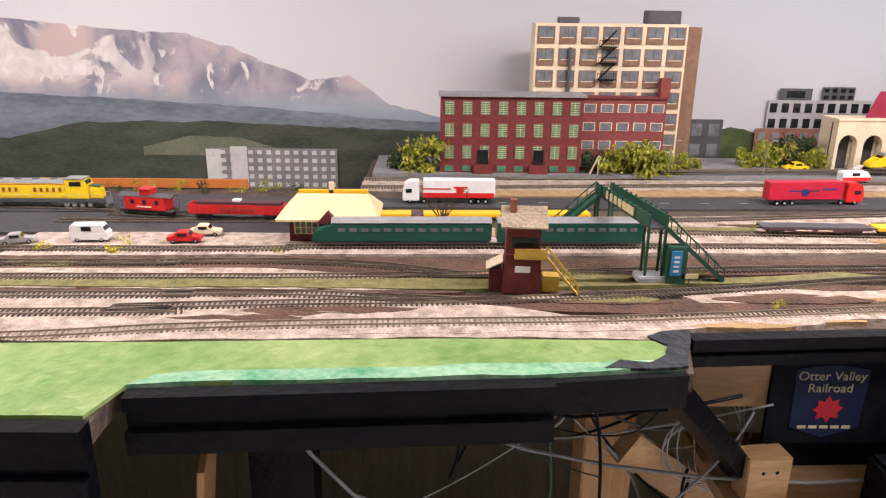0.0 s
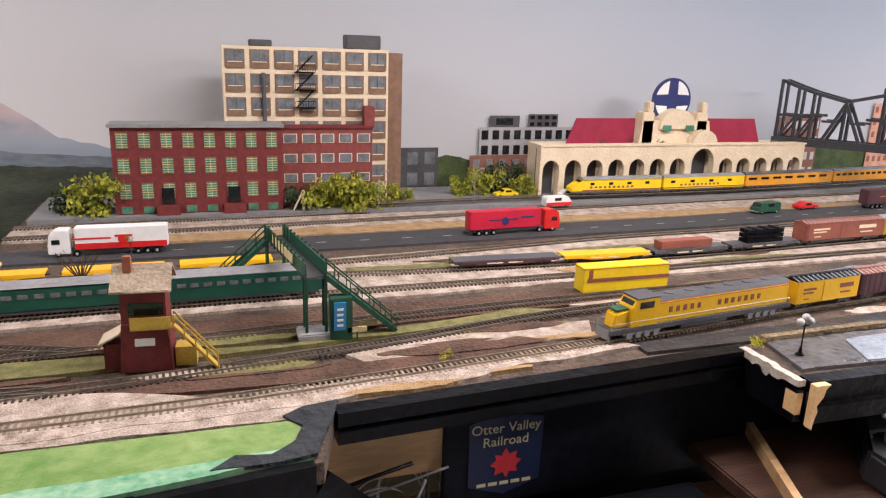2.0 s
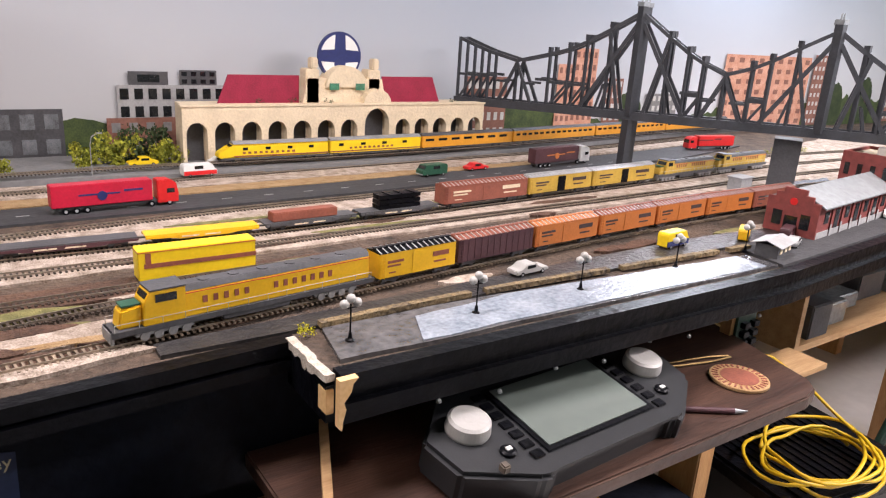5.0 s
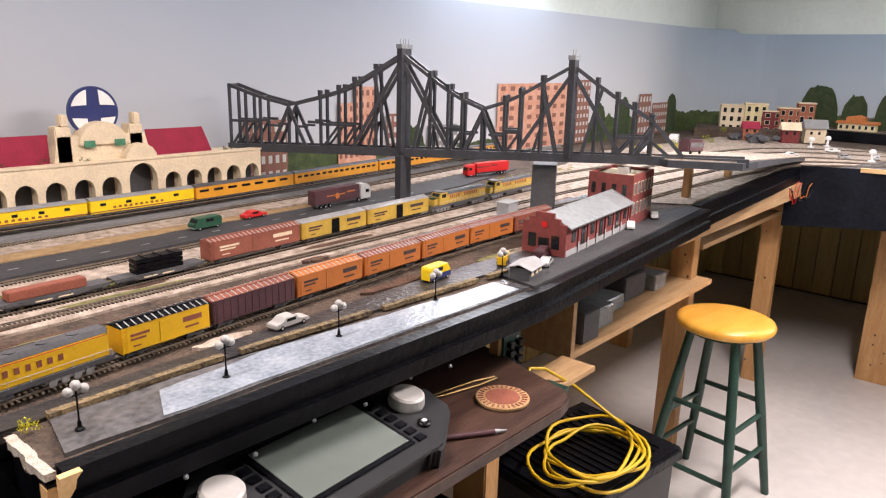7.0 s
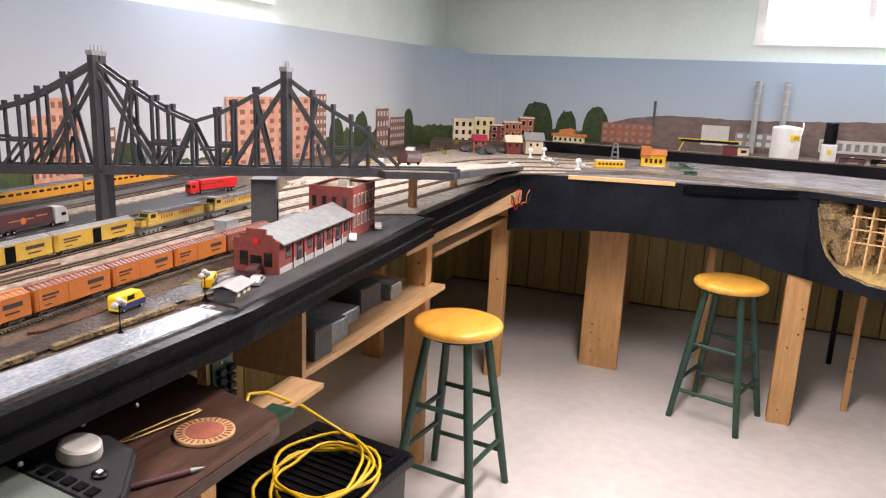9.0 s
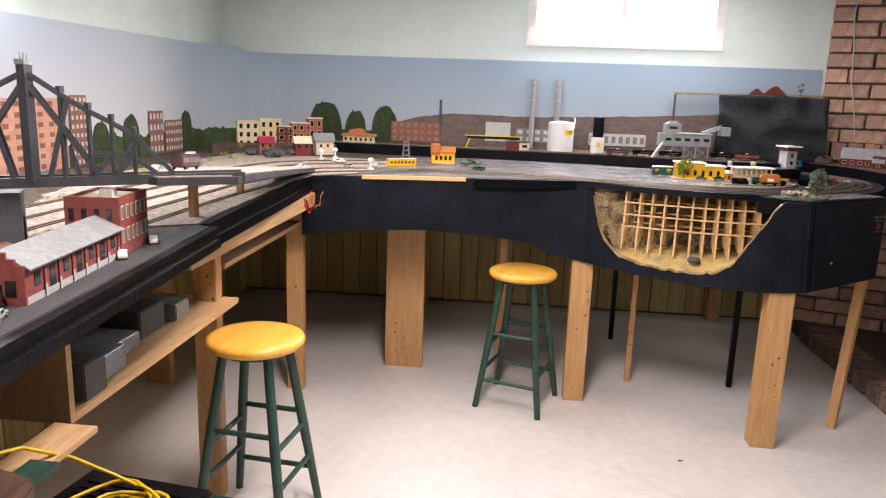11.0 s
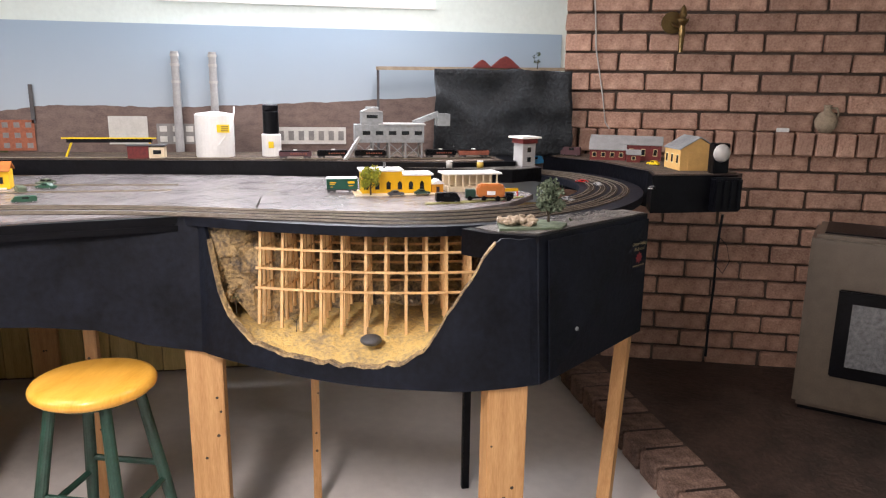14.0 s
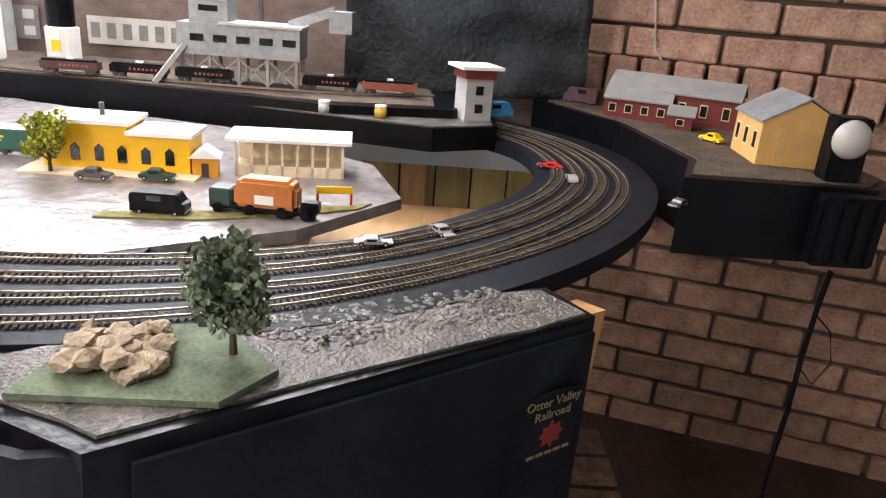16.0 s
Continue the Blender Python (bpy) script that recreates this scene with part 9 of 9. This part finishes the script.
# ---- stools ----
def stool(m):
    t = thing("bar_stool", "round varnished wooden seat stool with dark green legs", "stool", m, group="stools")
    part("seat", lathe(B(), [(0.12, 0.695), (0.165, 0.698), (0.176, 0.708), (0.178, 0.72), (0.172, 0.731), (0.155, 0.737), (0.05, 0.734)], n=40), "stool_seat", t, "yellow varnished round seat", smooth=True)
    part("seat_ring", lathe(B(), [(0.115, 0.672), (0.125, 0.676), (0.125, 0.694)], n=28), "green_paint", t)
    foot = [Vector((0.172 * a, 0.172 * b, 0)) for a, b in ((1, 1), (-1, 1), (-1, -1), (1, -1))]
    head = [Vector((0.085 * a, 0.085 * b, 0.69)) for a, b in ((1, 1), (-1, 1), (-1, -1), (1, -1))]
    for f, h in zip(foot, head):
        bm = rod(B(), f, f.lerp(h, 0.5), 0.015, 0.019, 14)
        rod(bm, f.lerp(h, 0.5), h, 0.019, 0.0165, 14)
        part("leg", bm, "green_paint", t, smooth=False)
    for i in range(4):
        for u in ((0.22, 0.58) if i % 2 else (0.30, 0.50)):
            part("rung", rod(B(), foot[i].lerp(head[i], u), foot[(i + 1) % 4].lerp(head[(i + 1) % 4], u), 0.0105, n=10), "green_paint", t)
    return t


s1 = stool(pose(3.83, 1.32, 0, 0, 0, -6))
copy_thing(s1, pose(5.095, 0.34, 0, 0, 0, -18))

# ---- signs ----
def text_part(body, size, m, material, parent):
    cu = bpy.data.curves.new("lettering", "FONT")
    cu.body, cu.size, cu.align_x, cu.align_y, cu.extrude, cu.resolution_u = body, size, "CENTER", "CENTER", 0.0004, 3
    tmp = bpy.data.objects.new("lettering_src", cu)
    me = bpy.data.meshes.new_from_object(tmp)
    bpy.data.objects.remove(tmp)
    me.materials.clear()
    me.materials.append(M[material])
    ob = new("lettering", me)
    ob.parent = parent
    ob.matrix_local = m
    return ob


def club_sign(m, k=1.0, board=True):
    t = thing("railway_sign", "black board with dark blue shield and cream railway lettering" if board else "black shield, railway lettering and red leaf in shaded colours", "sign", m)
    if board:
        part("board", box(B(), -0.085 * k, 0.5 * k, 0, 0.008, -0.09 * k, 0.062 * k), "black_flat", t, bevel=0.001)
    # without a board the sign's colours are darkened, as if in shade
    part("shield", upright(B(), [(-0.05 * k, 0.036 * k), (-0.03 * k, 0.042 * k), (0, 0.045 * k), (0.03 * k, 0.042 * k), (0.06 * k, 0.036 * k), (0.058 * k, -0.06 * k), (0.004 * k, -0.078 * k), (-0.048 * k, -0.06 * k)], -0.0016, 0), "blue_sign" if board else "black_flat", t, "dark shield")
    up = Matrix.Rotation(radians(90), 4, "X")
    text_part("Otter Valley", 0.0205 * k, Matrix.Translation((0.004 * k, -0.0022, 0.026 * k)) @ up, "gold" if board else "gold_shaded", t)
    text_part("Railroad", 0.0205 * k, Matrix.Translation((0.004 * k, -0.0022, 0.006 * k)) @ up, "gold" if board else "gold_shaded", t)
    leaf = [(0, 0.025), (0.006, 0.014), (0.016, 0.018), (0.015, 0.007), (0.024, 0.004), (0.016, -0.004), (0.018, -0.014), (0.006, -0.012), (0.002, -0.022), (-0.004, -0.012), (-0.016, -0.016), (-0.014, -0.005), (-0.023, 0.0), (-0.014, 0.007), (-0.016, 0.016), (-0.006, 0.013)]
    part("emblem", upright(B(), [((0.005 + x) * k, (-0.03 + z) * k) for x, z in leaf], -0.0026, -0.0016), "redleaf" if board else "red_shaded", t, "plain red leaf shape")
    bm = B()
    for i in range(5):
        box(bm, (-0.036 + i * 0.017) * k, (-0.036 + i * 0.017 + 0.013) * k, -0.0024, -0.0016, -0.062 * k, -0.057 * k)
    part("text_bar", bm, "gold" if board else "gold_shaded", t)
    return t


club_sign(pose(1.084, 1.362, 1.081), 1.02)
sd = Vector((0.32, -0.48, 0)).normalized()
club_sign(Matrix.Translation((5.078, -1.348, 1.085)) @ Matrix.Rotation(math.atan2(sd.y, sd.x), 4, "Z") @ Matrix.Translation((0, -0.0185, 0)), 0.85, False)
fascia("panel_door", [(4.812, -0.966), (5.108, -1.41)], 0.79, 1.18, "black_flat", "black hinged panel with small round bolt", 0.006, (LEAN_ * 0.95, 0.0))
solid("bolt", rod(B(), (0.09, -0.007, -0.07), (0.09, -0.011, -0.07), 0.006, n=12), "galv", "small round metal bolt on the panel", "bolt").matrix_world = Matrix.Translation((4.775, -0.985, 0.985)) @ Matrix.Rotation(math.atan2(sd.y, sd.x), 4, "Z")

# ---- desk and what lies on it ----
DK = 1.035
t = thing("desk", "dark brown wood-grain desk shelf with rounded corner", "desk")
part("desk_top", prism(B(), [(1.40, 1.085), (2.26, 1.075), (2.30, 1.085), (2.325, 1.11), (2.40, 1.39), (1.40, 1.41)], DK - 0.025, DK), "desk", t, bevel=0.003)
part("apron", box(B(), 1.5, 2.3, 1.36, 1.385, DK - 0.09, DK - 0.026), "pine_x", t)
cm = pose(1.815, 1.20, DK + 0.004, 9, 0, 3)
t = thing("control_station", "dark grey digital train control console with screen and knobs", "control console", cm)
part("body", prism(B(), [(-0.145, -0.10), (-0.125, -0.105), (-0.12, -0.09), (0.12, -0.09), (0.125, -0.105), (0.145, -0.10), (0.235, -0.04), (0.245, 0.02), (0.20, 0.06), (0.15, 0.115), (-0.15, 0.115), (-0.19, 0.06), (-0.245, 0.02), (-0.235, -0.05)], 0, 0.05), "charcoal", t, bevel=0.006)
part("screen_bezel", box(B(), -0.108, 0.108, -0.07, 0.07, 0.0505, 0.053), "black", t, bevel=0.001)
part("screen", box(B(), -0.1, 0.1, -0.062, 0.062, 0.0531, 0.0545), "screen", t, "pale grey-green unlit display")
for x in (-0.178, 0.178):
    k_ = part("knob", lathe(B(), [(0.030, 0), (0.031, 0.004), (0.029, 0.018), (0.025, 0.021), (0.01, 0.020)], n=36), "plastic_white", t, "large pale grey control knob", smooth=False)
    k_.matrix_local = pose(x, 0.012, 0.05)
    b_ = part("button", lathe(B(), [(0.011, 0), (0.011, 0.004), (0.008, 0.006)], n=18), "black", t)
    b_.matrix_local = pose(x * 0.88, -0.045, 0.05)
    part("button_cap", box(B(), x * 0.88 - 0.004, x * 0.88 + 0.004, -0.048, -0.042, 0.056, 0.058), "white", t)
    for k in range(7):
        xs = 0.124 if x > 0 else -0.124
        part("key", box(B(), xs - 0.009, xs + 0.009, -0.072 + k * 0.0205, -0.058 + k * 0.0205, 0.0502, 0.0535), "black", t, bevel=0.0008)
part("joystick", box(B(), -0.19, -0.178, -0.075, -0.063, 0.05, 0.062), "beige", t, bevel=0.002)
for k in range(14):
    part("text_bar", box(B(), -0.05 + k * 0.009, -0.044 + k * 0.009, 0.092, 0.096, 0.0502, 0.0508), "grey", t)
part("text_bar", box(B(), -0.1, -0.075, 0.090, 0.098, 0.0502, 0.0508), "plastic_white", t)
part("text_bar", box(B(), 0.10, 0.125, 0.090, 0.098, 0.0502, 0.0508), "plastic_white", t)
t = thing("coaster", "round woven cork coaster with dark ring pattern", "coaster", pose(2.205, 1.17, DK))
part("disc", lathe(B(), [(0.048, 0), (0.05, 0.002), (0.05, 0.006), (0.048, 0.007)], n=40), "cork", t)
for k in range(28):
    a = 2 * math.pi * k / 28
    part("stitch", box(B(), -0.0016, 0.0016, -0.005, 0.005, 0.0071, 0.0082, pose(0.041 * math.cos(a), 0.041 * math.sin(a), 0, 0, 0, math.degrees(a) - 90)), "rust", t)
part("centre_ring", lathe(B(), [(0.032, 0.007), (0.032, 0.0078), (0.024, 0.0078)], n=32), "rust", t)
t = thing("pen", "dark red pen with chrome tip", "pen", pose(2.06, 1.125, DK + 0.005, 0, 0, -32))
part("barrel", rod(B(), (-0.06, 0, 0), (0.04, 0, 0), 0.005, n=12), "maroon", t)
part("tip", rod(B(), (0.04, 0, 0), (0.062, 0, 0), 0.0048, 0.001, 12), "galv", t)
t = thing("hook_tool", "thin brass-coloured wire pliers lying on the desk", "tool", pose(2.19, 1.25, DK + 0.004, 0, 0, -12))
for s in (-1, 1):
    part("wire_arm", tube(B(), [(-0.09, 0.002 * s, 0), (-0.04, 0.007 * s, 0), (0.03, 0.009 * s, 0), (0.08, 0.003 * s, 0)], 0.0022), "brass", t)
solid("tray_lip", beam(B(), (1.40, 1.10, DK + 0.01), (1.52, 1.38, DK + 0.01), 0.012, 0.02), "pine_x", "worn wooden strip on the desk", "strip")
t = thing("black_case", "black plastic case with chrome latch beside the desk", "case", pose(1.27, 1.19, 0.98))
part("body", box(B(), -0.14, 0.1, -0.09, 0.12, -0.06, 0.03), "black", t, bevel=0.006)
part("lid", box(B(), -0.13, 0.09, -0.08, 0.03, 0.0305, 0.06), "black", t, bevel=0.006)
part("latch", rod(B(), (0.05, -0.092, 0.0), (0.05, -0.097, 0.0), 0.008, n=12), "galv", t)
solid("case_shelf", box(B(), 1.1, 1.41, 1.08, 1.45, 0.90, 0.92), "desk", "dark shelf under the case", "shelf")
t = thing("terminal_strip", "green board with rows of black and red wire terminals", "electronics", pose(2.40, 1.29, 0.96))
part("board", box(B(), -0.03, 0.03, 0, 0.006, -0.09, 0.12), "green_paint", t)
for c in range(2):
    for k in range(10):
        part("terminal", box(B(), -0.02 + c * 0.03, -0.002 + c * 0.03, -0.012, 0, -0.08 + k * 0.019, -0.068 + k * 0.019), "red" if k == 0 else "black", t, bevel=0.001)
solid("terminal_bracket", box(B(), 2.36, 2.44, 1.297, 1.32, 0.85, 1.1), "pine", "pine bracket behind the terminal strip", "bracket")
solid("offcut", box(B(), 2.5, 2.8, 1.30, 1.40, 0.858, 0.872), "pine_x", "loose plywood offcut under the table", "board")
solid("green_strip", box(B(), 2.45, 2.62, 1.27, 1.33, 0.872, 0.885), "green_paint", "dark green plastic strip", "strip")
# storage bin with yellow cable
t = thing("storage_bin", "black ribbed plastic storage bin", "bin", pose(2.68, 1.26, 0, 0, 0, -8))
part("body", upright(B(), [(-0.18, 0), (0.18, 0), (0.2, 0.66), (-0.2, 0.66)], -0.15, 0.15), "charcoal", t, bevel=0.006)
part("lid", box(B(), -0.215, 0.215, -0.165, 0.165, 0.66, 0.70), "black", t, bevel=0.008)
for k in range(14):
    part("lid_rib", box(B(), -0.17 + k * 0.025, -0.16 + k * 0.025, -0.13, 0.13, 0.70, 0.704), "black", t)
pts = []
for k in range(150):
    a = 0.21 * k
    r = 0.125 + 0.022 * math.sin(k * 0.37) + 0.012 * math.sin(k * 0.11)
    pts.append((2.63 + r * 1.15 * math.cos(a) + 0.02 * math.sin(k * 0.05), 1.20 + r * 0.85 * math.sin(a), 0.712 + 0.0003 * k + 0.006 * math.sin(k * 0.9)))
tail = [(2.76, 1.24, 0.78), (2.70, 1.30, 0.85), (2.6, 1.33, 0.92), (2.52, 1.32, 0.95)]
solid("yellow_cable", tube(B(), pts, 0.0042, 7), "cable_yellow", "coiled bright yellow extension cord", "cable", smooth=True)
solid("extension_lead", tube(B(), [tuple(Vector(pts[-1]))] + tail + [(2.46, 1.3, 0.9)], 0.0042, 7), "cable_yellow", "bright yellow extension lead rising from the coil", "cable", smooth=True)
solid("yellow_case", box(B(), 1.85, 2.0, 1.15, 1.3, 0.7, 0.82), "yellow", "yellow tool case under the desk", "case", bevel=0.01)
solid("under_desk_box", box(B(), 1.5, 2.3, 1.12, 1.5, 0.5, 0.70), "black_flat", "dark box under the desk", "box", bevel=0.01)
# cables and timber under the open part of the table
cols_ = ("plastic_white", "black", "grey", "green_paint", "black", "plastic_white", "grey")
for k in range(17):
    q = random.Random(900 + k)
    x0, x1 = q.uniform(0.25, 0.95), q.uniform(0.3, 1.0)
    z0, z1 = 1.12 - 0.03 * (k % 3), q.uniform(0.85, 1.12)
    yy, sag, w_ = 1.36 + 0.12 * q.random(), q.uniform(0.03, 0.16), q.uniform(0.01, 0.035)
    pts = [(x0 + (x1 - x0) * u + w_ * math.sin(u * 7 + k), yy + 0.04 * math.sin(u * 4 + k * 2), z0 + (z1 - z0) * u - sag * math.sin(math.pi * u)) for u in [i / 24 for i in range(25)]]
    solid("cable", tube(B(), pts, q.choice((0.0012, 0.0018, 0.0026)), 6), cols_[k % 7], "loose drooping wire under the table", "cable", group="loose wires", smooth=True)
for k in range(7):
    a0 = k * 0.9
    pts = [(0.90 + 0.05 * math.cos(a) * (1 + 0.2 * math.sin(k)) + 0.012 * k, 1.38 + 0.01 * k, 0.96 + (0.05 + 0.012 * k) * math.sin(a)) for a in [a0 + i * 0.22 for i in range(24)]]
    solid("cable", tube(B(), pts, 0.0013, 6), "plastic_white", "tangled pale wire loops under the table", "cable", group="loose wires", smooth=True)
t = thing("timber_block", "pale pine block with two drilled holes", "block", pose(0.985, 1.325, 0.955, 0, 0, 6))
part("block", box(B(), -0.035, 0.035, -0.02, 0.02, -0.03, 0.045), "pine_x", t, bevel=0.002)
for x in (-0.01, 0.012):
    part("hole", rod(B(), (x, -0.0206, 0.02), (x, -0.0202, 0.02), 0.003, n=10), "black", t)
solid("block_shelf", box(B(), 0.93, 1.5, 1.28, 1.5, 0.90, 0.922), "pine_x", "raw wooden ledge under the sign", "shelf")
solid("fallen_ply", beam(B(), (0.02, 1.4, 0.0), (0.12, 1.42, 0.98), 0.25, 0.01), "pine", "leaning plywood sheet in the dark", "board")
for pts, r, c in (([(0.35, 1.3, 1.1), (0.48, 1.32, 1.06), (0.62, 1.33, 1.0), (0.75, 1.34, 0.965), (0.9, 1.33, 0.95), (1.05, 1.31, 0.955), (1.2, 1.3, 0.97)], 0.003, "grey"), ([(0.25, 1.3, 1.1), (0.3, 1.32, 1.0), (0.36, 1.33, 0.92), (0.42, 1.34, 0.86)], 0.003, "grey"), ([(0.94, 1.27, 0.93), (0.98, 1.25, 0.955), (1.03, 1.25, 0.96), (1.08, 1.26, 0.945)], 0.006, "plastic_white"), ([(0.68, 1.4, 1.12), (0.67, 1.4, 1.0), (0.68, 1.4, 0.88), (0.675, 1.4, 0.8)], 0.0025, "green_bridge"), ([(0.3, 1.35, 1.09), (0.5, 1.37, 1.07), (0.7, 1.37, 1.03), (0.85, 1.36, 1.05), (0.95, 1.35, 1.08)], 0.003, "black")):
    solid("cable", tube(B(), [tuple(p) for p in pts], r, 8), c, "long drooping cable under the table", "cable", group="loose wires", smooth=True)
solid("black_brace", beam(B(), (0.80, 1.25, 1.15), (0.98, 1.36, 0.93), 0.05, 0.03), "black", "black painted diagonal brace", "brace")
solid("torn_scenery", prism(B(), ragged([(0.70, 1.203), (0.81, 1.205), (0.835, 1.28), (0.84, 1.315), (0.80, 1.31), (0.775, 1.295), (0.80, 1.265), (0.785, 1.235), (0.755, 1.218), (0.72, 1.222)], 0.010, 0.008, 41), DECK, DECK + 0.004), "black_cloth", "torn black plaster at the end of the grass", "damage", kind="structure")
# boxes and loops on the storage shelves
for k, (x, y, w, h, c) in enumerate(((3.06, 1.52, 0.10, 0.10, "grey_dark"), (3.2, 1.55, 0.12, 0.07, "clear"), (3.36, 1.6, 0.14, 0.05, "clear"), (3.55, 1.62, 0.16, 0.09, "grey_dark"), (3.72, 1.6, 0.1, 0.06, "clear"))):
    solid("storage_box", box(B(), x - w / 2, x + w / 2, y - 0.06, y + 0.08, 0.82, 0.82 + h), c, "small plastic parts box on the shelf", "box", group="parts boxes", bevel=0.004)
for k, (x, y, w, h, c) in enumerate(((4.1, 1.62, 0.16, 0.06, "clear"), (4.3, 1.68, 0.14, 0.08, "grey_dark"), (4.5, 1.66, 0.2, 0.05, "black"))):
    solid("storage_box", box(B(), x - w / 2, x + w / 2, y - 0.06, y + 0.08, 0.95, 0.95 + h), c, "small plastic parts box on the shelf", "box", group="parts boxes", bevel=0.004)
solid("yellow_hose", tube(B(), [(4.5, 1.58, 1.01), (4.6, 1.56, 1.02), (4.68, 1.6, 1.01), (4.75, 1.57, 1.0)], 0.01), "cable_yellow", "short yellow tube on the shelf", "tube")
for k in range(5):
    q = random.Random(70 + k)
    pts = [(4.72 + 0.1 * u + q.uniform(-0.02, 0.02), 1.40 - 0.02 * k * u, 1.11 - 0.09 * math.sin(math.pi * u) * q.uniform(0.4, 1.2) + 0.02 * u) for u in [i / 10 for i in range(11)]]
    solid("cable", tube(B(), pts, 0.0022), ("red", "red", "black", "orange", "black")[k], "loose red wire under the table corner", "cable", group="loose wires")
solid("wall_wire", tube(B(), [(6.93, 1.9, 0.66), (6.93, 1.6, 0.60), (6.93, 1.3, 0.62), (6.93, 1.0, 0.66)], 0.004), "black", "thin dark wire along the panelling", "cable")
for k in range(9):
    q = random.Random(40 + k)
    solid("debris", box(B(), -0.012, 0.012, -0.004, 0.004, 0, 0.003, pose(q.uniform(2.6, 4.8), q.uniform(-1.3, 0.9), 0.0, 0, 0, q.uniform(0, 180))), "rust" if k % 2 else "ink", "small dark scrap on the floor", "debris", group="floor scraps")
for i in range(8):
    x = 1.6 + 0.1 * i
    solid("screw_head", ball(B(), (x, 1.2135 - 0.003, 1.135 - 0.012 * (i % 2)), 0.004, 1), "galv", "small shiny screw in the black trim", "screw", group="trim screws")

lay_bricks()
